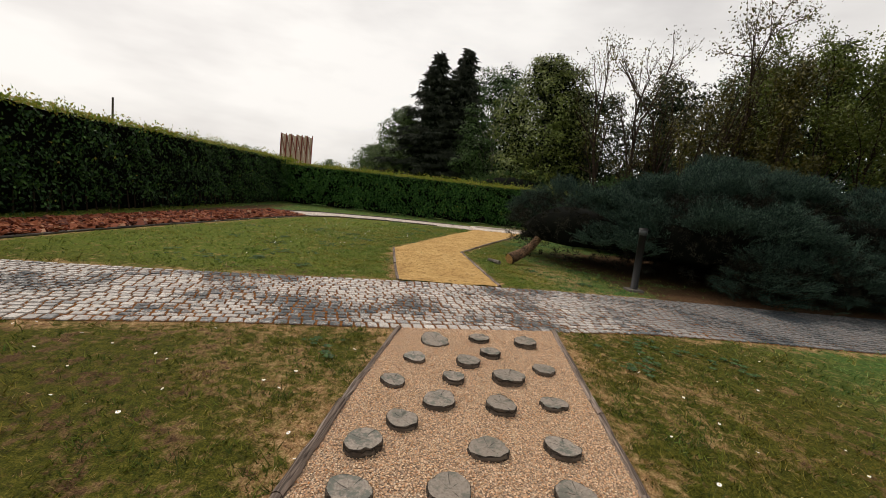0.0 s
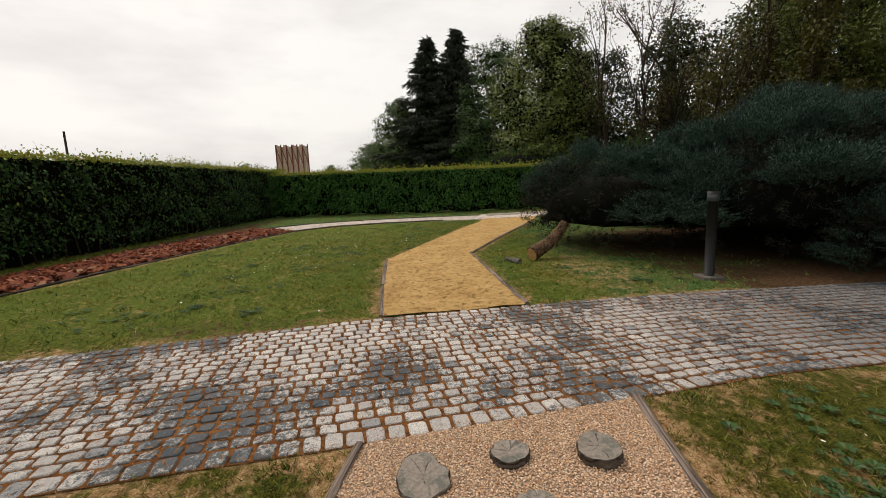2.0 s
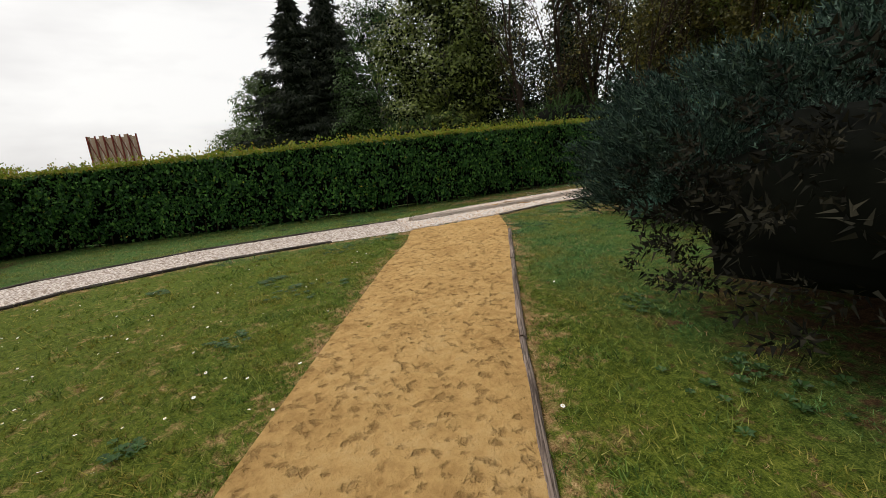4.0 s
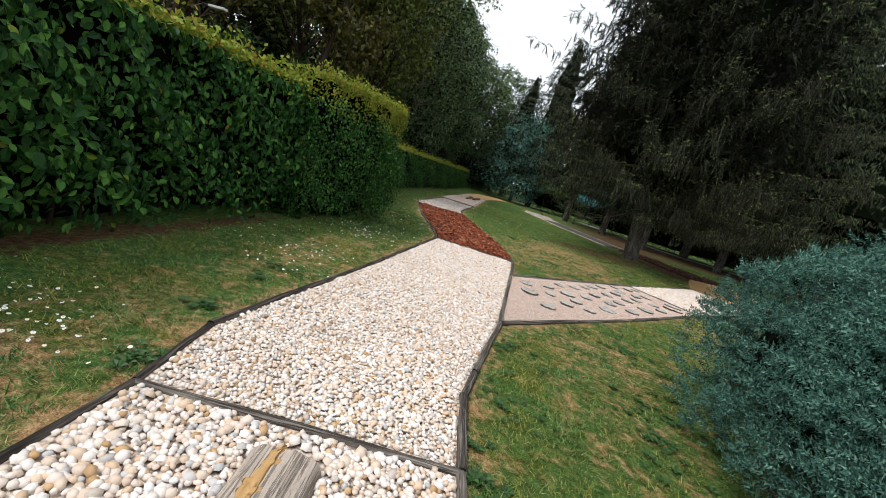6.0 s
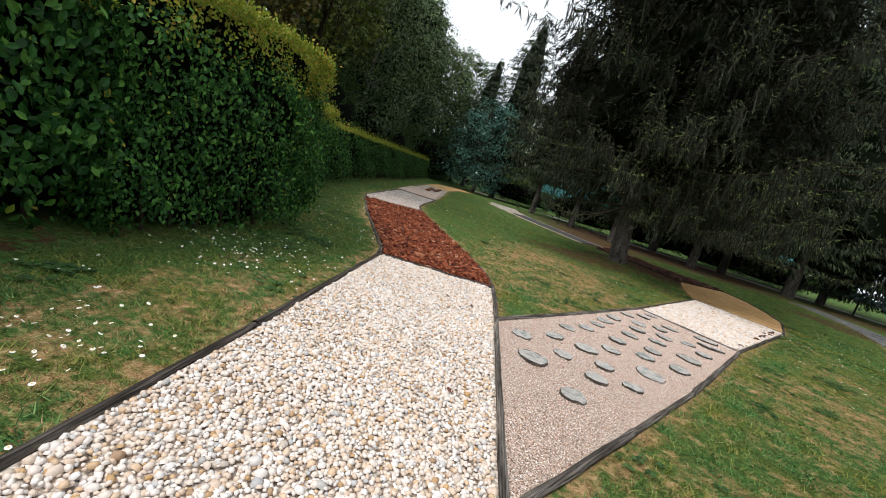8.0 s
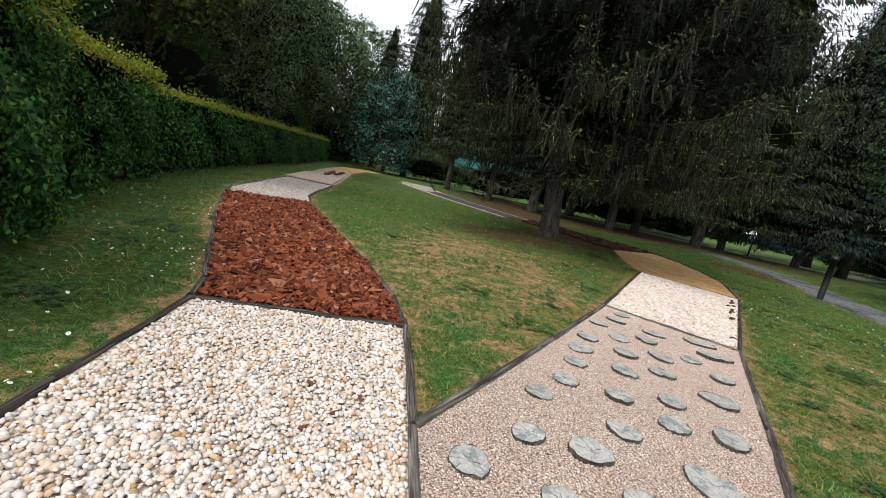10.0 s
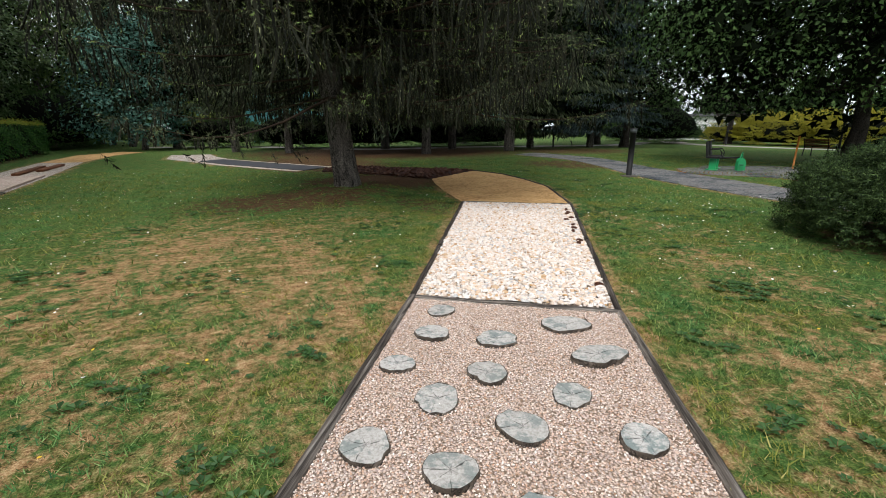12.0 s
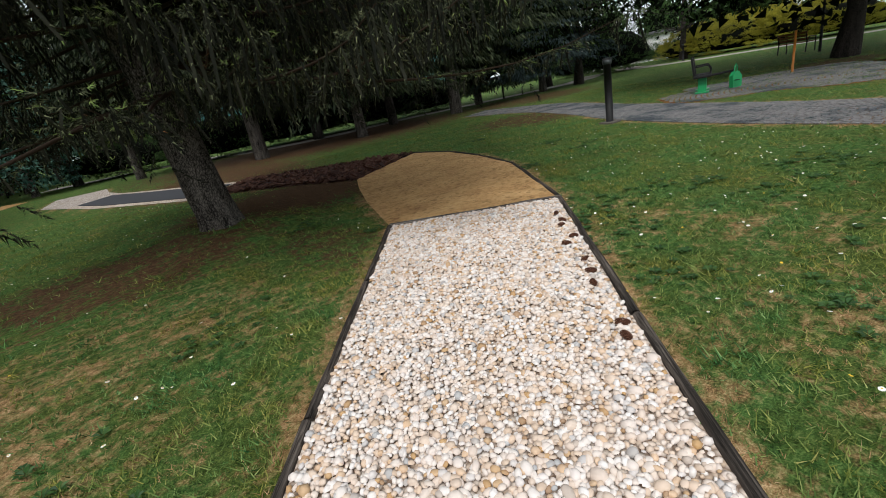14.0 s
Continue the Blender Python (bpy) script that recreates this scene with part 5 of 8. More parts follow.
def juniper(x, y, mounds, size, per_m2, mat, label, seed, name="juniper_shrub", arch=0.35, inset=0.22, lumps=0.16, boxy=2.2, rough=0.09, bare=0.0):
    """A shrub of overlapping mounds clothed in sprays. mounds: (dx, dy, rx, ry, height, skirt height)."""
    gen = np.random.default_rng(seed)
    th = thing(name, label, "shrub", (x, y, 0))
    core_v, core_f, base = [], [], 0
    waves = [(*(gen.normal(size=3) * k), gen.random() * 6) for k in (1.8, 2.6, 3.4, 4.5, 6.0)]
    P, N = [], []
    for dx, dy, rx, ry, h, skirt in mounds:
        c = np.array([dx, dy, skirt])
        iv = ICO2[0] / ((np.abs(ICO2[0]) ** boxy).sum(1) ** (1 / boxy))[:, None]
        cv = iv * np.array([rx - inset, ry - inset, h - skirt - inset]) * np.where(ICO2[0][:, 2:] < 0, [1, 1, max(0.05, skirt * 0.75) / (h - skirt)], 1.0)
        core_v.append(cv + c)
        core_f.append(ICO2[1] + base)
        base += len(cv)
        area = 2.2 * math.pi * ((rx * ry) ** 0.8 * 0.6 + 0.4 * (rx + ry) / 2 * h)
        n = int(area * per_m2)
        d = gen.normal(size=(n, 3))
        d /= np.linalg.norm(d, axis=1)[:, None]
        down = d[:, 2] < 0
        d[down, 2] *= 0.8
        lump = 1 + lumps * (np.sin(d[:, 0] * 7 + dx * 3) * np.sin(d[:, 1] * 6 + dy * 2) + 0.7 * np.sin(d[:, 2] * 11 + d[:, 0] * 4 + seed)) + 0.05 * np.sin(d[:, 0] * 19) * np.sin(d[:, 1] * 17)
        full = d / ((np.abs(d) ** boxy).sum(1) ** (1 / boxy))[:, None]
        q = full * np.array([rx, ry, h - skirt]) * lump[:, None]
        q[down, 2] = full[down, 2] * max(0.05, skirt * 0.98)
        nrm = full / np.array([rx, ry, h - skirt])
        nrm /= np.linalg.norm(nrm, axis=1)[:, None]
        q = q + c
        wave = np.zeros(n)
        for kx, ky, kz, ph in waves:
            wave += np.sin(q[:, 0] * kx + q[:, 1] * ky + q[:, 2] * kz + ph)
        wave /= len(waves) ** 0.5
        q = q + nrm * (rough * (wave - 0.15) - 0.10 * gen.random(n) ** 2)[:, None]
        q[:, 2] = np.maximum(q[:, 2], 0.03)
        hollow = (wave < -0.45) & (gen.random(n) < 0.65)
        others = hollow
        for ex, ey, sx, sy, eh, es in mounds:
            if (ex, ey) != (dx, dy):
                rel = (q - np.array([ex, ey, es])) / np.array([sx, sy, eh - es]) / 0.82
                others |= (rel ** 2).sum(1) < 1
        P.append(q[~others])
        N.append((d / np.array([rx, ry, h - skirt]))[~others])
    P, N = np.concatenate(P), np.concatenate(N)
    if bare:
        keep = P[:, 2] > bare * gen.uniform(0.75, 1.3, len(P))
        P, N = P[keep], N[keep]
    N /= np.linalg.norm(N, axis=1)[:, None]
    # The core's black stands in for shade among the sprays.
    part("inner_mass", fastmesh("inner_mass", np.concatenate(core_v), np.concatenate(core_f), [DARK], smooth=True), None, th, "near-black core with the inner shade in its colour")
    tip = N * np.array([1, 1, 0.45]) + np.array([0, 0, arch]) + gen.normal(size=N.shape) * 0.42
    v, f = stamp(FROND_V, FROND_F, P - N * size * 0.4, along(tip, N + gen.normal(size=N.shape) * 0.4), size * gen.uniform(0.65, 1.25, len(P)))
    part("sprays", fastmesh("sprays", v, f, [mat]), None, th)
    return th


def plume(steps=10):
    """A feathery juniper plume along +y, one unit long, its tip nodding: a stem with side sprays, each feathered with short shoots."""
    gen = np.random.default_rng(3)
    v, f = [], []

    def shoot(c, d, wide):
        d = np.asarray(d, float)
        w = np.cross(d, gen.normal(size=3))
        w *= wide / (np.linalg.norm(w) + 1e-9)
        b = len(v)
        v.extend([c - w, c + w, c + d])
        f.append((b, b + 1, b + 2))

    for i in range(steps):
        t = (i + 0.5) / steps
        side = 1 if i % 2 else -1
        wide = 0.40 * math.sin(math.pi * min(1, 0.20 + 0.76 * t)) ** 0.8
        c = np.array([0.0, t * 0.86, 0.18 * math.sin(2.5 * t)])
        spray = np.array([side * wide * gen.uniform(0.6, 1.0), 0.20 + 0.10 * gen.random(), gen.uniform(-0.05, 0.10)])
        for k in (0.2, 0.45, 0.7, 0.9, 1.05):
            way = spray / np.linalg.norm(spray) * 0.7 + gen.normal(size=3) * 0.5 + np.array([0, 0.3, 0.35])
            shoot(c + spray * k, way / np.linalg.norm(way) * gen.uniform(0.10, 0.19), 0.015)
        shoot(c, np.array([gen.normal() * 0.06, 0.18, 0.05 + 0.06 * gen.random()]), 0.024)
    return np.array(v), np.array(f)


PLUME = plume()


def sprig(count=20):
    """A bushy juniper sprig along +y, one unit long: a thin stem feathered on all sides with short shoots."""
    gen = np.random.default_rng(8)
    v, f = [], []
    for i in range(count):
        t, a = (i + gen.random()) / count, i * 2.4
        open_ = 1.35 - 0.55 * t
        d = np.array([math.cos(a) * math.sin(open_), math.cos(open_), math.sin(a) * math.sin(open_)])
        d *= gen.uniform(0.24, 0.40) * (1.1 - 0.3 * t)
        w = np.cross(d, gen.normal(size=3))
        w *= 0.040 / np.linalg.norm(w)
        c = np.array([0, 0.72 * t, 0])
        b = len(v)
        v += [tuple(c + d * 0.25 - w), tuple(c + d * 0.25 + w), tuple(c + d)]
        f.append((b, b + 1, b + 2))
    return np.array(v), np.array(f)


SPRIG = sprig()


def plumed_juniper(x, y, mounds, size, count, mat, label, seed, name="juniper_shrub", skirt=0.85, shape=None, wild=0.25, cluster=11, fill=0, lobe=0.5, shaded=False, inner=None):
    """A spreading juniper of many overlapping shelves of plumes over a near-black core that stands for its shaded
    hollow. mounds: (dx, dy, rx, ry, height, skirt height).
    """
    gen = np.random.default_rng(seed)
    th = thing(name, label, "shrub", (x, y, 0))
    core_v, core_f, base = [], [], 0
    P, D, Q, T = [], [], [], []
    total = sum(m[2] * m[3] for m in mounds)
    for dx, dy, rx, ry, h, low in mounds:
        margin = size * 2.1 if cluster > 3 else lobe * 1.6
        cv = ICO2[0] * np.array([rx - margin, ry - margin, h - low - margin]) * np.where(ICO2[0][:, 2:] < 0, [1, 1, low * 0.95 / (h - low)], 1.0)
        under = ICO2[0][:, 2] < -0.05
        cv[under, :2] *= ((0.94 if cluster > 3 else 0.86) / np.maximum(0.3, np.hypot(*ICO2[0][under, :2].T)))[:, None]
        cv = cv * (1 + 0.07 * gen.normal(size=(len(cv), 1)))
        core_v.append(cv + np.array([dx, dy, low]))
        core_f.append(ICO2[1] + base)
        base += len(cv)
        for _ in range(int(fill * rx * ry / total)):
            a, e, reach = gen.random() * 6.283, math.asin(gen.uniform(-0.32, 0.95)), gen.uniform(0.66, 0.88)
            c = np.array([dx + rx * math.cos(a) * math.cos(e) * reach, dy + ry * math.sin(a) * math.cos(e) * reach, low + (h - low) * math.sin(e) * reach if e > 0 else low * (1 + skirt * math.sin(e) / 0.32)])
            if c[2] > 0.2:
                Q.append(c)
                T.append(np.array([math.cos(a), math.sin(a), 0.2]) + gen.normal(size=3) * 0.7)
        # rounded lobes that stand out of the mound, with dark gaps between them
        pads = []
        for _ in range(int(2 * math.pi * rx * ry / (lobe * lobe) * (0.26 if shaded else 1.5))):
            a, e = gen.random() * 6.283, math.asin(gen.uniform(-0.25, 1.0))
            reach = gen.uniform(0.90, 1.02)
            c = np.array([dx + (rx - 0.6 * lobe) * math.cos(a) * math.cos(e) * reach, dy + (ry - 0.6 * lobe) * math.sin(a) * math.cos(e) * reach, low + (h - 0.35 * lobe - low) * math.sin(e) * reach if e > 0 else low * (1 + skirt * math.sin(e) / 0.26)])
            if any(((c[0] - ex) / sx) ** 2 + ((c[1] - ey) / sy) ** 2 + ((c[2] - es) / (eh - es)) ** 2 < (0.55 if shaded else 0.36) for ex, ey, sx, sy, eh, es in mounds if (ex, ey) != (dx, dy)):
                continue
            # Fewer lobes low down, so the near-black core shows there as shade.
            if shaded and c[1] > -1.6 and gen.random() > 0.20 + 1.1 * (c[2] - 0.22 * h) / (0.5 * h):
                continue
            pads.append((c, np.array([math.cos(a) * math.cos(e), math.sin(a) * math.cos(e), max(0.0, math.sin(e)) * 0.6]), lobe * gen.uniform(0.65, 1.25)))
        for c0, out, r in pads:
            for _ in range(max(3, int(count * rx * ry / total / max(1, len(pads)) / cluster * (r / lobe) ** 2))):
                d = gen.normal(size=3) + out * 0.9 + np.array([0, 0, 0.35])
                if shaded:
                    d[2] = abs(d[2])
                d /= np.linalg.norm(d)
                c = c0 + d * r * np.array([1.0, 1.0, 0.52]) * gen.uniform(0.78, 1.04)
                if c[2] < 0.10:
                    continue
                way = d * np.array([0.8, 0.8, 0.45]) + out * 0.55 + np.array([0, 0, 0.18]) + gen.normal(size=3) * wild * 0.5
                way /= np.linalg.norm(way)
                flat = np.cross(way, [0, 0, 1.0])
                for k in range(cluster):
                    w = gen.normal() * 0.5
                    P.append(c + flat * w * size - way * size * (0.45 + 0.45 * abs(w) + 0.3 * gen.random()) + np.array([0, 0, gen.normal() * 0.08 * size]))
                    D.append(way + flat * w * 0.7 + gen.normal(size=3) * 0.10)
    P, D = np.array(P), np.array(D)
    P[:, 2] = np.maximum(P[:, 2], 0.06)
    part("inner_mass", fastmesh("inner_mass", np.concatenate(core_v), np.concatenate(core_f), [DARK], smooth=True), None, th, "near-black core with the inner shade in its colour")
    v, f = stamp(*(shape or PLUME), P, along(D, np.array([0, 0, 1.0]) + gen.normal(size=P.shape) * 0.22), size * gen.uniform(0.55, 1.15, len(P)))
    # Fill sprigs in a darker colour than the sprays, to look shaded.
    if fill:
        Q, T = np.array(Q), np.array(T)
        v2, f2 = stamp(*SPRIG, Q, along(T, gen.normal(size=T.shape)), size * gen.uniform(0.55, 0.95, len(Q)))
        part("inner_growth", fastmesh("inner_growth", v2, f2, [inner or SHADE_TWIG]), None, th, "inner sprigs with the shade in their dark colour")
    part("sprays", fastmesh("sprays", v, f, [mat]), None, th, "layered feathery plumes")
    return th


plumed_juniper(4.32, -2.2, [(0, 0, 2.15, 3.6, 1.86, 0.60), (-0.55, 1.6, 1.55, 1.95, 1.98, 0.60), (0.6, -1.6, 1.65, 2.3, 2.02, 0.60), (-0.85, -1.2, 1.40, 2.3, 1.74, 0.55)], 0.14, 40000, JUNIPER_BL, "dense blue-green juniper shrub beside the pebble walk", 31, shape=SPRIG, wild=0.45, cluster=2, lobe=0.30, fill=5000, inner=JUNIPER)
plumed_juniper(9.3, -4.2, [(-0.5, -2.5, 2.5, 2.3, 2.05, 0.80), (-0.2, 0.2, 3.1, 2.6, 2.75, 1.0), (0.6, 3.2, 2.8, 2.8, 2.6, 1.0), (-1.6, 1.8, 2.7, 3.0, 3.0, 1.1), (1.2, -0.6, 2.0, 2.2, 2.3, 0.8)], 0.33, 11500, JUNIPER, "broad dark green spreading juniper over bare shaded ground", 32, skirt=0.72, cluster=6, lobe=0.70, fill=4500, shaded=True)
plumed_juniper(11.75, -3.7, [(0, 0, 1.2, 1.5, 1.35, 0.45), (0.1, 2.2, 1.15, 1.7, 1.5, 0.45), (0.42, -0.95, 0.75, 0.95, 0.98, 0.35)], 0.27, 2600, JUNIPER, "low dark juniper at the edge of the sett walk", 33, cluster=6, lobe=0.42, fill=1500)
plumed_juniper(9.85, 4.45, [(0, 0, 2.0, 2.1, 1.42, 0.42), (-0.4, 0.8, 1.3, 1.3, 1.25, 0.40)], 0.18, 11000, JUNIPER_GR, "rounded green juniper on the lawn", 34, shape=SPRIG, wild=0.7, cluster=3, lobe=0.34)
plumed_juniper(46.5, 23.3, [(0.3, 0, 3.0, 4.9, 3.1, 0.55), (-1.3, -5.6, 2.7, 4.6, 3.0, 0.5), (1.9, 4.9, 2.7, 3.5, 2.8, 0.5)], 0.46, 3200, YELLOW, "broad golden-yellow juniper beside a pale walk", 35, lobe=1.0)
juniper(42.5, 32.6, [(0, 0, 3.3, 3.3, 3.7, 1.2)], 0.30, 60, BROAD_DK, "clipped dark rounded yew bush", 36, name="round_shrub")
juniper(50.0, 39.5, [(0, 0, 2.6, 2.8, 2.2, 0.9), (-1, 3.2, 2.3, 2.3, 2.0, 0.8)], 0.35, 40, BROAD, "low green shrubs by the far walk", 37, name="round_shrub")
juniper(13.5, 36.5, [(0, 0, 4.5, 2.2, 3.1, 0.9), (-5, 1.0, 3.5, 2.0, 2.7, 0.8), (5.0, -1.0, 3.0, 2.0, 3.0, 0.8), (10.0, -0.5, 3.2, 2.0, 2.6, 0.8)], 0.32, 45, BROAD_DK, "dark leafy shrubs behind the spruces", 38, name="round_shrub")
juniper(3.5, 42.0, [(0, 0, 4.0, 2.0, 2.2, 0.9)], 0.40, 40, BROAD_DK, "dark clipped shrubs beyond the far walk", 39, name="round_shrub")

# spruces and broad-leaved trees of the park
for k, (x, y, tall, wide, low, r) in enumerate(((8.4, 27.0, 25, 6.0, 0.12, 0.26), (6.3, 30.5, 16, 4.2, 0.16, 0.20), (3.6, 33.2, 15, 4.0, 0.17, 0.19), (19.6, 27.1, 28, 7.6, 0.11, 0.28), (13.2, 33.0, 27, 6.6, 0.10, 0.26), (0.2, 41.0, 17, 4.6, 0.16, 0.24), (-3.2, 47.0, 14.2, 4.2, 0.16, 0.22), (13.0, 26.0, 26, 6.6, 0.07, 0.22), (24.5, 41.0, 17, 4.6, 0.15, 0.24), (17.2, 30.5, 25, 6.6, 0.10, 0.24))):
    conifer(x, y, tall, wide, "dark park spruce with bare lower trunk", 50 + k, low=low, needle=0.42, step=0.5, mat=NEEDLE_PARK, trunk_r=r, bark=BARK, hang=1.1, doubled=3)
conifer(24.2, 30.6, 20, 5.2, "dark spruce with low hanging limbs", 62, low=0.05, needle=0.5, step=0.55, per=8, doubled=2, mat=NEEDLE_PARK, trunk_r=0.22, hang=1.0)
conifer(28.3, 28.4, 18, 5.6, "blue spruce with hanging limbs", 61, low=0.06, needle=0.40, step=0.42, per=9, doubled=3, mat=BLUE_NEEDLE, trunk_r=0.22)
for k, (x, y, tall, wide, lean, n) in enumerate(((30.8, 27.3, 17, 8.0, 0, 38000), (34.2, 33.2, 16, 7.5, 0.0, 26000), (23.5, 10.95, 16, 7.4, 0.0, 110000), (35.5, 8.6, 15, 7.0, 0, 16000), (42.0, 41.0, 16, 8.0, 0, 9000), (46.0, 28.0, 14, 6.5, 0, 7000))):
    broadleaf(x, y, tall, wide, "large dark green maple shading the lawn", 0.15, 70 + k, BROAD_DK, low=0.22, leaves=int(n * 0.8), blobs=40, gaps=0.8, trunk_r=0.27, lean=lean, core=0.80, bark=BARK_DK)
juniper(51.0, 37.0, [(0, 0, 3.2, 3.0, 2.3, 0.9), (-2.5, 4.5, 3.0, 3.0, 2.2, 0.8), (3.0, -5.0, 3.0, 3.4, 2.0, 0.8)], 0.45, 24, BROAD_DK, "dark shrubs before the white building", 40, name="round_shrub")


# ---- woods behind the hedges ----
# two dark spruces and the round trees seen over the hedge
conifer(-48.0, -11.9, 22.1, 9.0, "tall dark spruce in the woods", 201, low=0.05, step=0.80, per=10, needle=0.95, droop=-0.20, doubled=6, hang=0.55, mass=0.40, taper=0.88)
conifer(-48.1, -7.8, 23.2, 9.4, "tall dark spruce in the woods", 202, low=0.05, step=0.80, per=10, needle=0.95, droop=-0.20, doubled=6, hang=0.55, mass=0.40, taper=0.88)
broadleaf(-39.9, -3.4, 19.2, 5.2, "dark rounded broad-leaved tree", 0.30, 203, BROAD_DK, low=0.10, leaves=20000, blobs=30)
broadleaf(-22.1, -0.9, 15.3, 5.2, "full round tree with yellow-green leaves", 0.25, 204, BROAD_YL, low=0.06, leaves=44000, blobs=42, gaps=0.2, core=0.80)
broadleaf(-25.0, 1.8, 11.0, 4.6, "dark green tree beside the round one", 0.30, 208, BROAD_SH, low=0.05, leaves=11000, blobs=26, core=0.8)
broadleaf(-26.5, 5.0, 14.0, 5.0, "full round dark green tree", 0.32, 205, BROAD_SH, low=0.06, leaves=12000, blobs=26)
broadleaf(-49.4, -16.6, 14.2, 4.2, "small leafy tree at the wood's edge", 0.34, 206, BROAD, low=0.1, leaves=13000, blobs=30)
broadleaf(-53.0, -20.8, 8.2, 4.0, "low leafy tree at the wood's edge", 0.34, 207, BROAD, low=0.08, leaves=11000, blobs=26)
for k, (x, y, h) in enumerate(((-75, -25, 6.6), (-85, -36, 6.2), (-90, -47, 7.2), (-70, -23, 6.4), (-66, -20.5, 7.6), (-60, -19.5, 8.4), (-95, -60, 8), (-62, -60, 5.6), (-40, -75, 6), (-30, -95, 7), (-8, -100, 7.5))):
    broadleaf(x, y, h, h * 0.62, "small far tree beyond the hedge", 0.30, 210 + k, BROAD, low=0.05, leaves=5000, blobs=14, core=0.6)


def bare_tree(x, y, tall, label, seed, leaves=900, leaf=0.32, wide=0.24, mat=None, bark=None, name="tree"):
    """A slim tree just coming into leaf: trunk, forking limbs and twigs with scattered young leaves."""
    gen = np.random.default_rng(seed)
    th = thing(name, label, "tree", (x, y, 0))
    bm = bmesh.new()
    tips = []

    def grow(base, way, length, r, level):
        n = 4
        pts = [np.array(base)]
        d = np.array(way, float)
        for i in range(n):
            d = d + gen.normal(size=3) * 0.10 + np.array([0, 0, 0.05])
            d /= np.linalg.norm(d)
            pts.append(pts[-1] + d * length / n)
        tube(bm, pts, np.linspace(r, r * 0.5, n + 1), (8, 5, 4, 3)[level], False)
        if level >= 1:
            tips.extend(pts[1:])
        if level < 3:
            for b in range((8, 4, 3)[level]):
                i = gen.integers(2, n + 1) if level else gen.integers(1, n + 1)
                w = d + gen.normal(size=3) * (0.45 if level else 0.40) + np.array([0, 0, 0.25])
                grow(pts[i], w / np.linalg.norm(w), length * gen.uniform(0.40, 0.62), r * 0.45, level + 1)

    grow((0, 0, 0), (gen.normal() * 0.05, gen.normal() * 0.05, 1), tall * 0.62, tall * 0.0125, 0)
    part("trunk", bm, bark or TWIG, th, "bare forking limbs", smooth=True)
    tips = np.array(tips)
    P = tips[gen.integers(0, len(tips), leaves)] + gen.normal(size=(leaves, 3)) * tall * 0.022
    v, f = stamp(SMALL_V, SMALL_F, P, along(gen.normal(size=P.shape), gen.normal(size=P.shape) + np.array([0, 0, 0.6])), leaf * gen.uniform(0.6, 1.3, leaves))
    part("crown", fastmesh("crown", v, f, [mat or SPRING]), None, th, "sparse young leaves")
    return th


for k, (x, y, h, n) in enumerate(((-16.5, 2.4, 14.2, 900), (-16.6, 4.4, 15.4, 1000), (-15.4, 7.0, 14.6, 1300), (-14.5, 9.2, 15.0, 1500), (-13.5, 11.0, 15.2, 1400), (-12.0, 13.4, 14.0, 2200), (-9.9, 14.5, 12.6, 2000), (-16.5, 14.5, 15.8, 1600), (-9.5, 17.5, 12.4, 2600), (-13.0, 18.5, 14.5, 2200), (-8.4, 10.5, 10.0, 2400), (-10.0, 5.5, 9.0, 2200), (-9.6, 21.5, 13.5, 2600))):
    bare_tree(x, y, h, "slim tree coming into yellow-green leaf", 230 + k, int(n * (1.7 if y < 10 else 2.6)), 0.19 if y < 10 else 0.23, mat=SPRING if y < 12 else BROAD_YL)
for k, (x, y, h, w) in enumerate(((-17.0, 16.0, 15, 4.6), (-19.0, 9.5, 14, 4.8), (-13.5, 24.0, 15, 4.6), (-16.0, 30.0, 16, 5.0), (-12.0, 33.0, 14, 4.6), (-15.5, 38.0, 16, 5.0), (-24.0, 20.0, 18, 6.0), (-26.0, 30.0, 19, 6.0))):
    broadleaf(x, y, h, w, "dark leafy tree of the woods", 0.34, 250 + k, BROAD_SH if y < 18 else BROAD_DK, low=0.04, leaves=9000, blobs=24, core=0.8)
for k, (x, y, h) in enumerate(((-20.0, 24.0, 19), (-18.0, 34.5, 18), (-22.0, 40.0, 20), (-30.0, 14.0, 15), (-15.0, 45.0, 18))):
    conifer(x, y, h, 4.2, "dark spruce deep in the woods", 270 + k, low=0.04, step=0.8, per=7, needle=0.9, doubled=2, hang=0.4)
for k, (x, y, h, w) in enumerate(((-11.0, 28.5, 15.5, 3.6), (-9.8, 37.0, 15.5, 3.8), (-11.5, 43.0, 16, 4.0), (-8.6, 24.0, 13, 3.2))):
    broadleaf(x, y, h, w, "birch with fine pale green drooping leaves", 0.16, 280 + k, BIRCH, low=0.18, leaves=14000, blobs=30, gaps=0.6, bark=BARK_LT, trunk_r=0.14)
for k, (x, y, h, w) in enumerate(((-11.5, 40.0, 18.5, 4.2), (-14.0, 36.0, 19.0, 4.6), (-14.5, 48.0, 20.0, 4.8), (-11.2, 47.0, 18.0, 3.6), (-11.0, 30.5, 16.5, 3.6), (-9.0, 50.0, 15.8, 4.4), (-6.8, 56.0, 17.0, 4.4), (-13.5, 52.0, 21.0, 4.6))):
    broadleaf(x, y, h, w, "tall leafy tree of the woods", 0.32, 340 + k, BROAD if y > 46 else BROAD_DK, low=0.05, leaves=9500, blobs=26, core=0.8)
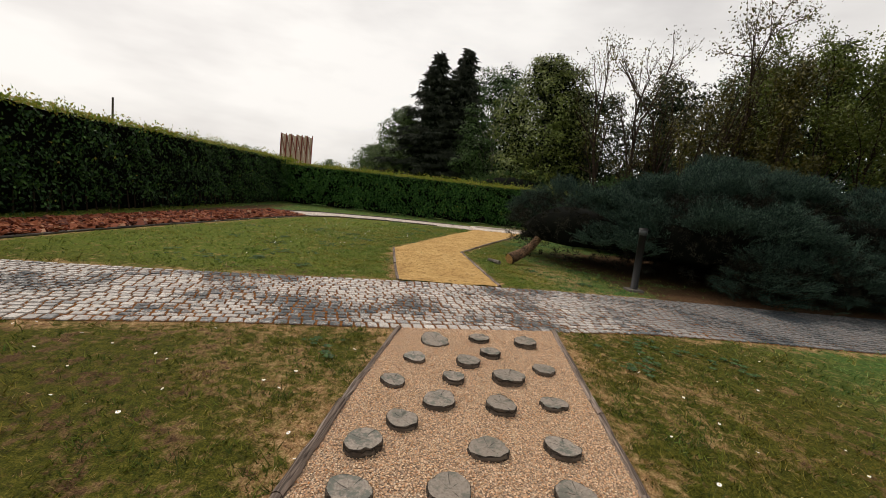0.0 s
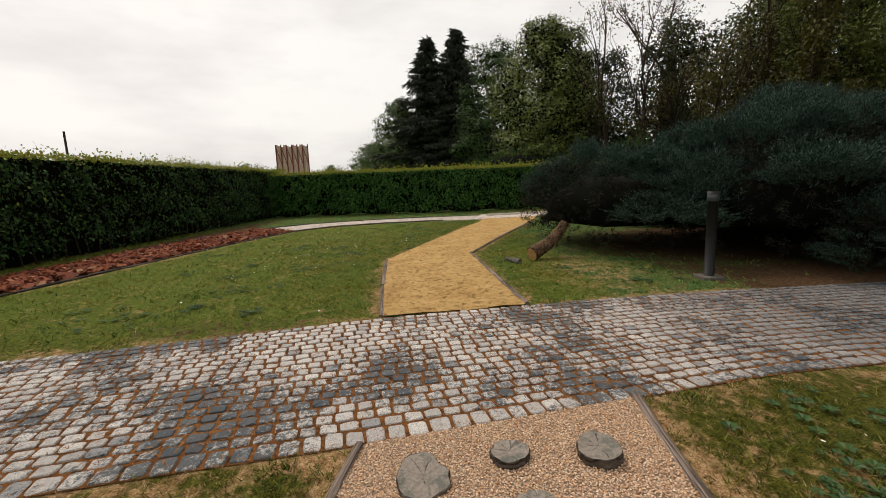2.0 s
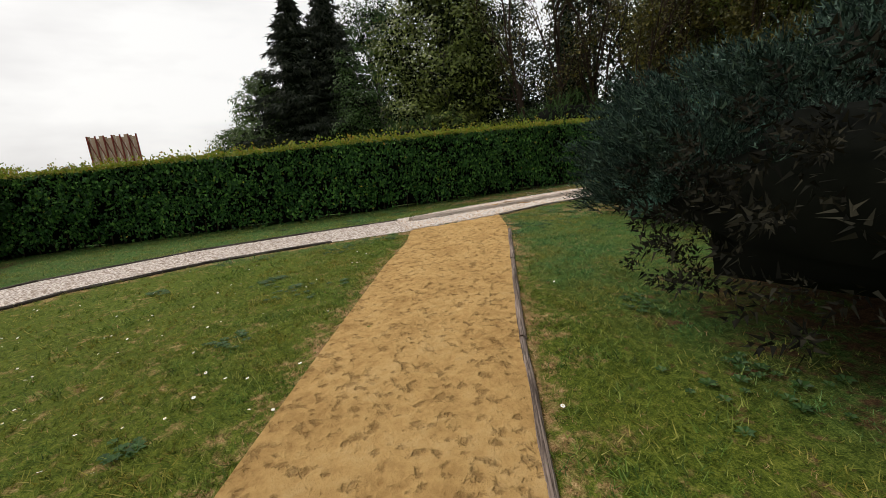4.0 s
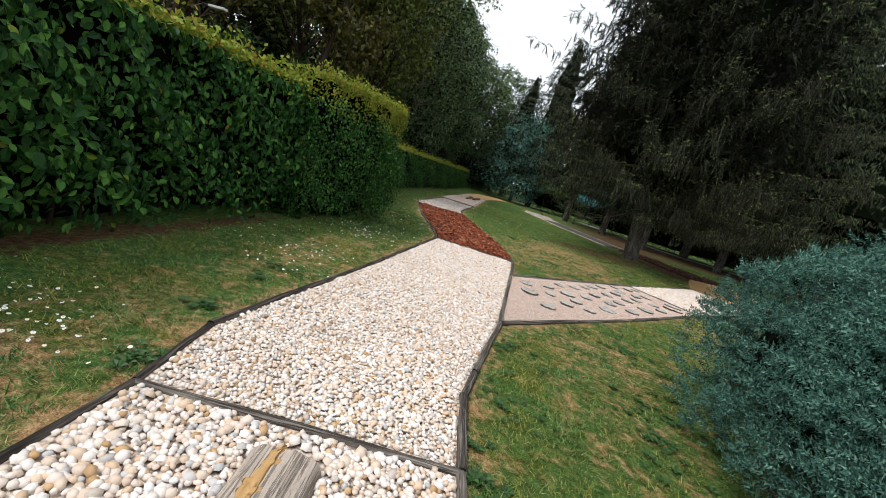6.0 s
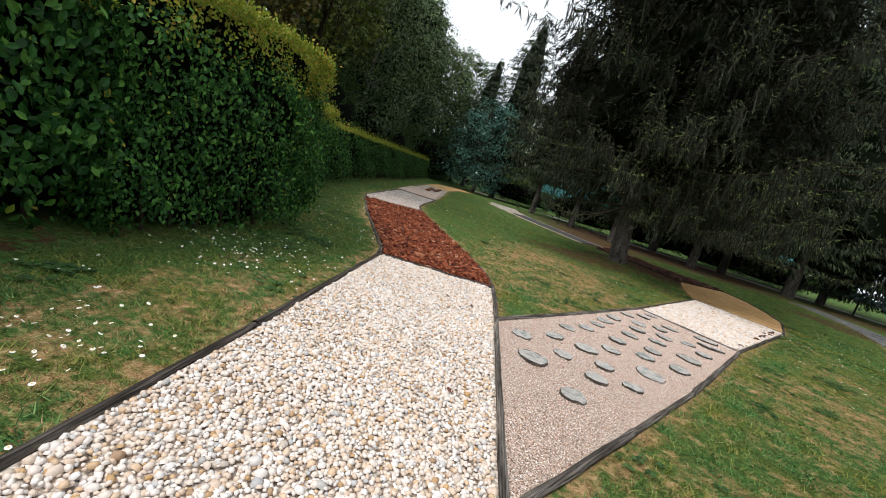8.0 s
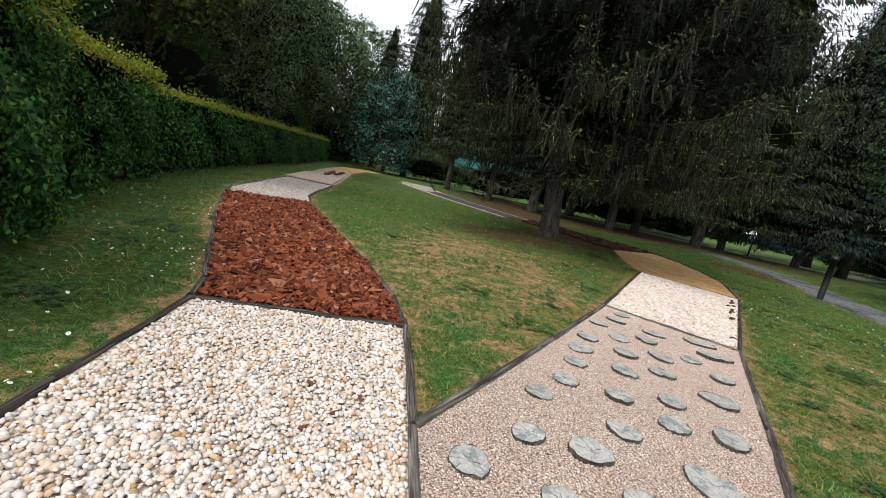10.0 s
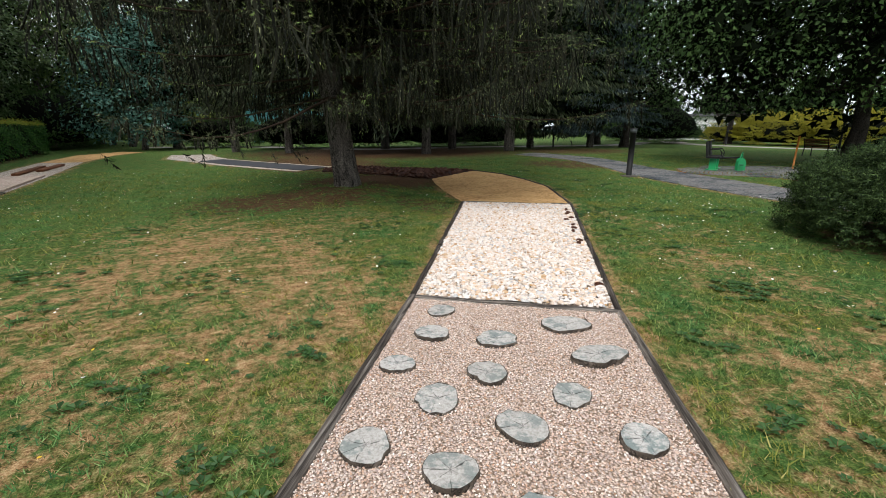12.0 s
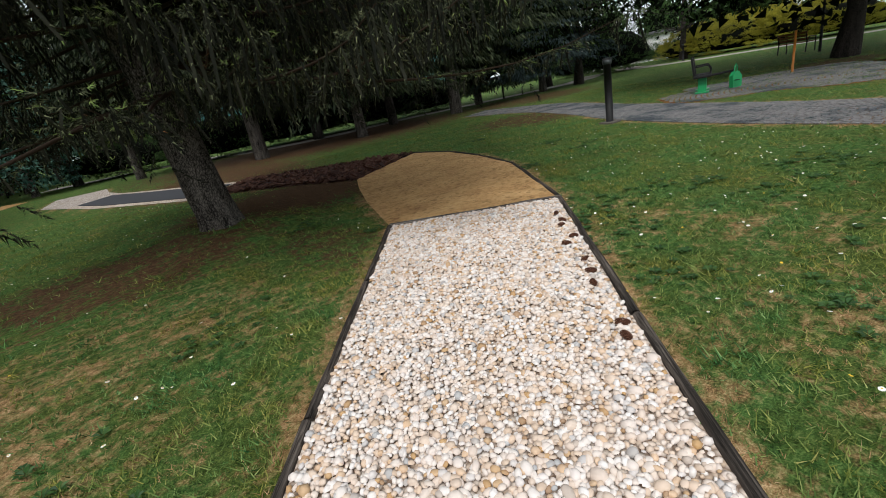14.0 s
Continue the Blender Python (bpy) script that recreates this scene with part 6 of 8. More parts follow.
# the end of the vista
broadleaf(-1.6, 39.0, 8.5, 3.6, "grey-leaved whitebeam at the end of the walk", 0.20, 291, JUNIPER_BL, low=0.10, leaves=12000, blobs=22)
broadleaf(-5.2, 52.0, 10.0, 4.2, "leafy tree at the end of the walk", 0.26, 292, BROAD_DK, low=0.08, leaves=9000, blobs=18)
broadleaf(2.4, 58.0, 14.0, 4.2, "bright green tree at the end of the vista", 0.28, 293, BROAD_YL, low=0.12, leaves=9000, blobs=18)
for k, (x, y, h, w) in enumerate(((-9.0, 62.0, 15, 5.5), (10.0, 66.0, 12, 5.5), (-16.0, 56.0, 18, 6.0), (20.0, 60.0, 13, 5.5))):
    broadleaf(x, y, h, w, "dark leafy tree beyond the park", 0.42, 295 + k, BROAD_DK, low=0.05, leaves=5000, blobs=18)
# undergrowth behind the low hedge
for k, (x, y, r, h) in enumerate(((-10.5, 8.0, 2.2, 3.4), (-10.0, 14.0, 2.4, 3.8), (-9.5, 19.5, 2.4, 4.2), (-9.5, 26.0, 2.6, 4.4), (-9.8, 33.0, 2.6, 4.4), (-7.0, 44.0, 2.8, 4.0), (-11.5, 2.5, 2.4, 3.6), (-18.0, -4.0, 3.0, 3.6))):
    juniper(x, y, [(0, 0, r, r * 1.4, h, 1.2)], 0.55, 26, BROAD_DK, "dark undergrowth shrub at the wood's edge", 310 + k, name="round_shrub")


def far_wood(line, tall, leaf, per_m, label, seed):
    """A distant belt of trees and shrubs that closes the view, too far to tell one from another."""
    gen = np.random.default_rng(seed)
    p = smoothed(line, 4.0)
    s = np.r_[0, np.cumsum(np.hypot(*np.diff(p, axis=0).T))]
    V, F, base = [], [], 0
    m = int(s[-1] / 3.2)
    c = np.c_[np.interp(gen.random(m) * s[-1], s, p[:, 0]), np.zeros(m), np.zeros(m)]
    u = np.linspace(0, s[-1], m)
    c[:, 0], c[:, 1] = np.interp(u, s, p[:, 0]), np.interp(u, s, p[:, 1])
    c[:, :2] += gen.normal(size=(m, 2)) * 1.5
    r = gen.uniform(2.2, 3.8, m)
    h = tall * gen.uniform(0.55, 1.1, m)
    n = int(per_m * s[-1])
    i = gen.integers(0, m, n)
    d = gen.normal(size=(n, 3))
    d /= np.linalg.norm(d, axis=1)[:, None]
    P = c[i] + d * np.c_[r[i], r[i], h[i] / 2] * gen.uniform(0.85, 1.1, (n, 1)) + np.c_[np.zeros((n, 2)), h[i] / 2]
    v, f = stamp(LEAF_V, LEAF_F, P, along(gen.normal(size=P.shape), d + gen.normal(size=d.shape) * 0.4), leaf * gen.uniform(0.6, 1.3, n))
    V.append(v), F.append(f)
    # Blobs under the leaves, coloured near-black for the shade inside the belt.
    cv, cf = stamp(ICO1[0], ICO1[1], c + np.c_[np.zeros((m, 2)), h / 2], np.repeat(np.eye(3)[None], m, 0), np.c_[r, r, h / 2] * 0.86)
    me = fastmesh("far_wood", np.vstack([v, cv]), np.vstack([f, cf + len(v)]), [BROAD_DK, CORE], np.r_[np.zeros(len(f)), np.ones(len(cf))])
    tagged(new("far_wood", me), label, "woods", kind="stuff")


far_wood([(-30, 70), (-5, 78), (20, 82), (45, 74), (66, 60), (80, 40), (86, 15), (84, -10)], 9.0, 1.3, 32, "dark belt of trees beyond the park", 361)
far_wood([(-76, -8), (-72, 4), (-60, 30), (-45, 55), (-28, 70)], 13.0, 1.6, 26, "dark woods on the rise beyond the hedge", 362)


# ---- things on the walks ----
def log_slice(x, y, wide, seed, proud, group, label, kidney=False, long=1.0, turn=0.0):
    """A round slice sawn from a log, bedded in gravel."""
    gen = np.random.default_rng(seed)
    n = 22
    a = np.linspace(0, 2 * math.pi, n, endpoint=False)
    r = wide / 2 * (1 + 0.07 * np.sin(2 * a + gen.random() * 6) + 0.045 * np.sin(3 * a + gen.random() * 6) + 0.025 * np.sin(7 * a + gen.random() * 6))
    if kidney:
        d = np.abs((a - gen.random() * 6 + math.pi) % (2 * math.pi) - math.pi)
        r = r * (1.06 - 0.24 * np.exp(-(d / 0.36) ** 2))
    split = gen.integers(0, n)
    r[split] *= 0.90
    bm = bmesh.new()
    rings = []
    for z, k in ((-0.03, 0.97), (proud - 0.012, 1.0), (proud - 0.003, 0.985), (proud, 0.95)):
        rings.append([bm.verts.new((q * k * math.cos(t) * long, q * k * math.sin(t) / long, z + (0.003 * gen.normal() if z > 0 else 0))) for q, t in zip(r, a)])
    for lo, hi in zip(rings, rings[1:]):
        for j in range(n):
            f = bm.faces.new((lo[j], lo[(j + 1) % n], hi[(j + 1) % n], hi[j]))
            f.material_index = 1
    inner = [bm.verts.new((q * 0.45 * math.cos(t) * long, q * 0.45 * math.sin(t) / long, proud - 0.001 + 0.002 * gen.normal())) for q, t in zip(r, a)]
    mid = bm.verts.new((0.01 * gen.normal(), 0.01 * gen.normal(), proud - 0.004))
    for j in range(n):
        bm.faces.new((rings[-1][j], rings[-1][(j + 1) % n], inner[(j + 1) % n], inner[j]))
        bm.faces.new((inner[j], inner[(j + 1) % n], mid))
    me = bm_mesh("log_slice", bm, ENDGRAIN_DK if "brown" in group else ENDGRAIN)
    me.materials.append(DISC_SIDE)
    ob = tagged(new("log_slice", me), label, "log slice", group)
    ob.location = (x, y, 0.010)
    ob.rotation_euler = (radians(gen.normal() * 1.6), radians(gen.normal() * 1.6), radians(turn))
    return ob


SLICES_A = [(15.79, -10.52, 0.26), (15.65, -10.10, 0.19), (15.65, -9.66, 0.23), (16.25, -10.68, 0.19), (16.24, -10.25, 0.21), (16.02, -10.04, 0.17),
            (16.71, -10.81, 0.18), (16.58, -10.38, 0.17), (16.50, -9.96, 0.23), (16.25, -9.63, 0.20), (16.95, -10.49, 0.22), (16.95, -10.09, 0.20),
            (16.84, -9.71, 0.18), (17.23, -10.71, 0.19), (17.49, -10.89, 0.20), (17.43, -10.23, 0.21), (17.37, -9.81, 0.20), (17.87, -10.89, 0.20),
            (17.78, -10.45, 0.22), (17.76, -9.86, 0.20)]
SLICES_B = [(3.41, 6.11, 0.21), (2.83, 5.55, 0.20), (3.18, 5.80, 0.22), (3.52, 5.54, 0.26), (4.06, 5.48, 0.29), (3.23, 5.22, 0.22), (2.88, 5.15, 0.24),
            (2.45, 4.99, 0.23), (3.93, 5.07, 0.29), (3.50, 4.85, 0.21), (3.12, 4.77, 0.24), (2.70, 4.69, 0.22), (2.22, 4.63, 0.23), (2.87, 4.36, 0.22),
            (3.53, 4.45, 0.21), (2.03, 4.29, 0.20), (2.46, 4.26, 0.22), (3.12, 3.97, 0.26), (1.80, 3.92, 0.21), (2.61, 3.83, 0.22), (2.16, 3.77, 0.21),
            (1.51, 3.65, 0.20), (2.40, 3.48, 0.22), (2.75, 3.39, 0.24), (0.90, 2.84, 0.22), (1.28, 3.14, 0.20), (1.61, 3.05, 0.24), (1.30, 2.65, 0.20),
            (1.72, 2.69, 0.21), (0.96, 2.28, 0.28), (2.25, 2.91, 0.28), (1.95, 3.31, 0.21), (1.54, 2.29, 0.21), (1.91, 2.40, 0.21), (1.24, 1.78, 0.23)]
for k, (x, y, w) in enumerate(SLICES_A):
    notch = k in (0, 8, 12)
    log_slice(x, y, w, 400 + k, 0.034 + 0.010 * (k % 3), "log slices in brown gravel", "notched grey weathered log slice bedded in gravel" if notch else "grey weathered log slice with dark bark rim", notch)
for k, (x, y, w) in enumerate(SLICES_B):
    notch = k in (4, 8, 17, 30)
    log_slice(x, y, w, 440 + k, 0.018 + 0.006 * (k % 3), "log slices in pink gravel", "irregular grey cracked log slice in pink gravel" if notch else "grey cracked log slice bedded in pink gravel", notch, 1.24 if k in (4, 8) else 1.0, -38 + 10 * (k % 3))


def long_log():
    """The long flat-topped log along the pebble bed, its near half split and torn."""
    a, b = Vector((0.87, -8.7, 0)), Vector((-0.05, -2.70, 0))
    L = (b - a).length
    th = thing("long_log", "long weathered grey log, split, lying in pebbles", "log", a)
    th.rotation_euler = (0, 0, math.atan2((b - a).y, (b - a).x) - math.pi / 2)
    gen = np.random.default_rng(5)
    prof = [(-0.155, -0.03), (-0.165, 0.03), (-0.150, 0.072), (-0.115, 0.094), (-0.07, 0.101), (-0.045, 0.088), (-0.03, 0.102), (0.02, 0.108), (0.055, 0.103), (0.07, 0.090), (0.085, 0.099), (0.125, 0.088), (0.150, 0.055), (0.160, 0.01), (0.155, -0.03)]
    n = 90
    bm = bmesh.new()
    rings = []
    for i in range(n + 1):
        t = i / n
        ring = []
        for j, (x, z) in enumerate(prof):
            g = 0.012 * noise.noise((x * 14, t * 7, 3)) + 0.006 * noise.noise((x * 40, t * 26, 9))
            s = 1 + 0.05 * math.sin(t * 9) + 0.03 * math.sin(t * 31)
            dip = -0.030 if (0.30 < t < 0.44 and -0.12 < x < 0.06 + 0.03 * math.sin(t * 60)) else 0.0
            ring.append(bm.verts.new((x * s + 0.018 * math.sin(t * 5.0), t * L, max(-0.03, z + g + dip))))
        rings.append(ring)
    for p, q in zip(rings, rings[1:]):
        for j in range(len(prof) - 1):
            bm.faces.new((p[j], q[j], q[j + 1], p[j + 1]))
    bm.faces.new(rings[0])
    bm.faces.new(rings[-1][::-1])
    bmesh.ops.recalc_face_normals(bm, faces=bm.faces)
    part("log_body", bm, LOG, th, smooth=False)
    for k, (y0, y1, x0, w, z) in enumerate(((1.95, 2.65, -0.04, 0.15, 0.086), (5.72, 6.085, -0.045, 0.12, 0.103), (2.30, 2.75, 0.075, 0.05, 0.094))):
        bm = bmesh.new()
        m = 14
        top, bot = [], []
        for i in range(m + 1):
            t = i / m
            yy = y0 + (y1 - y0) * t
            ww = w * (0.45 + 0.55 * math.sin(math.pi * (0.15 + 0.8 * t))) * (1 + 0.25 * gen.normal() * 0.5)
            top.append([bm.verts.new((x0 + ww * s, yy + 0.02 * gen.normal() * (i in (0, m)), z + 0.012 * noise.noise((s * 3, t * 9, k)) - 0.02 * abs(s) ** 3)) for s in (-0.5, -0.25, 0, 0.25, 0.5)])
            bot.append([bm.verts.new((x0 + ww * s, yy, z - 0.05)) for s in (-0.5, 0.5)])
        for p, q, u, v in zip(top, top[1:], bot, bot[1:]):
            for j in range(4):
                bm.faces.new((p[j], p[j + 1], q[j + 1], q[j]))
            bm.faces.new((p[0], q[0], v[0], u[0]))
            bm.faces.new((q[4], p[4], u[1], v[1]))
        part("torn_wood", bm, SPLIT, th, "bare orange torn wood")
    return th


long_log()


def splinter(x, y, length, wide, turn, tilt=0.0):
    bm = bmesh.new()
    box(bm, (wide, length, 0.014), (0, 0, 0), bevel=0.003)
    for v in bm.verts:
        v.co.x *= 1.0 - 0.5 * max(0, v.co.y / length)
        v.co.z += 0.006 * noise.noise((v.co.y * 9, 0, x))
    ob = tagged(new("wood_splinter", bm_mesh("wood_splinter", bm, SPLIT)), "loose pale wood splinter lying on pebbles", "splinter")
    ob.location = (x, y, 0.062)
    ob.rotation_euler = (radians(tilt), 0, radians(turn))
    return ob


splinter(0.72, -5.98, 0.42, 0.045, -52, 3)
splinter(0.10, -6.05, 0.30, 0.03, -30, 4)


# planks laid across the far bed
def cross_planks():
    th = thing("plank_walk", "weathered boards laid side by side across gravel", "plank walk", (-2.78, 16.15, 0))
    for k in range(10):
        bm = bmesh.new()
        t = (k + 0.5) / 10
        box(bm, (1.54, 0.335, 0.045), (-0.22 * t, 0.395 * k + 0.22, 0.040), Euler((0, 0, radians(-3 + 2 * math.sin(k * 5)))).to_matrix(), 0.006)
        part("plank", bm, PLANKWOOD, th)
    return th


cross_planks()
for x, y, long, turn in ((-3.15, 22.4, 3.4, 3.5), (-2.85, 23.4, 2.8, 1.0)):
    bm = bmesh.new()
    box(bm, (0.19, long, 0.07), bevel=0.012)
    tagged(new("loose_board", bm_mesh("loose_board", bm, BENCHWOOD, False)), "long brown board lying on white pebbles", "board").matrix_world = pose(x, y, 0.052, 0, 0, turn)
bm = bmesh.new()
mat_pts = band([(x + 0.28, y + 0.16) for x, y in RUB_N], [(x - 0.28, y - 0.16) for x, y in RUB_F])
lo = [bm.verts.new((x, y, 0.014)) for x, y in mat_pts]
hi = [bm.verts.new((x, y, 0.030)) for x, y in mat_pts]
bm.faces.new(hi)
for j in range(len(lo)):
    bm.faces.new((lo[j], lo[(j + 1) % len(lo)], hi[(j + 1) % len(lo)], hi[j]))
bmesh.ops.recalc_face_normals(bm, faces=bm.faces)
tagged(new("rubber_mat", bm_mesh("rubber_mat", bm, RUBBER)), "long dark rubber mat laid on white gravel", "mat")


def bollard(x, y, tall, label, stout=1.0):
    th = thing("bollard_lamp", label, "bollard lamp", (x, y, 0), "bollard lamps along the sett walk")
    th.scale = (stout, stout, 1)
    bm = bmesh.new()
    box(bm, (0.27, 0.27, 0.06), (0, 0, 0.01), bevel=0.012)
    part("footing", bm, CONCRETE, th, "square concrete footing")
    bm = bmesh.new()
    tube(bm, [(0, 0, 0.04), (0, 0, tall - 0.13)], [0.062, 0.062], 18)
    part("post", bm, STEEL, th, "dark painted steel tube", smooth=True)
    bm = bmesh.new()
    tube(bm, [(0, 0, tall - 0.13), (0, 0, tall - 0.118), (0, 0, tall - 0.05), (0, 0, tall - 0.04)], [0.058, 0.072, 0.072, 0.06], 18)
    part("lamp_head", bm, LAMP_CAP, th, "grey-green lens ring", smooth=True)
    bm = bmesh.new()
    tube(bm, [(0, 0, tall - 0.04), (0, 0, tall - 0.01), (0, 0, tall)], [0.076, 0.074, 0.05], 18)
    part("cap", bm, STEEL, th, smooth=True)
    return th


bollard(12.06, -6.93, 1.14, "dark steel bollard lamp beside the juniper")
bollard(12.85, 12.15, 1.38, "dark steel bollard lamp on a lawn edge", 1.3)
bollard(26.2, 30.2, 1.25, "dark steel bollard lamp under the trees")
bollard(42.0, 25.9, 1.3, "dark steel bollard lamp before the golden juniper")


# outdoor gym in green and black, on a paved round
def leg_press(x, y, turn):
    th = thing("exercise_seat", "green and black outdoor exercise seat on setts", "exercise machine", (x, y, 0.02), rz=turn)
    for dx in (-0.42, 0.42):
        bm = bmesh.new()
        box(bm, (0.12, 0.20, 0.38), (dx, 0, 0.19), bevel=0.015)
        part("upright", bm, GREEN_PAINT, th, "green upright")
        bm = bmesh.new()
        box(bm, (0.34, 0.34, 0.03), (dx, 0, 0.015), bevel=0.006)
        part("base_plate", bm, GREEN_PAINT, th)
        bm = bmesh.new()
        box(bm, (0.40, 0.42, 0.06), (dx, 0, 0.42), bevel=0.018)
        part("seat", bm, STEEL, th, "black moulded seat")
        bm = bmesh.new()
        box(bm, (0.40, 0.05, 0.48), (dx, 0.22, 0.70), Euler((radians(-8), 0, 0)).to_matrix(), 0.02)
        part("backrest", bm, STEEL, th, "black moulded backrest")
        bm = bmesh.new()
        tube(bm, [(dx + 0.23, 0.20, 0.44), (dx + 0.23, 0.20, 0.66), (dx + 0.23, -0.12, 0.68), (dx + 0.23, -0.20, 0.56), (dx + 0.23, -0.18, 0.42)], [0.02] * 5, 8)
        part("armrest", bm, STEEL, th, smooth=True)
    bm = bmesh.new()
    tube(bm, [(0.42, -0.1, 0.36), (0.42, -0.75, 0.40)], [0.03, 0.03], 8)
    part("push_bar", bm, STEEL, th, smooth=True)
    return th


def pedal_stand(x, y, turn):
    th = thing("pedal_stand", "small green pedal machine with two handles", "exercise machine", (x, y, 0.02), rz=turn)
    bm = bmesh.new()
    prof = [(-0.16, 0.0), (-0.17, 0.34), (-0.06, 0.50), (0.09, 0.52), (0.17, 0.40), (0.16, 0.0)]
    f = bm.faces.new([bm.verts.new((px, -0.07, pz)) for px, pz in prof])
    g = bmesh.ops.extrude_face_region(bm, geom=[f])
    bmesh.ops.translate(bm, vec=(0, 0.14, 0), verts=[v for v in g["geom"] if isinstance(v, bmesh.types.BMVert)])
    bmesh.ops.recalc_face_normals(bm, faces=bm.faces)
    part("housing", bm, GREEN_PAINT, th, "green steel housing")
    for s in (-1, 1):
        bm = bmesh.new()
        tube(bm, [(0.02, 0.05 * s, 0.48), (0.08 * s, 0.12 * s, 0.66), (0.15 * s, 0.14 * s, 0.74)], [0.02, 0.018, 0.018], 8)
        part("handle", bm, GREEN_PAINT, th, smooth=True)
        bm = bmesh.new()
        box(bm, (0.12, 0.09, 0.03), (0.10 * s, 0.15 * s, 0.24), bevel=0.006)
        part("pedal", bm, STEEL, th)
    return th


leg_press(17.35, 12.35, 25)
pedal_stand(17.6, 11.62, 160).scale = (0.85, 0.85, 0.78)
bm = bmesh.new()
tube(bm, [(0, 0, -0.02), (0.03, 0, 1.12)], [0.032, 0.032], 8)
tagged(new("marker_post", bm_mesh("marker_post", bm, ORANGE, True)), "thin orange marker post leaning beside setts", "post").location = (20.1, 11.2, 0)


def bench(x, y, turn):
    th = thing("park_bench", "park bench with dark frame and red-brown slats", "bench", (x, y, 0), rz=turn)
    for s in (-0.7, 0.7):
        bm = bmesh.new()
        tube(bm, [(s, -0.22, 0), (s, -0.22, 0.62), (s, 0.10, 0.64), (s, 0.20, 0.42), (s, 0.24, 0)], [0.025] * 5, 8)
        tube(bm, [(s, 0.18, 0.40), (s, 0.30, 0.88)], [0.025, 0.02], 8)
        part("leg_frame", bm, STEEL, th, "dark steel side frame", smooth=True)
    for k in range(4):
        bm = bmesh.new()
        box(bm, (1.5, 0.09, 0.03), (0, -0.18 + 0.11 * k, 0.43), bevel=0.006)
        part("seat_slat", bm, BENCHWOOD, th)
    for k in range(3):
        bm = bmesh.new()
        box(bm, (1.5, 0.03, 0.10), (0, 0.21 + 0.03 * k, 0.56 + 0.13 * k), bevel=0.006)
        part("back_slat", bm, BENCHWOOD, th)
    return th


bench(29.8, 14.35, 64)


def lamp_post(x, y, tall, arm, label, r=0.05, mat=None):
    th = thing("street_lamp", label, "street lamp", (x, y, 0))
    bm = bmesh.new()
    tube(bm, [(0, 0, 0), (0, 0, tall)], [r, r * 0.7], 10)
    part("pole", bm, mat or LAMP_CAP, th, smooth=True)
    if arm:
        bm = bmesh.new()
        tube(bm, [(0, 0, tall), (arm * 0.5, 0, tall + 0.1), (arm, 0, tall + 0.08)], [r * 0.6] * 3, 8)
        part("arm", bm, mat or LAMP_CAP, th, smooth=True)
        bm = bmesh.new()
        box(bm, (0.5, 0.16, 0.07), (arm + 0.2, 0, tall + 0.08), bevel=0.02)
        part("lamp_head", bm, WHITE_WALL, th, "flat pale lamp head")
    return th


lamp_post(28.3, 13.03, 3.4, 0, "plain dark steel post by the bench", 0.055, STEEL)


def cut_log():
    """The sawn trunk that leans out from under the juniper."""
    th = thing("cut_trunk", "sawn juniper trunk leaning on the grass", "log", (10.3, -8.8, 0))
    bm = bmesh.new()
    tube(bm, [(0.06, -0.10, 0.11), (-0.12, 0.22, 0.26), (-0.22, 0.42, 0.42), (-0.25, 0.55, 0.60)], [0.125, 0.105, 0.09, 0.08], 12)
    part("bark", bm, BARK_BR, th, "peeling brown bark", smooth=True)
    bm = bmesh.new()
    tube(bm, [(0.072, -0.116, 0.105), (0.06, -0.10, 0.11)], [0.105, 0.110], 12)
    part("sawn_face", bm, SAWN, th, "pale sawn end")
    bm = bmesh.new()
    tube(bm, [(0.30, -0.35, 0.03), (0.05, -0.55, 0.05)], [0.05, 0.035], 8)
    part("cut_branch", bm, BARK_LT, th, smooth=True)
    return th


cut_log()
bm = bmesh.new()
tube(bm, [(10.3, -5.6, 0.62), (11.2, -5.1, 0.66), (11.7, -4.5, 0.60), (11.9, -4.0, 0.5)], [0.04, 0.035, 0.03, 0.02], 7)
tagged(new("fallen_branch", bm_mesh("fallen_branch", bm, BARK_LT, True)), "bare pale juniper branch between two shrubs", "branch")


# a few fallen leaves on the pebbles
for k, (x, y, a) in enumerate(((-0.05, 3.15, 10), (0.05, 3.3, 70), (0.22, 3.05, 130), (-0.12, 3.4, 200), (0.34, 3.22, 20), (0.1, 2.9, 310), (-0.7, 2.2, 90), (0.3, 1.2, 45), (0.9, -4.3, 15), (2.9, -3.6, 60), (1.05, 5.2, 120), (1.35, 3.0, 200))):
    bm = bmesh.new()
    ring = [bm.verts.new((0.026 * math.sin(t) * (1 - 0.3 * math.cos(t)), 0.045 * math.cos(t), 0.012 * math.cos(t) ** 2 + 0.006 * math.sin(3 * t))) for t in (2 * math.pi * q / 9 for q in range(9))]
    low_ring = [bm.verts.new(v.co - Vector((0, 0, 0.002))) for v in ring]
    bm.faces.new(ring[::-1])
    bm.faces.new(low_ring)
    for q in range(9):
        bm.faces.new((ring[q], ring[(q + 1) % 9], low_ring[(q + 1) % 9], low_ring[q]))
    ob = tagged(new("fallen_leaf", bm_mesh("fallen_leaf", bm, CONE if k % 3 else BOARD)), "small dry curled brown leaf on the ground", "leaf", "fallen leaves on the walk")
    ob.location = (x, y, 0.030 if x < 0.6 and y > -2 else 0.010)
    ob.scale = (0.62, 0.62, 0.62)
    ob.rotation_euler = (radians(6), radians(-8), radians(a))

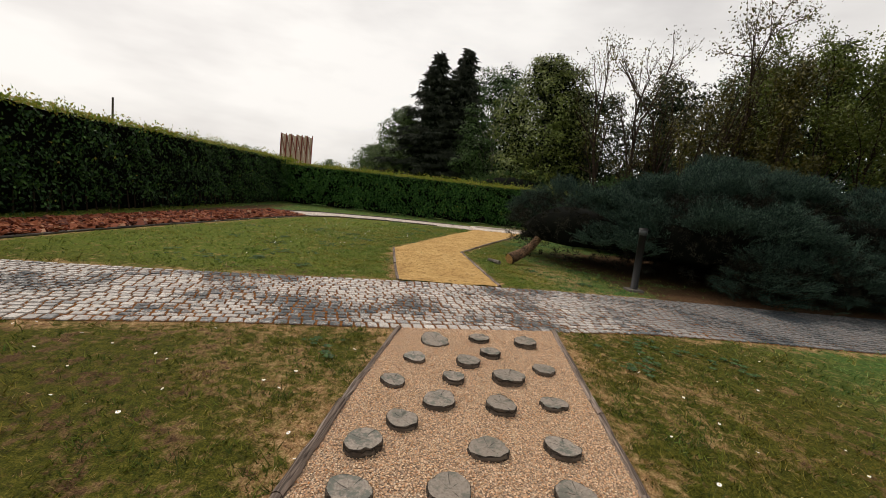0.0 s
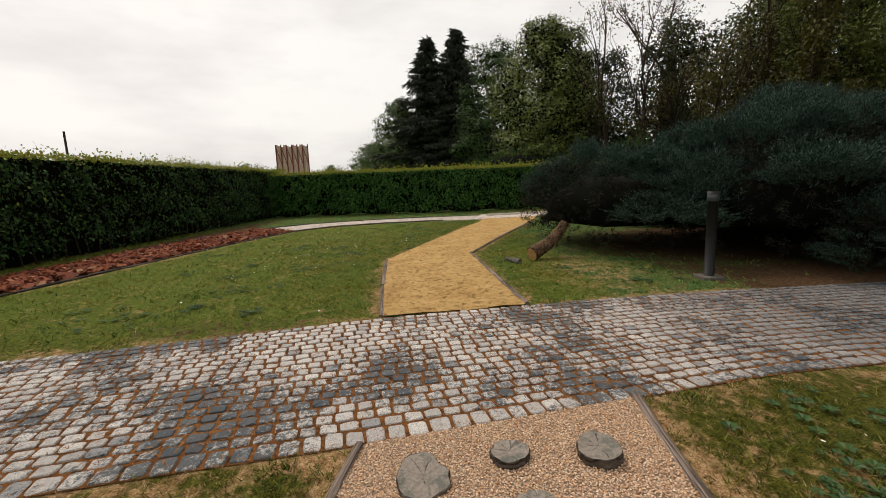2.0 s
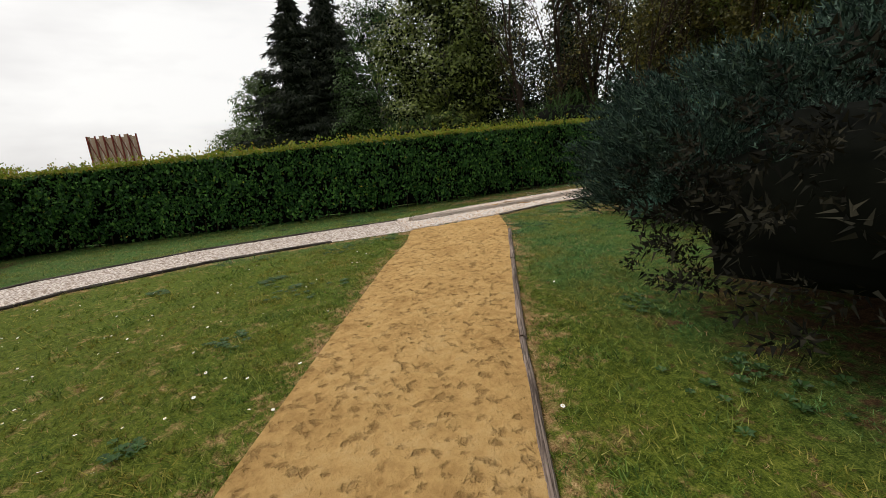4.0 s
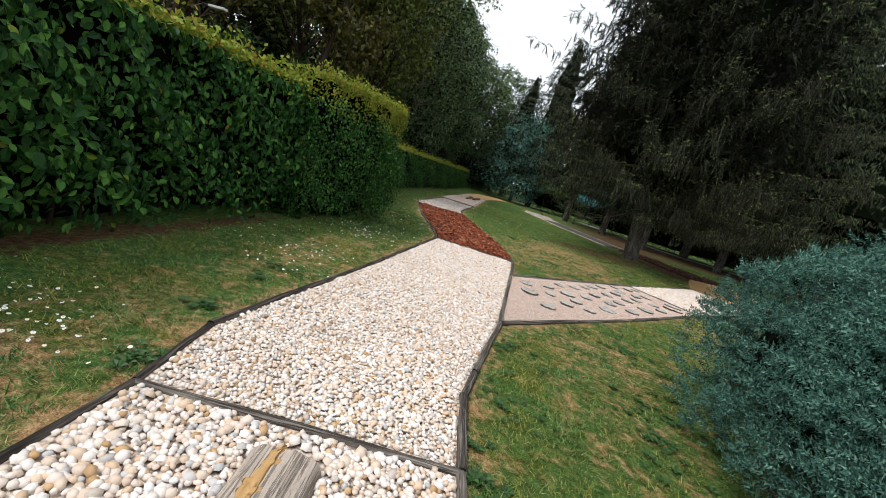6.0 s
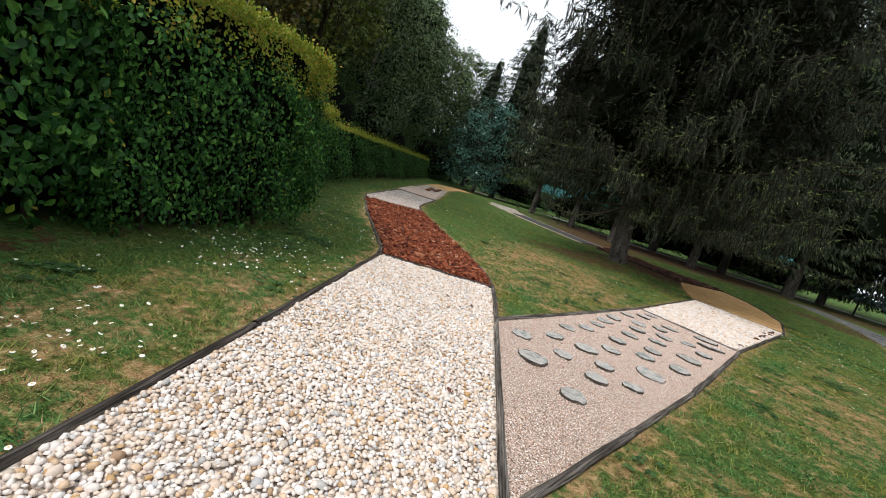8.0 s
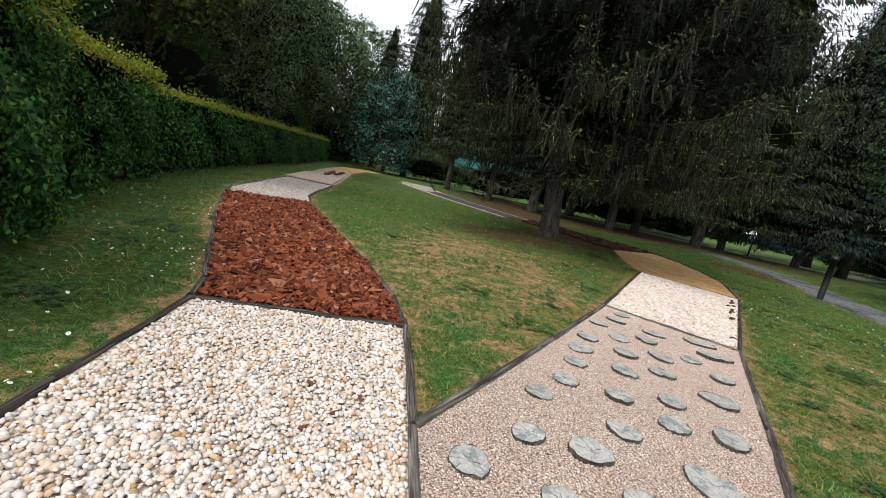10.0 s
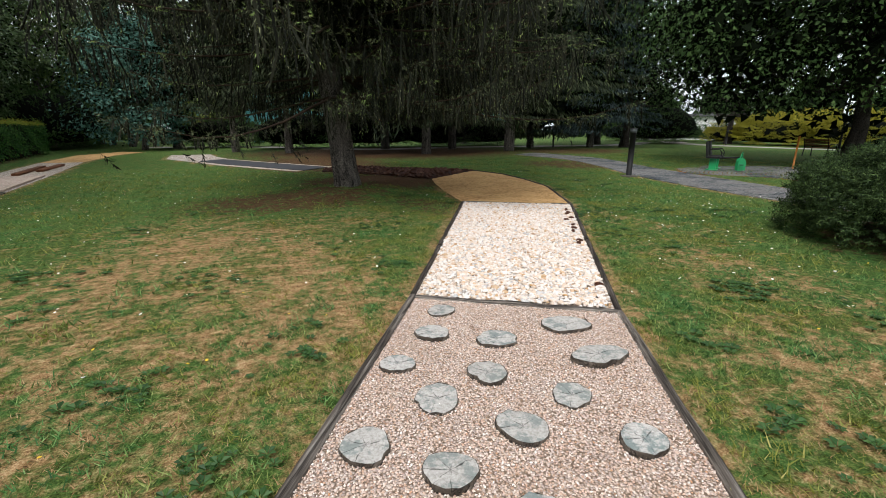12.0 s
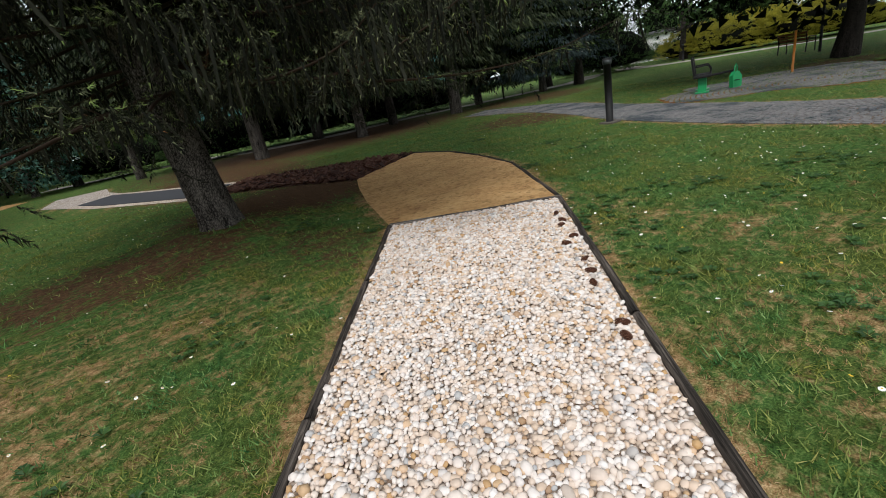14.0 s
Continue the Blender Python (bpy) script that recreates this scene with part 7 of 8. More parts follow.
# pine cones on the pebbles
def cone_mesh():
    v, f = ICO1
    out_v, out_f, n = [], [], 0
    for i in range(70):
        t = i / 70
        a = i * 2.399
        r = 0.020 * math.sin(math.pi * (0.08 + 0.86 * t)) ** 0.8
        y = 0.095 * (t - 0.5)
        d = np.array([math.cos(a), 0.55, math.sin(a)])
        c = np.array([r * math.cos(a), y, r * math.sin(a)])
        w = np.array([-math.sin(a), 0, math.cos(a)]) * 0.007
        out_v += [c - w, c + w, c + d * 0.011 + w * 0.4, c + d * 0.011 - w * 0.4, c + np.array([0, 0.012, 0])]
        out_f += [(n, n + 1, n + 2), (n, n + 2, n + 3), (n + 1, n + 4, n + 2), (n, n + 3, n + 4)]
        n += 5
    core = v * np.array([0.017, 0.045, 0.017])
    out_f += [tuple(q) for q in (f + n)]
    return fastmesh("pine_cone", np.vstack([out_v, core]), np.array(out_f), [CONE])


CONE_MESH = cone_mesh()
for k, (x, y, a) in enumerate(((6.30, 7.68, 40), (6.44, 7.84, 100), (6.78, 8.22, 60), (7.06, 8.58, 15), (6.16, 7.56, 140), (6.62, 8.16, 30), (4.86, 5.92, 60), (6.95, 8.50, 80), (7.20, 8.78, 120), (5.86, 7.14, 35), (5.76, 7.06, 160))):
    ob = tagged(new("pine_cone", CONE_MESH), "brown open spruce cone on white pebbles", "pine cone", "pine cones on the pebbles")
    ob.location = (x, y, 0.040)
    ob.scale = (0.8, 0.8, 0.8)
    ob.rotation_euler = (radians(4), radians(10 * (k % 3)), radians(a))

# ---- beyond the hedges and trees ----
def timber_screen(x, y, turn):
    th = thing("timber_screen", "tall timber screen with red-brown posts", "screen", (x, y, 0), rz=turn)
    for k in range(12):
        bm = bmesh.new()
        box(bm, (0.44, 0.06, 6.6), (-2.6 + 0.47 * k, 0, 3.9 + 0.12 * (k % 3)), bevel=0.01)
        part("board", bm, BOARD, th)
    for k in range(7):
        bm = bmesh.new()
        box(bm, (0.14, 0.16, 7.4), (-2.9 + 0.93 * k, 0.12, 3.75), bevel=0.015)
        part("post", bm, BOARD_DK, th, "red-brown post")
        if k < 6:
            bm = bmesh.new()
            tube(bm, [(-2.9 + 0.93 * k, 0.14, 4.6), (-2.0 + 0.93 * k, 0.14, 7.2)], [0.05, 0.05], 6)
            part("brace", bm, BOARD_DK, th)
    return th


timber_screen(-37.5, -29.1, 274).scale = (0.70, 1.0, 0.90)
lamp_post(3.2, -22.6, 3.45, 0, "plain grey pole beyond the hedge", 0.045, CONCRETE)
lamp_post(-9.63, 6.46, 3.6, 0.5, "slim grey street lamp behind the hedge", 0.035)


def low_building(x, y, turn, long, tall, label, wall, bandm, name="building"):
    th = thing(name, label, "building", (x, y, 0), rz=turn)
    bm = bmesh.new()
    box(bm, (long, 9, tall), (0, 4.5, tall / 2))
    part("wall", bm, wall, th)
    bm = bmesh.new()
    box(bm, (long + 0.8, 9.8, 0.35), (0, 4.5, tall + 0.17), bevel=0.04)
    part("roof", bm, ROOF, th)
    n = int(long / 2.6)
    for k in range(n):
        px = -long / 2 + (k + 0.5) * long / n
        bm = bmesh.new()
        box(bm, (0.22, 0.12, tall), (px - long / n / 2, -0.06, tall / 2))
        part("pilaster", bm, bandm, th)
        for z0 in ([1.5] if tall < 5 else [1.5, 4.6]):
            win = part("window", bm_box((long / n - 0.7, 0.10, 1.3), (px, -0.04, z0 + 0.5)), WHITE_WALL, th, "pale framed window")
            part("pane", bm_box((long / n - 0.9, 0.03, 1.1), (px, -0.105, z0 + 0.5)), GLASS, win)
    bm = bmesh.new()
    box(bm, (long, 0.10, 0.35), (0, -0.055, tall - 0.4))
    part("fascia", bm, bandm, th)
    return th


def bm_box(size, at):
    bm = bmesh.new()
    box(bm, size, at)
    return bm


low_building(66.0, 47.0, 125, 13, 3.0, "long white low building with red posts", WHITE_WALL, BRICK_RED)
low_building(24.0, 66.0, 176, 34, 7.0, "turquoise two-storey building behind trees", TEAL, WHITE_WALL)


# pale walks beyond the trees
def far_walk(line, wide, label):
    p = smoothed(line, 2.0)
    d = np.gradient(p, axis=0)
    nrm = np.c_[-d[:, 1], d[:, 0]] / np.hypot(*d.T)[:, None] * wide / 2
    return strip("pavement", p + nrm, p - nrm, 0.010, ASPHALT, label, "walk", n=50)


far_walk([(-2, 44.5), (6, 41), (12, 33.2), (20, 33.5), (34, 31), (44, 36)], 2.2, "pale gravel walk behind the spruces")
far_walk([(50, 37), (42.5, 29.5), (40.2, 22.5), (40.0, 14), (42, 4)], 2.2, "pale walk along the golden juniper")


# ---- grass, weeds and flowers ----
WALK = [(21.5, -10.2), (13.2, -10.2), (9.7, -10.7), (2.8, -8.2), (0.6, -6.5), (-0.2, -2.0), (-0.2, 1.0), (0.8, 2.0), (4.4, 6.4), (7.0, 10.0)]
def free_of_beds(pts, margin=0.0):
    ok = np.ones(len(pts), bool)
    for b in BEDS:
        ok &= ~inside(b, pts)
    return ok


def tuft(blades, high, wide, lean, seed):
    gen = np.random.default_rng(seed)
    v, f = [], []
    for i in range(blades):
        a = gen.random() * 2 * math.pi
        b = np.array([gen.normal() * 0.016, gen.normal() * 0.016, 0])
        s = np.array([math.cos(a), math.sin(a), 0]) * wide / 2
        d = gen.random() * 2 * math.pi
        k = lean * (0.4 + gen.random())
        h = high * gen.uniform(0.6, 1.2)
        v += [b - s, b + s, b + np.array([math.cos(d) * k * h, math.sin(d) * k * h, h])]
        f.append((3 * i, 3 * i + 1, 3 * i + 2))
    return np.array(v), np.array(f)


def build_grass():
    gen = np.random.default_rng(77)
    lo, hi = np.array([-6.0, -20.5]), np.array([24.0, 21.0])
    n = int(np.prod(hi - lo) * 1150)
    pts = lo + gen.random((n, 2)) * (hi - lo)
    d = line_dist(WALK, pts)
    pts = pts[gen.random(n) < np.clip(1.15 - d / 3.4, 0.085, 1)]
    pts = pts[free_of_beds(pts)]
    pts = pts[gen.random(len(pts)) > 0.98 * np.clip(wear(pts, SOIL) * 1.5 - 0.15, 0, 1)]
    pts = pts[~((pts[:, 0] < -2.9) & (pts[:, 1] < 4.6))]
    d = line_dist(WALK, pts)
    clump = np.array([noise.noise((x * 3.6, y * 3.6, 5)) + 0.7 * noise.noise((x * 10, y * 10, 8)) for x, y in pts])
    dry = gen.random(len(pts)) < np.clip(2.0 * (parched(pts) - 0.36) - 1.3 * clump, 0.03, 0.85)
    size = gen.uniform(0.65, 1.35, len(pts)) * np.where(d > 3, 1.45, 1.0) * np.where(dry, 0.7, 1.0)
    size = size * (1 + 0.6 * np.clip(clump, -0.4, 1))
    V, F, M, base = [], [], [], 0
    for k in range(6):
        pick = np.arange(len(pts)) % 6 == k
        tv, tf = tuft(4, 0.026, 0.0056, 1.25, 900 + k)
        q = pts[pick]
        v, f = stamp(tv, tf, np.c_[q, rise(q)], yaws(gen.random(len(q)) * 6.283), size[pick])
        V.append(v)
        F.append(f + base)
        M.append(np.repeat(np.where(dry[pick], 1, np.where(gen.random(pick.sum()) < olive(q), 2, np.where(warm(q) > 0.5, 3, 0))), len(tf)))
        base += len(v)
    me = fastmesh("grass", np.concatenate(V), np.concatenate(F), [BLADE, STRAW, BLADE_OLIVE, BLADE_WARM], np.concatenate(M))
    tagged(new("grass", me), "short green lawn grass with dry straw blades", "grass", kind="stuff")


build_grass()


def build_weeds():
    gen = np.random.default_rng(78)
    spots = []
    for _ in range(330):
        w = WALK[gen.integers(0, len(WALK))]
        c = np.array(w) + gen.normal(size=2) * 3.0
        k = gen.integers(5, 22)
        spots.append(c + gen.normal(size=(k, 2)) * gen.uniform(0.06, 0.22))
    pts = np.concatenate(spots)
    pts = pts[wear(pts, SOIL) < 0.4]
    pts = np.concatenate([pts, np.array([0.80, 2.75]) + gen.normal(size=(60, 2)) * 0.10, np.array([5.9, 5.3]) + gen.normal(size=(40, 2)) * 0.15])
    pts = pts[free_of_beds(pts)]
    pts = pts[pts[:, 0] > -2.6]
    v0, f0 = [], []
    for i in range(6):
        a = i * math.pi / 3 + 0.3
        c, s = math.cos(a), math.sin(a)
        b = len(v0)
        for x, y, z in ((0, 0.1, 0), (0.30, 0.55, 0.30), (0, 1.0, 0.26), (-0.30, 0.55, 0.30)):
            v0.append((c * x - s * y, s * x + c * y, z))
        f0 += [(b, b + 1, b + 2), (b, b + 2, b + 3)]
    v, f = stamp(v0, f0, np.c_[pts, 0.012 + rise(pts)], yaws(gen.random(len(pts)) * 6.283), gen.uniform(0.025, 0.055, len(pts)))
    tagged(new("clover", fastmesh("clover", v, f, [CLOVER])), "dark green clover and weeds in the lawn", "weeds", kind="stuff")
    # daisies
    spots = []
    for x, y, n, s in ((-1.9, 2.6, 190, 0.45), (-2.0, -2.6, 150, 0.32), (-1.9, -4.2, 90, 0.5), (-1.7, 5.2, 60, 0.45), (-1.8, 0.2, 130, 0.5), (-2.0, -7.0, 22, 0.4), (-2.5, 8.5, 40, 0.8), (8.5, 8.0, 90, 1.5), (6.7, 5.5, 14, 0.5), (18.4, -12.6, 40, 1.0), (10.0, -12.8, 50, 1.2), (6.5, -12.2, 60, 1.2), (17.9, -8.0, 26, 0.9), (2.6, 8.6, 30, 1.2), (9, 12, 40, 2), (-1.5, 14, 40, 1.0), (16.2, -13.0, 16, 0.6)):
        spots.append(np.array([x, y]) + gen.normal(size=(n, 2)) * s)
    for x, y, n, w in ((1.5, 11.0, 120, 2.6), (9.5, 9.0, 160, 2.6), (0.5, 16.0, 120, 3.0), (-2.2, 7.0, 110, 1.2), (7.5, -13.5, 160, 3.0), (18.0, -13.0, 60, 2.2), (18.0, -7.4, 60, 2.0), (7.0, 5.0, 50, 1.5)):
        spots.append(np.array([x, y]) + gen.uniform(-1.4, 1.4, size=(n, 2)) * w)
    pts = np.concatenate(spots)
    pts = pts[free_of_beds(pts) & (wear(pts, SOIL) < 0.4)]
    v0, f0 = [(0, 0, 0.012)], []
    for i in range(8):
        a = i * math.pi / 4
        v0.append((math.cos(a), math.sin(a), 0.05 * (-1) ** i))
    f0 = [(0, i + 1, (i + 1) % 8 + 1) for i in range(8)]
    tilt = aligned(np.c_[gen.normal(size=(len(pts), 2)) * 0.3, np.ones(len(pts))], gen)
    h = gen.uniform(0.025, 0.055, len(pts)) + rise(pts)
    v, f = stamp(v0, f0, np.c_[pts, h], tilt, gen.uniform(0.008, 0.0135, len(pts)))
    v2, f2 = stamp(v0, f0, np.c_[pts, h + 0.003], tilt, gen.uniform(0.003, 0.0045, len(pts)))
    me = fastmesh("daisies", np.vstack([v, v2]), np.vstack([f, f2 + len(v)]), [PETAL, YOLK], np.r_[np.zeros(len(f)), np.ones(len(f2))])
    tagged(new("daisies", me), "small white daisies with yellow hearts in grass", "flowers", kind="stuff")
    # yellow flowers and fallen leaves
    pts = np.concatenate([np.array(c) + gen.normal(size=(n, 2)) * s for c, n, s in (((8.0, 7.0), 34, 1.4), ((1.6, 6.2), 18, 1.0), ((2.2, 9.0), 10, 1.0))])
    pts = pts[free_of_beds(pts)]
    v, f = stamp(v0, f0, np.c_[pts, np.full(len(pts), 0.035)], aligned(np.c_[gen.normal(size=(len(pts), 2)) * 0.3, np.ones(len(pts))], gen), np.full(len(pts), 0.009))
    tagged(new("buttercups", fastmesh("buttercups", v, f, [YOLK])), "few small yellow flowers in the lawn", "flowers", kind="stuff")


build_weeds()


# ---- loose stones and chips, piece by piece ----
def lumpy(base, seed, amount=0.12, flat=0.6):
    v = base[0].copy()
    gen = np.random.default_rng(seed)
    k = gen.normal(size=(4, 3)) * 1.4
    v = v * (1 + amount * np.sin(v @ k.T + gen.random(4) * 6).sum(1)[:, None] * 0.5)
    return v * np.array([1.0, gen.uniform(0.66, 0.9), flat * gen.uniform(0.85, 1.15)])


def chip_shape(seed):
    gen = np.random.default_rng(seed)
    v = np.array([(x, y, z) for z in (-0.5, 0.5) for x, y in ((-0.5, -0.22), (0.45, -0.28), (0.5, 0.2), (-0.42, 0.26))]) * np.array([1, 1, 0.16])
    v += gen.normal(size=v.shape) * np.array([0.07, 0.05, 0.03])
    f = [(0, 2, 1), (0, 3, 2), (4, 5, 6), (4, 6, 7), (0, 1, 5), (0, 5, 4), (1, 2, 6), (1, 6, 5), (2, 3, 7), (2, 7, 6), (3, 0, 4), (3, 4, 7)]
    return v, np.array(f)


def fill_bed(bed, poly, gap, size, z, shapes, rest_mat, one_mat, name, near, fine_zone=None, tilt=0.35, seed=1, bump=0.018, smooth=True, clear=()):
    """Fills a bed with pieces: the 300 nearest a place are objects, the rest one mesh."""
    gen = np.random.default_rng(seed)
    pts = spread(poly, gap)
    keep = line_dist(np.vstack([poly, poly[:1]]), pts) > 0.045
    for (a, b, w) in clear:
        keep &= line_dist([a, b], pts) > w
    pts = pts[keep]
    n = len(pts)
    zz = z + bump * gen.random(n) + 0.010 * np.array([noise.noise((x * 2.2, y * 2.2, seed)) for x, y in pts])
    sz = size * np.exp(gen.normal(size=n) * 0.26)
    rot = np.einsum("nij,njk->nik", aligned(np.c_[gen.normal(size=(n, 2)) * tilt, np.ones(n)], gen), yaws(gen.random(n) * 6.283))
    kind = gen.integers(0, len(shapes), n)
    close = np.argsort(np.hypot(*(pts - np.array(near)).T))[:300]
    single = np.zeros(n, bool)
    single[close] = True
    meshes = [fastmesh(name, v, f, [one_mat], smooth=smooth) for v, f in shapes]
    for i in close:
        ob = new(name, meshes[kind[i]])
        ob.parent = bed
        m = Matrix([[float(q) for q in row] for row in rot[i]]).to_4x4()
        ob.matrix_basis = Matrix.Translation((float(pts[i, 0]), float(pts[i, 1]), float(zz[i]))) @ m @ Matrix.Scale(float(sz[i]), 4)
    V, F, base = [], [], 0
    for k in range(len(shapes)):
        pick = (kind == k) & ~single
        fine = pick & (np.hypot(*(pts - np.array(fine_zone[:2])).T) < fine_zone[2]) if fine_zone else pick
        for q, shape in ((fine, shapes[k]), (pick & ~fine, (lumpy(ICO1, k), HALF))):
            if q.any():
                v, f = stamp(shape[0], shape[1], np.c_[pts[q], zz[q]], rot[q], sz[q])
                V.append(v)
                F.append(f + base)
                base += len(v)
    rest = part(name + "s", fastmesh(name + "s", np.concatenate(V), np.concatenate(F), [rest_mat], smooth=smooth), None, bed)
    rest["kind"] = "stuff"


HALF = ICO1[1][ICO1[0][ICO1[1]].mean(1)[:, 2] > -0.3]
HALF2 = ICO2[1][ICO2[0][ICO2[1]].mean(1)[:, 2] > -0.25]
STONES = [(lumpy(ICO2, 60 + k), HALF2) for k in range(6)]
CHIPS = [chip_shape(80 + k) for k in range(6)]
fill_bed(log_bed, band(LOG_L, LOG_R), 0.0305, 0.0208, 0.018, STONES, PEBBLE, PEBBLE_1, "pebble", (0.5, -5.6), (0.5, -5.4, 0.8), seed=11, clear=[((0.87, -8.7), (-0.05, -2.70), 0.14)])
fill_bed(main_bed, band(MAIN_L, MAIN_R), 0.0242, 0.0146, 0.012, STONES, PEBBLE, PEBBLE_1, "pebble", (-0.1, -1.6), (0.0, -1.8, 0.5), seed=12)
fill_bed(white_bed, band(WH2_L, WH2_R), 0.0262, 0.0176, 0.016, STONES, PEBBLE, PEBBLE_1, "pebble", (4.6, 6.6), (4.5, 6.4, 0.7), seed=13)
fill_bed(bark_bed, band(BARK_L, BARK_R), 0.038, 0.074, 0.020, CHIPS, CHIP, CHIP_1, "bark_chip", (0.0, 4.8), None, 0.55, 14, 0.03, False)
fill_bed(bark_bed_a, band(BARKBED_N, BARKBED_F), 0.062, 0.115, 0.024, CHIPS, CHIP, CHIP_1, "bark_chip", (9.5, -16.7), None, 0.5, 15, 0.04, False)
fill_bed(bark_bed_far, band(BK2_N, BK2_F), 0.075, 0.13, 0.022, CHIPS, CHIP_DK, CHIP_DK, "bark_chip", (8.5, 16.0), None, 0.5, 16, 0.03, False)


def fine_stones(bed, poly, gap, size, seed, mat):
    gen = np.random.default_rng(seed)
    pts = spread(poly, gap, 0.5)
    v0 = np.array([(1, 0, 0), (-1, 0, 0), (0, 0.8, 0), (0, -0.8, 0), (0, 0, 0.65), (0, 0, -0.65)])
    f0 = [(0, 2, 4), (2, 1, 4), (1, 3, 4), (3, 0, 4)]
    n = len(pts)
    v, f = stamp(v0, f0, np.c_[pts, BED + 0.003 + 0.004 * gen.random(n)], np.einsum("nij,njk->nik", aligned(np.c_[gen.normal(size=(n, 2)) * 0.4, np.ones(n)], gen), yaws(gen.random(n) * 6.283)), size * gen.uniform(0.6, 1.4, n))
    part("gravel", fastmesh("gravel", v, f, [mat], smooth=False), None, bed)["kind"] = "stuff"


fine_stones(disc_bed, band(DISC_L, DISC_R), 0.0138, 0.0060, 21, STONE)
fine_stones(disc_bed_a, band(DISC_A_L[:3], DISC_A_R[:3]), 0.0132, 0.0060, 22, STONE_BR)


# ---- granite setts ----
def sett_shape(seed):
    gen = np.random.default_rng(seed)
    c = 0.12
    out = np.array([(-0.5 + c, -0.5), (0.5 - c, -0.5), (0.5, -0.5 + c), (0.5, 0.5 - c), (0.5 - c, 0.5), (-0.5 + c, 0.5), (-0.5, 0.5 - c), (-0.5, -0.5 + c)]) * 0.98
    out = out + gen.normal(size=out.shape) * 0.026
    v = np.vstack([np.c_[out, np.full(8, -0.35)], np.c_[out, np.full(8, -0.02)], np.c_[out * 0.91, 0.035 + gen.normal(size=8) * 0.022], [[0.05 * gen.normal(), 0.05 * gen.normal(), 0.05]]])
    f = []
    for r in (0, 8):
        for j in range(8):
            a, b = r + j, r + (j + 1) % 8
            f += [(a, b, b + 8), (a, b + 8, a + 8)]
    f += [(16 + j, 16 + (j + 1) % 8, 24) for j in range(8)]
    return v, np.array(f)


def plain_sett(seed):
    gen = np.random.default_rng(seed)
    o = np.array([(-0.5, -0.5), (0.5, -0.5), (0.5, 0.5), (-0.5, 0.5)]) * 0.98 + gen.normal(size=(4, 2)) * 0.02
    v = np.vstack([np.c_[o, np.full(4, -0.2)], np.c_[o * 0.88, np.full(4, 0.06)]])
    f = [(4, 5, 6), (4, 6, 7)]
    for q in range(4):
        a, b = q, (q + 1) % 4
        f += [(a, b, b + 4), (a, b + 4, a + 4)]
    return v, np.array(f)


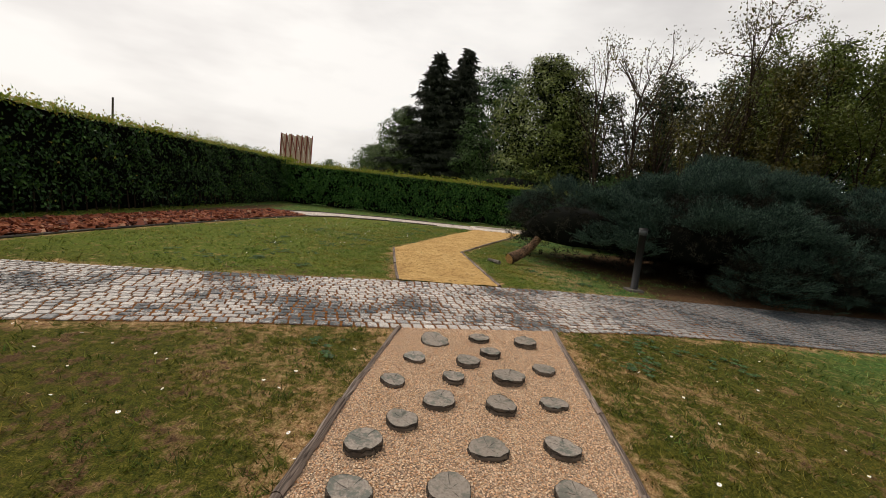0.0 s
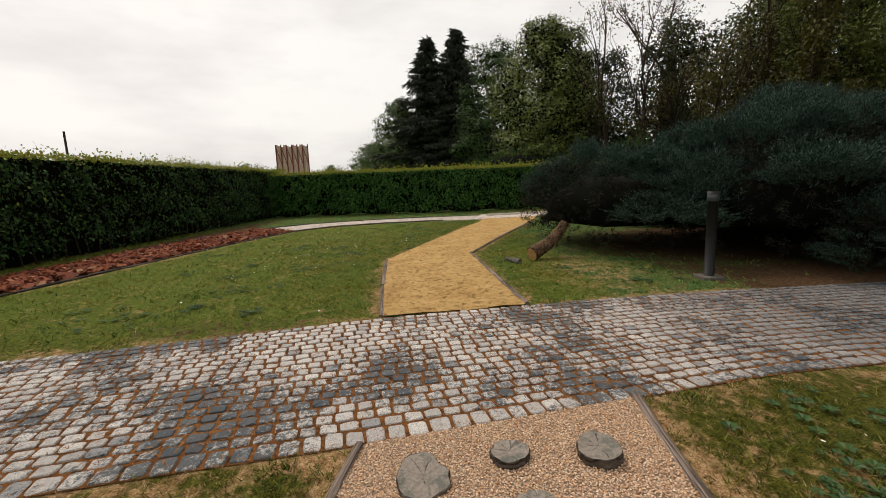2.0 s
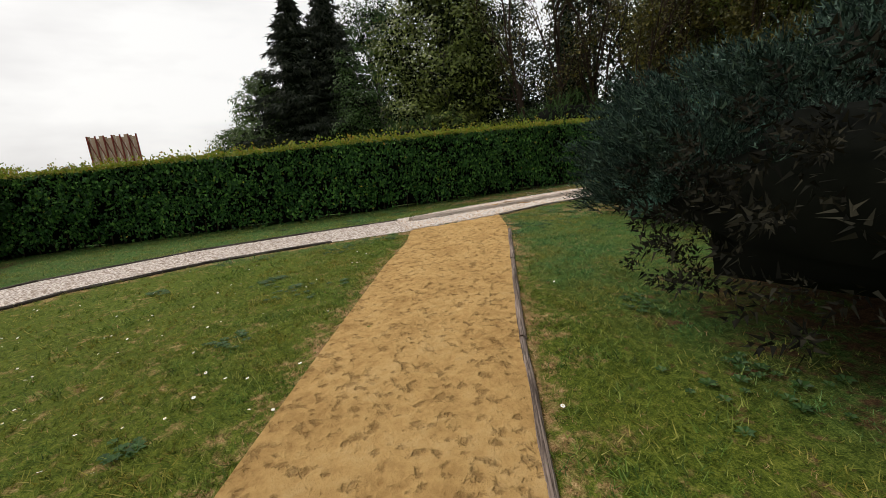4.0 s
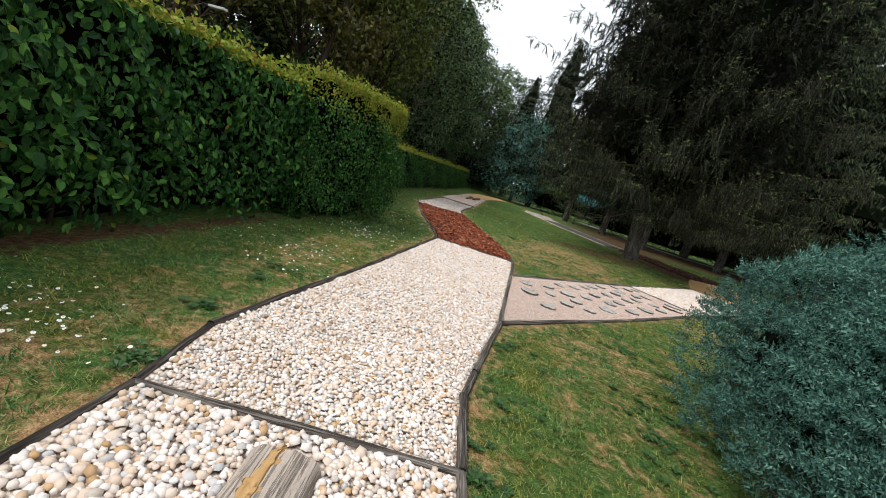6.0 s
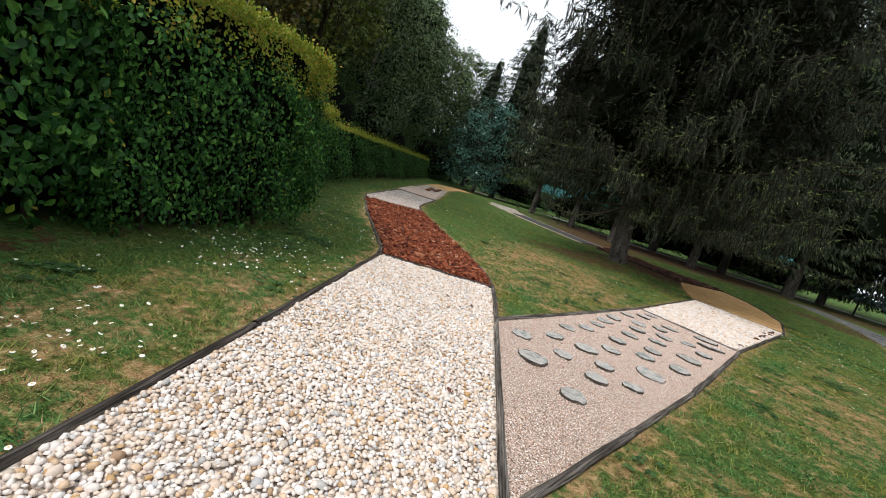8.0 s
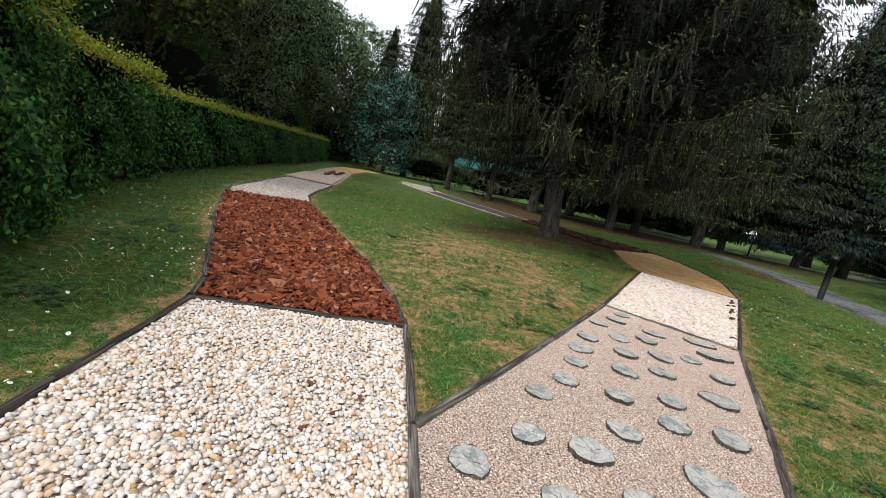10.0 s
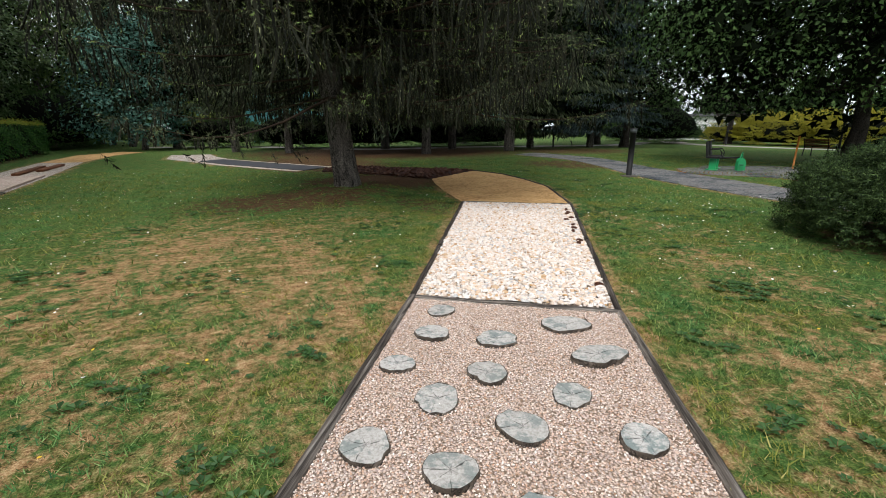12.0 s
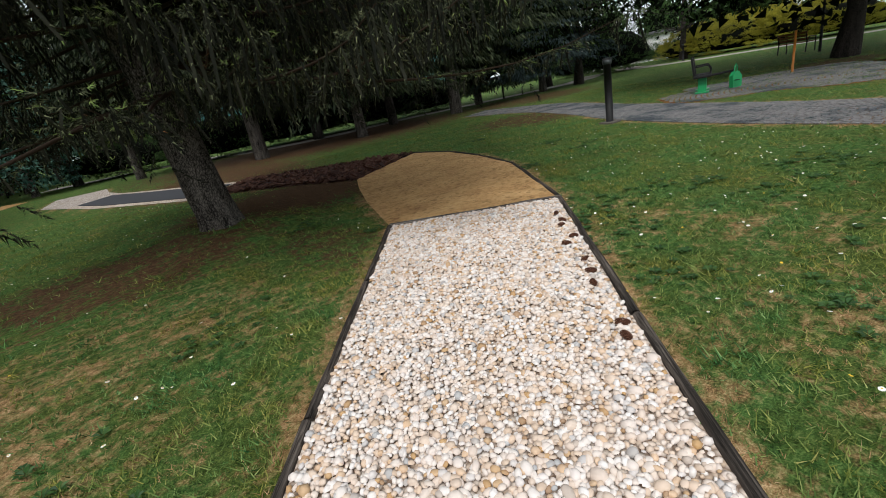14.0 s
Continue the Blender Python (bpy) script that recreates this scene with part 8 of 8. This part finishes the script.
def lay_setts():
    shapes = [sett_shape(500 + k) for k in range(6)]
    plain = [plain_sett(510 + k) for k in range(6)]
    gen = np.random.default_rng(55)

    def even(line, m=400):
        s = np.r_[0, np.cumsum(np.hypot(*np.diff(line, axis=0).T))]
        u = np.linspace(0, s[-1], m)
        return np.c_[np.interp(u, s, line[:, 0]), np.interp(u, s, line[:, 1])]
    a, b = even(SETT_L), even(SETT_R)
    edges = np.r_[np.arange(20) * 1.0, 19 + 1.4] / 20.4
    P, A, S = [], [], []
    for r in range(20):
        w = (edges[r] + edges[r + 1]) / 2
        line = a * (1 - w) + b * w
        s = np.r_[0, np.cumsum(np.hypot(*np.diff(line, axis=0).T))]
        wid = np.hypot(*(b - a).T) * (edges[r + 1] - edges[r])
        u = gen.random() * 0.15
        ang = np.unwrap(np.arctan2(*np.gradient(line, axis=0).T[::-1]))
        while u < s[-1]:
            L = gen.uniform(0.100, 0.128) * (1.05 if r == 19 else 1.0)
            m = u + L / 2
            P.append((np.interp(m, s, line[:, 0]), np.interp(m, s, line[:, 1]), 0.010 + gen.normal() * 0.002))
            A.append(np.interp(m, s, ang) + gen.normal() * 0.04)
            S.append((L - 0.017, np.interp(m, s, wid) - 0.018 - abs(gen.normal()) * 0.004, 0.11))
            u += L
    P, A, S = np.array(P), np.array(A), np.array(S)
    rot = yaws(A)
    kind = gen.integers(0, 6, len(P))
    far = np.hypot(P[:, 0] - 14.6, P[:, 1] + 10.3)
    close = np.argsort(far)[:300]
    single = np.zeros(len(P), bool)
    single[close] = True
    meshes = [fastmesh("sett", v, f, [SETT_1]) for v, f in shapes]
    for i in close:
        ob = new("sett", meshes[kind[i]])
        ob.parent = sett_bed
        ob.location, ob.rotation_euler, ob.scale = P[i], (float(gen.normal() * 0.02), float(gen.normal() * 0.02), A[i]), S[i]
    V, F, base = [], [], 0
    for q in range(6):
        for pick, shape in (((kind == q) & ~single & (far < 3.6), shapes[q]), ((kind == q) & (far >= 3.6), plain[q])):
            v, f = stamp(shape[0], shape[1], P[pick], rot[pick], S[pick])
            V.append(v)
            F.append(f + base)
            base += len(v)
    part("setts", fastmesh("setts", np.concatenate(V), np.concatenate(F), [SETT]), None, sett_bed)["kind"] = "stuff"


lay_setts()


def needle_litter():
    """Dry needles and crumbs that gather in the joints of the setts."""
    gen = np.random.default_rng(57)
    pts = scatter(band(SETT_L, SETT_R), 420, gen)
    near = np.hypot(pts[:, 0] - 14.5, pts[:, 1] + 10.5)
    pts = pts[gen.random(len(pts)) < np.clip(1.4 - near / 4.5, 0.0, 1)]
    n = len(pts)
    v, f = stamp([(-0.09, 0, 0), (0.09, 0, 0), (0, 1, 0.15)], [(0, 1, 2)], np.c_[pts, 0.011 + 0.009 * gen.random(n)], np.einsum("nij,njk->nik", aligned(np.c_[gen.normal(size=(n, 2)) * 0.15, np.ones(n)], gen), yaws(gen.random(n) * 6.283)), gen.uniform(0.018, 0.045, n))
    part("needle_litter", fastmesh("needle_litter", v, f, [NEEDLES_DRY]), None, sett_bed, "dry orange-brown needles in the joints")["kind"] = "stuff"


needle_litter()
# the paved round with rings of setts
plaza = surface("pavement", fastmesh("pavement", [(*q, 0.004) for q in blot(18.2, 10.3, 2.7, 3.3, 0.5)], [(0, i, i + 1) for i in range(1, 39)], [JOINT]), "earth joints of a round paved place", "paved place")


def lay_rings():
    gen = np.random.default_rng(56)
    P, A, S = [], [], []
    for r in np.arange(0.2, 5.2, 0.13):
        m = max(5, int(2 * math.pi * r / 0.13))
        for j in range(m):
            t = 2 * math.pi * j / m + r
            P.append((18.0 + r * math.cos(t), 8.8 + r * math.sin(t) * 0.95, 0.009 + gen.normal() * 0.002))
            A.append(t)
            S.append((0.105, 0.118, 0.11))
    P, A, S = np.array(P), np.array(A), np.array(S)
    inner = inside(blot(18.2, 10.3, 2.6, 3.2, 0.5), P[:, :2]) & (np.hypot(P[:, 0] - 15.4, P[:, 1] - 9.9) > 0.6)
    v, f = stamp(*plain_sett(9), P[inner], yaws(A[inner]), S[inner])
    part("setts", fastmesh("setts", v, f, [SETT]), None, plaza)["kind"] = "stuff"


lay_rings()
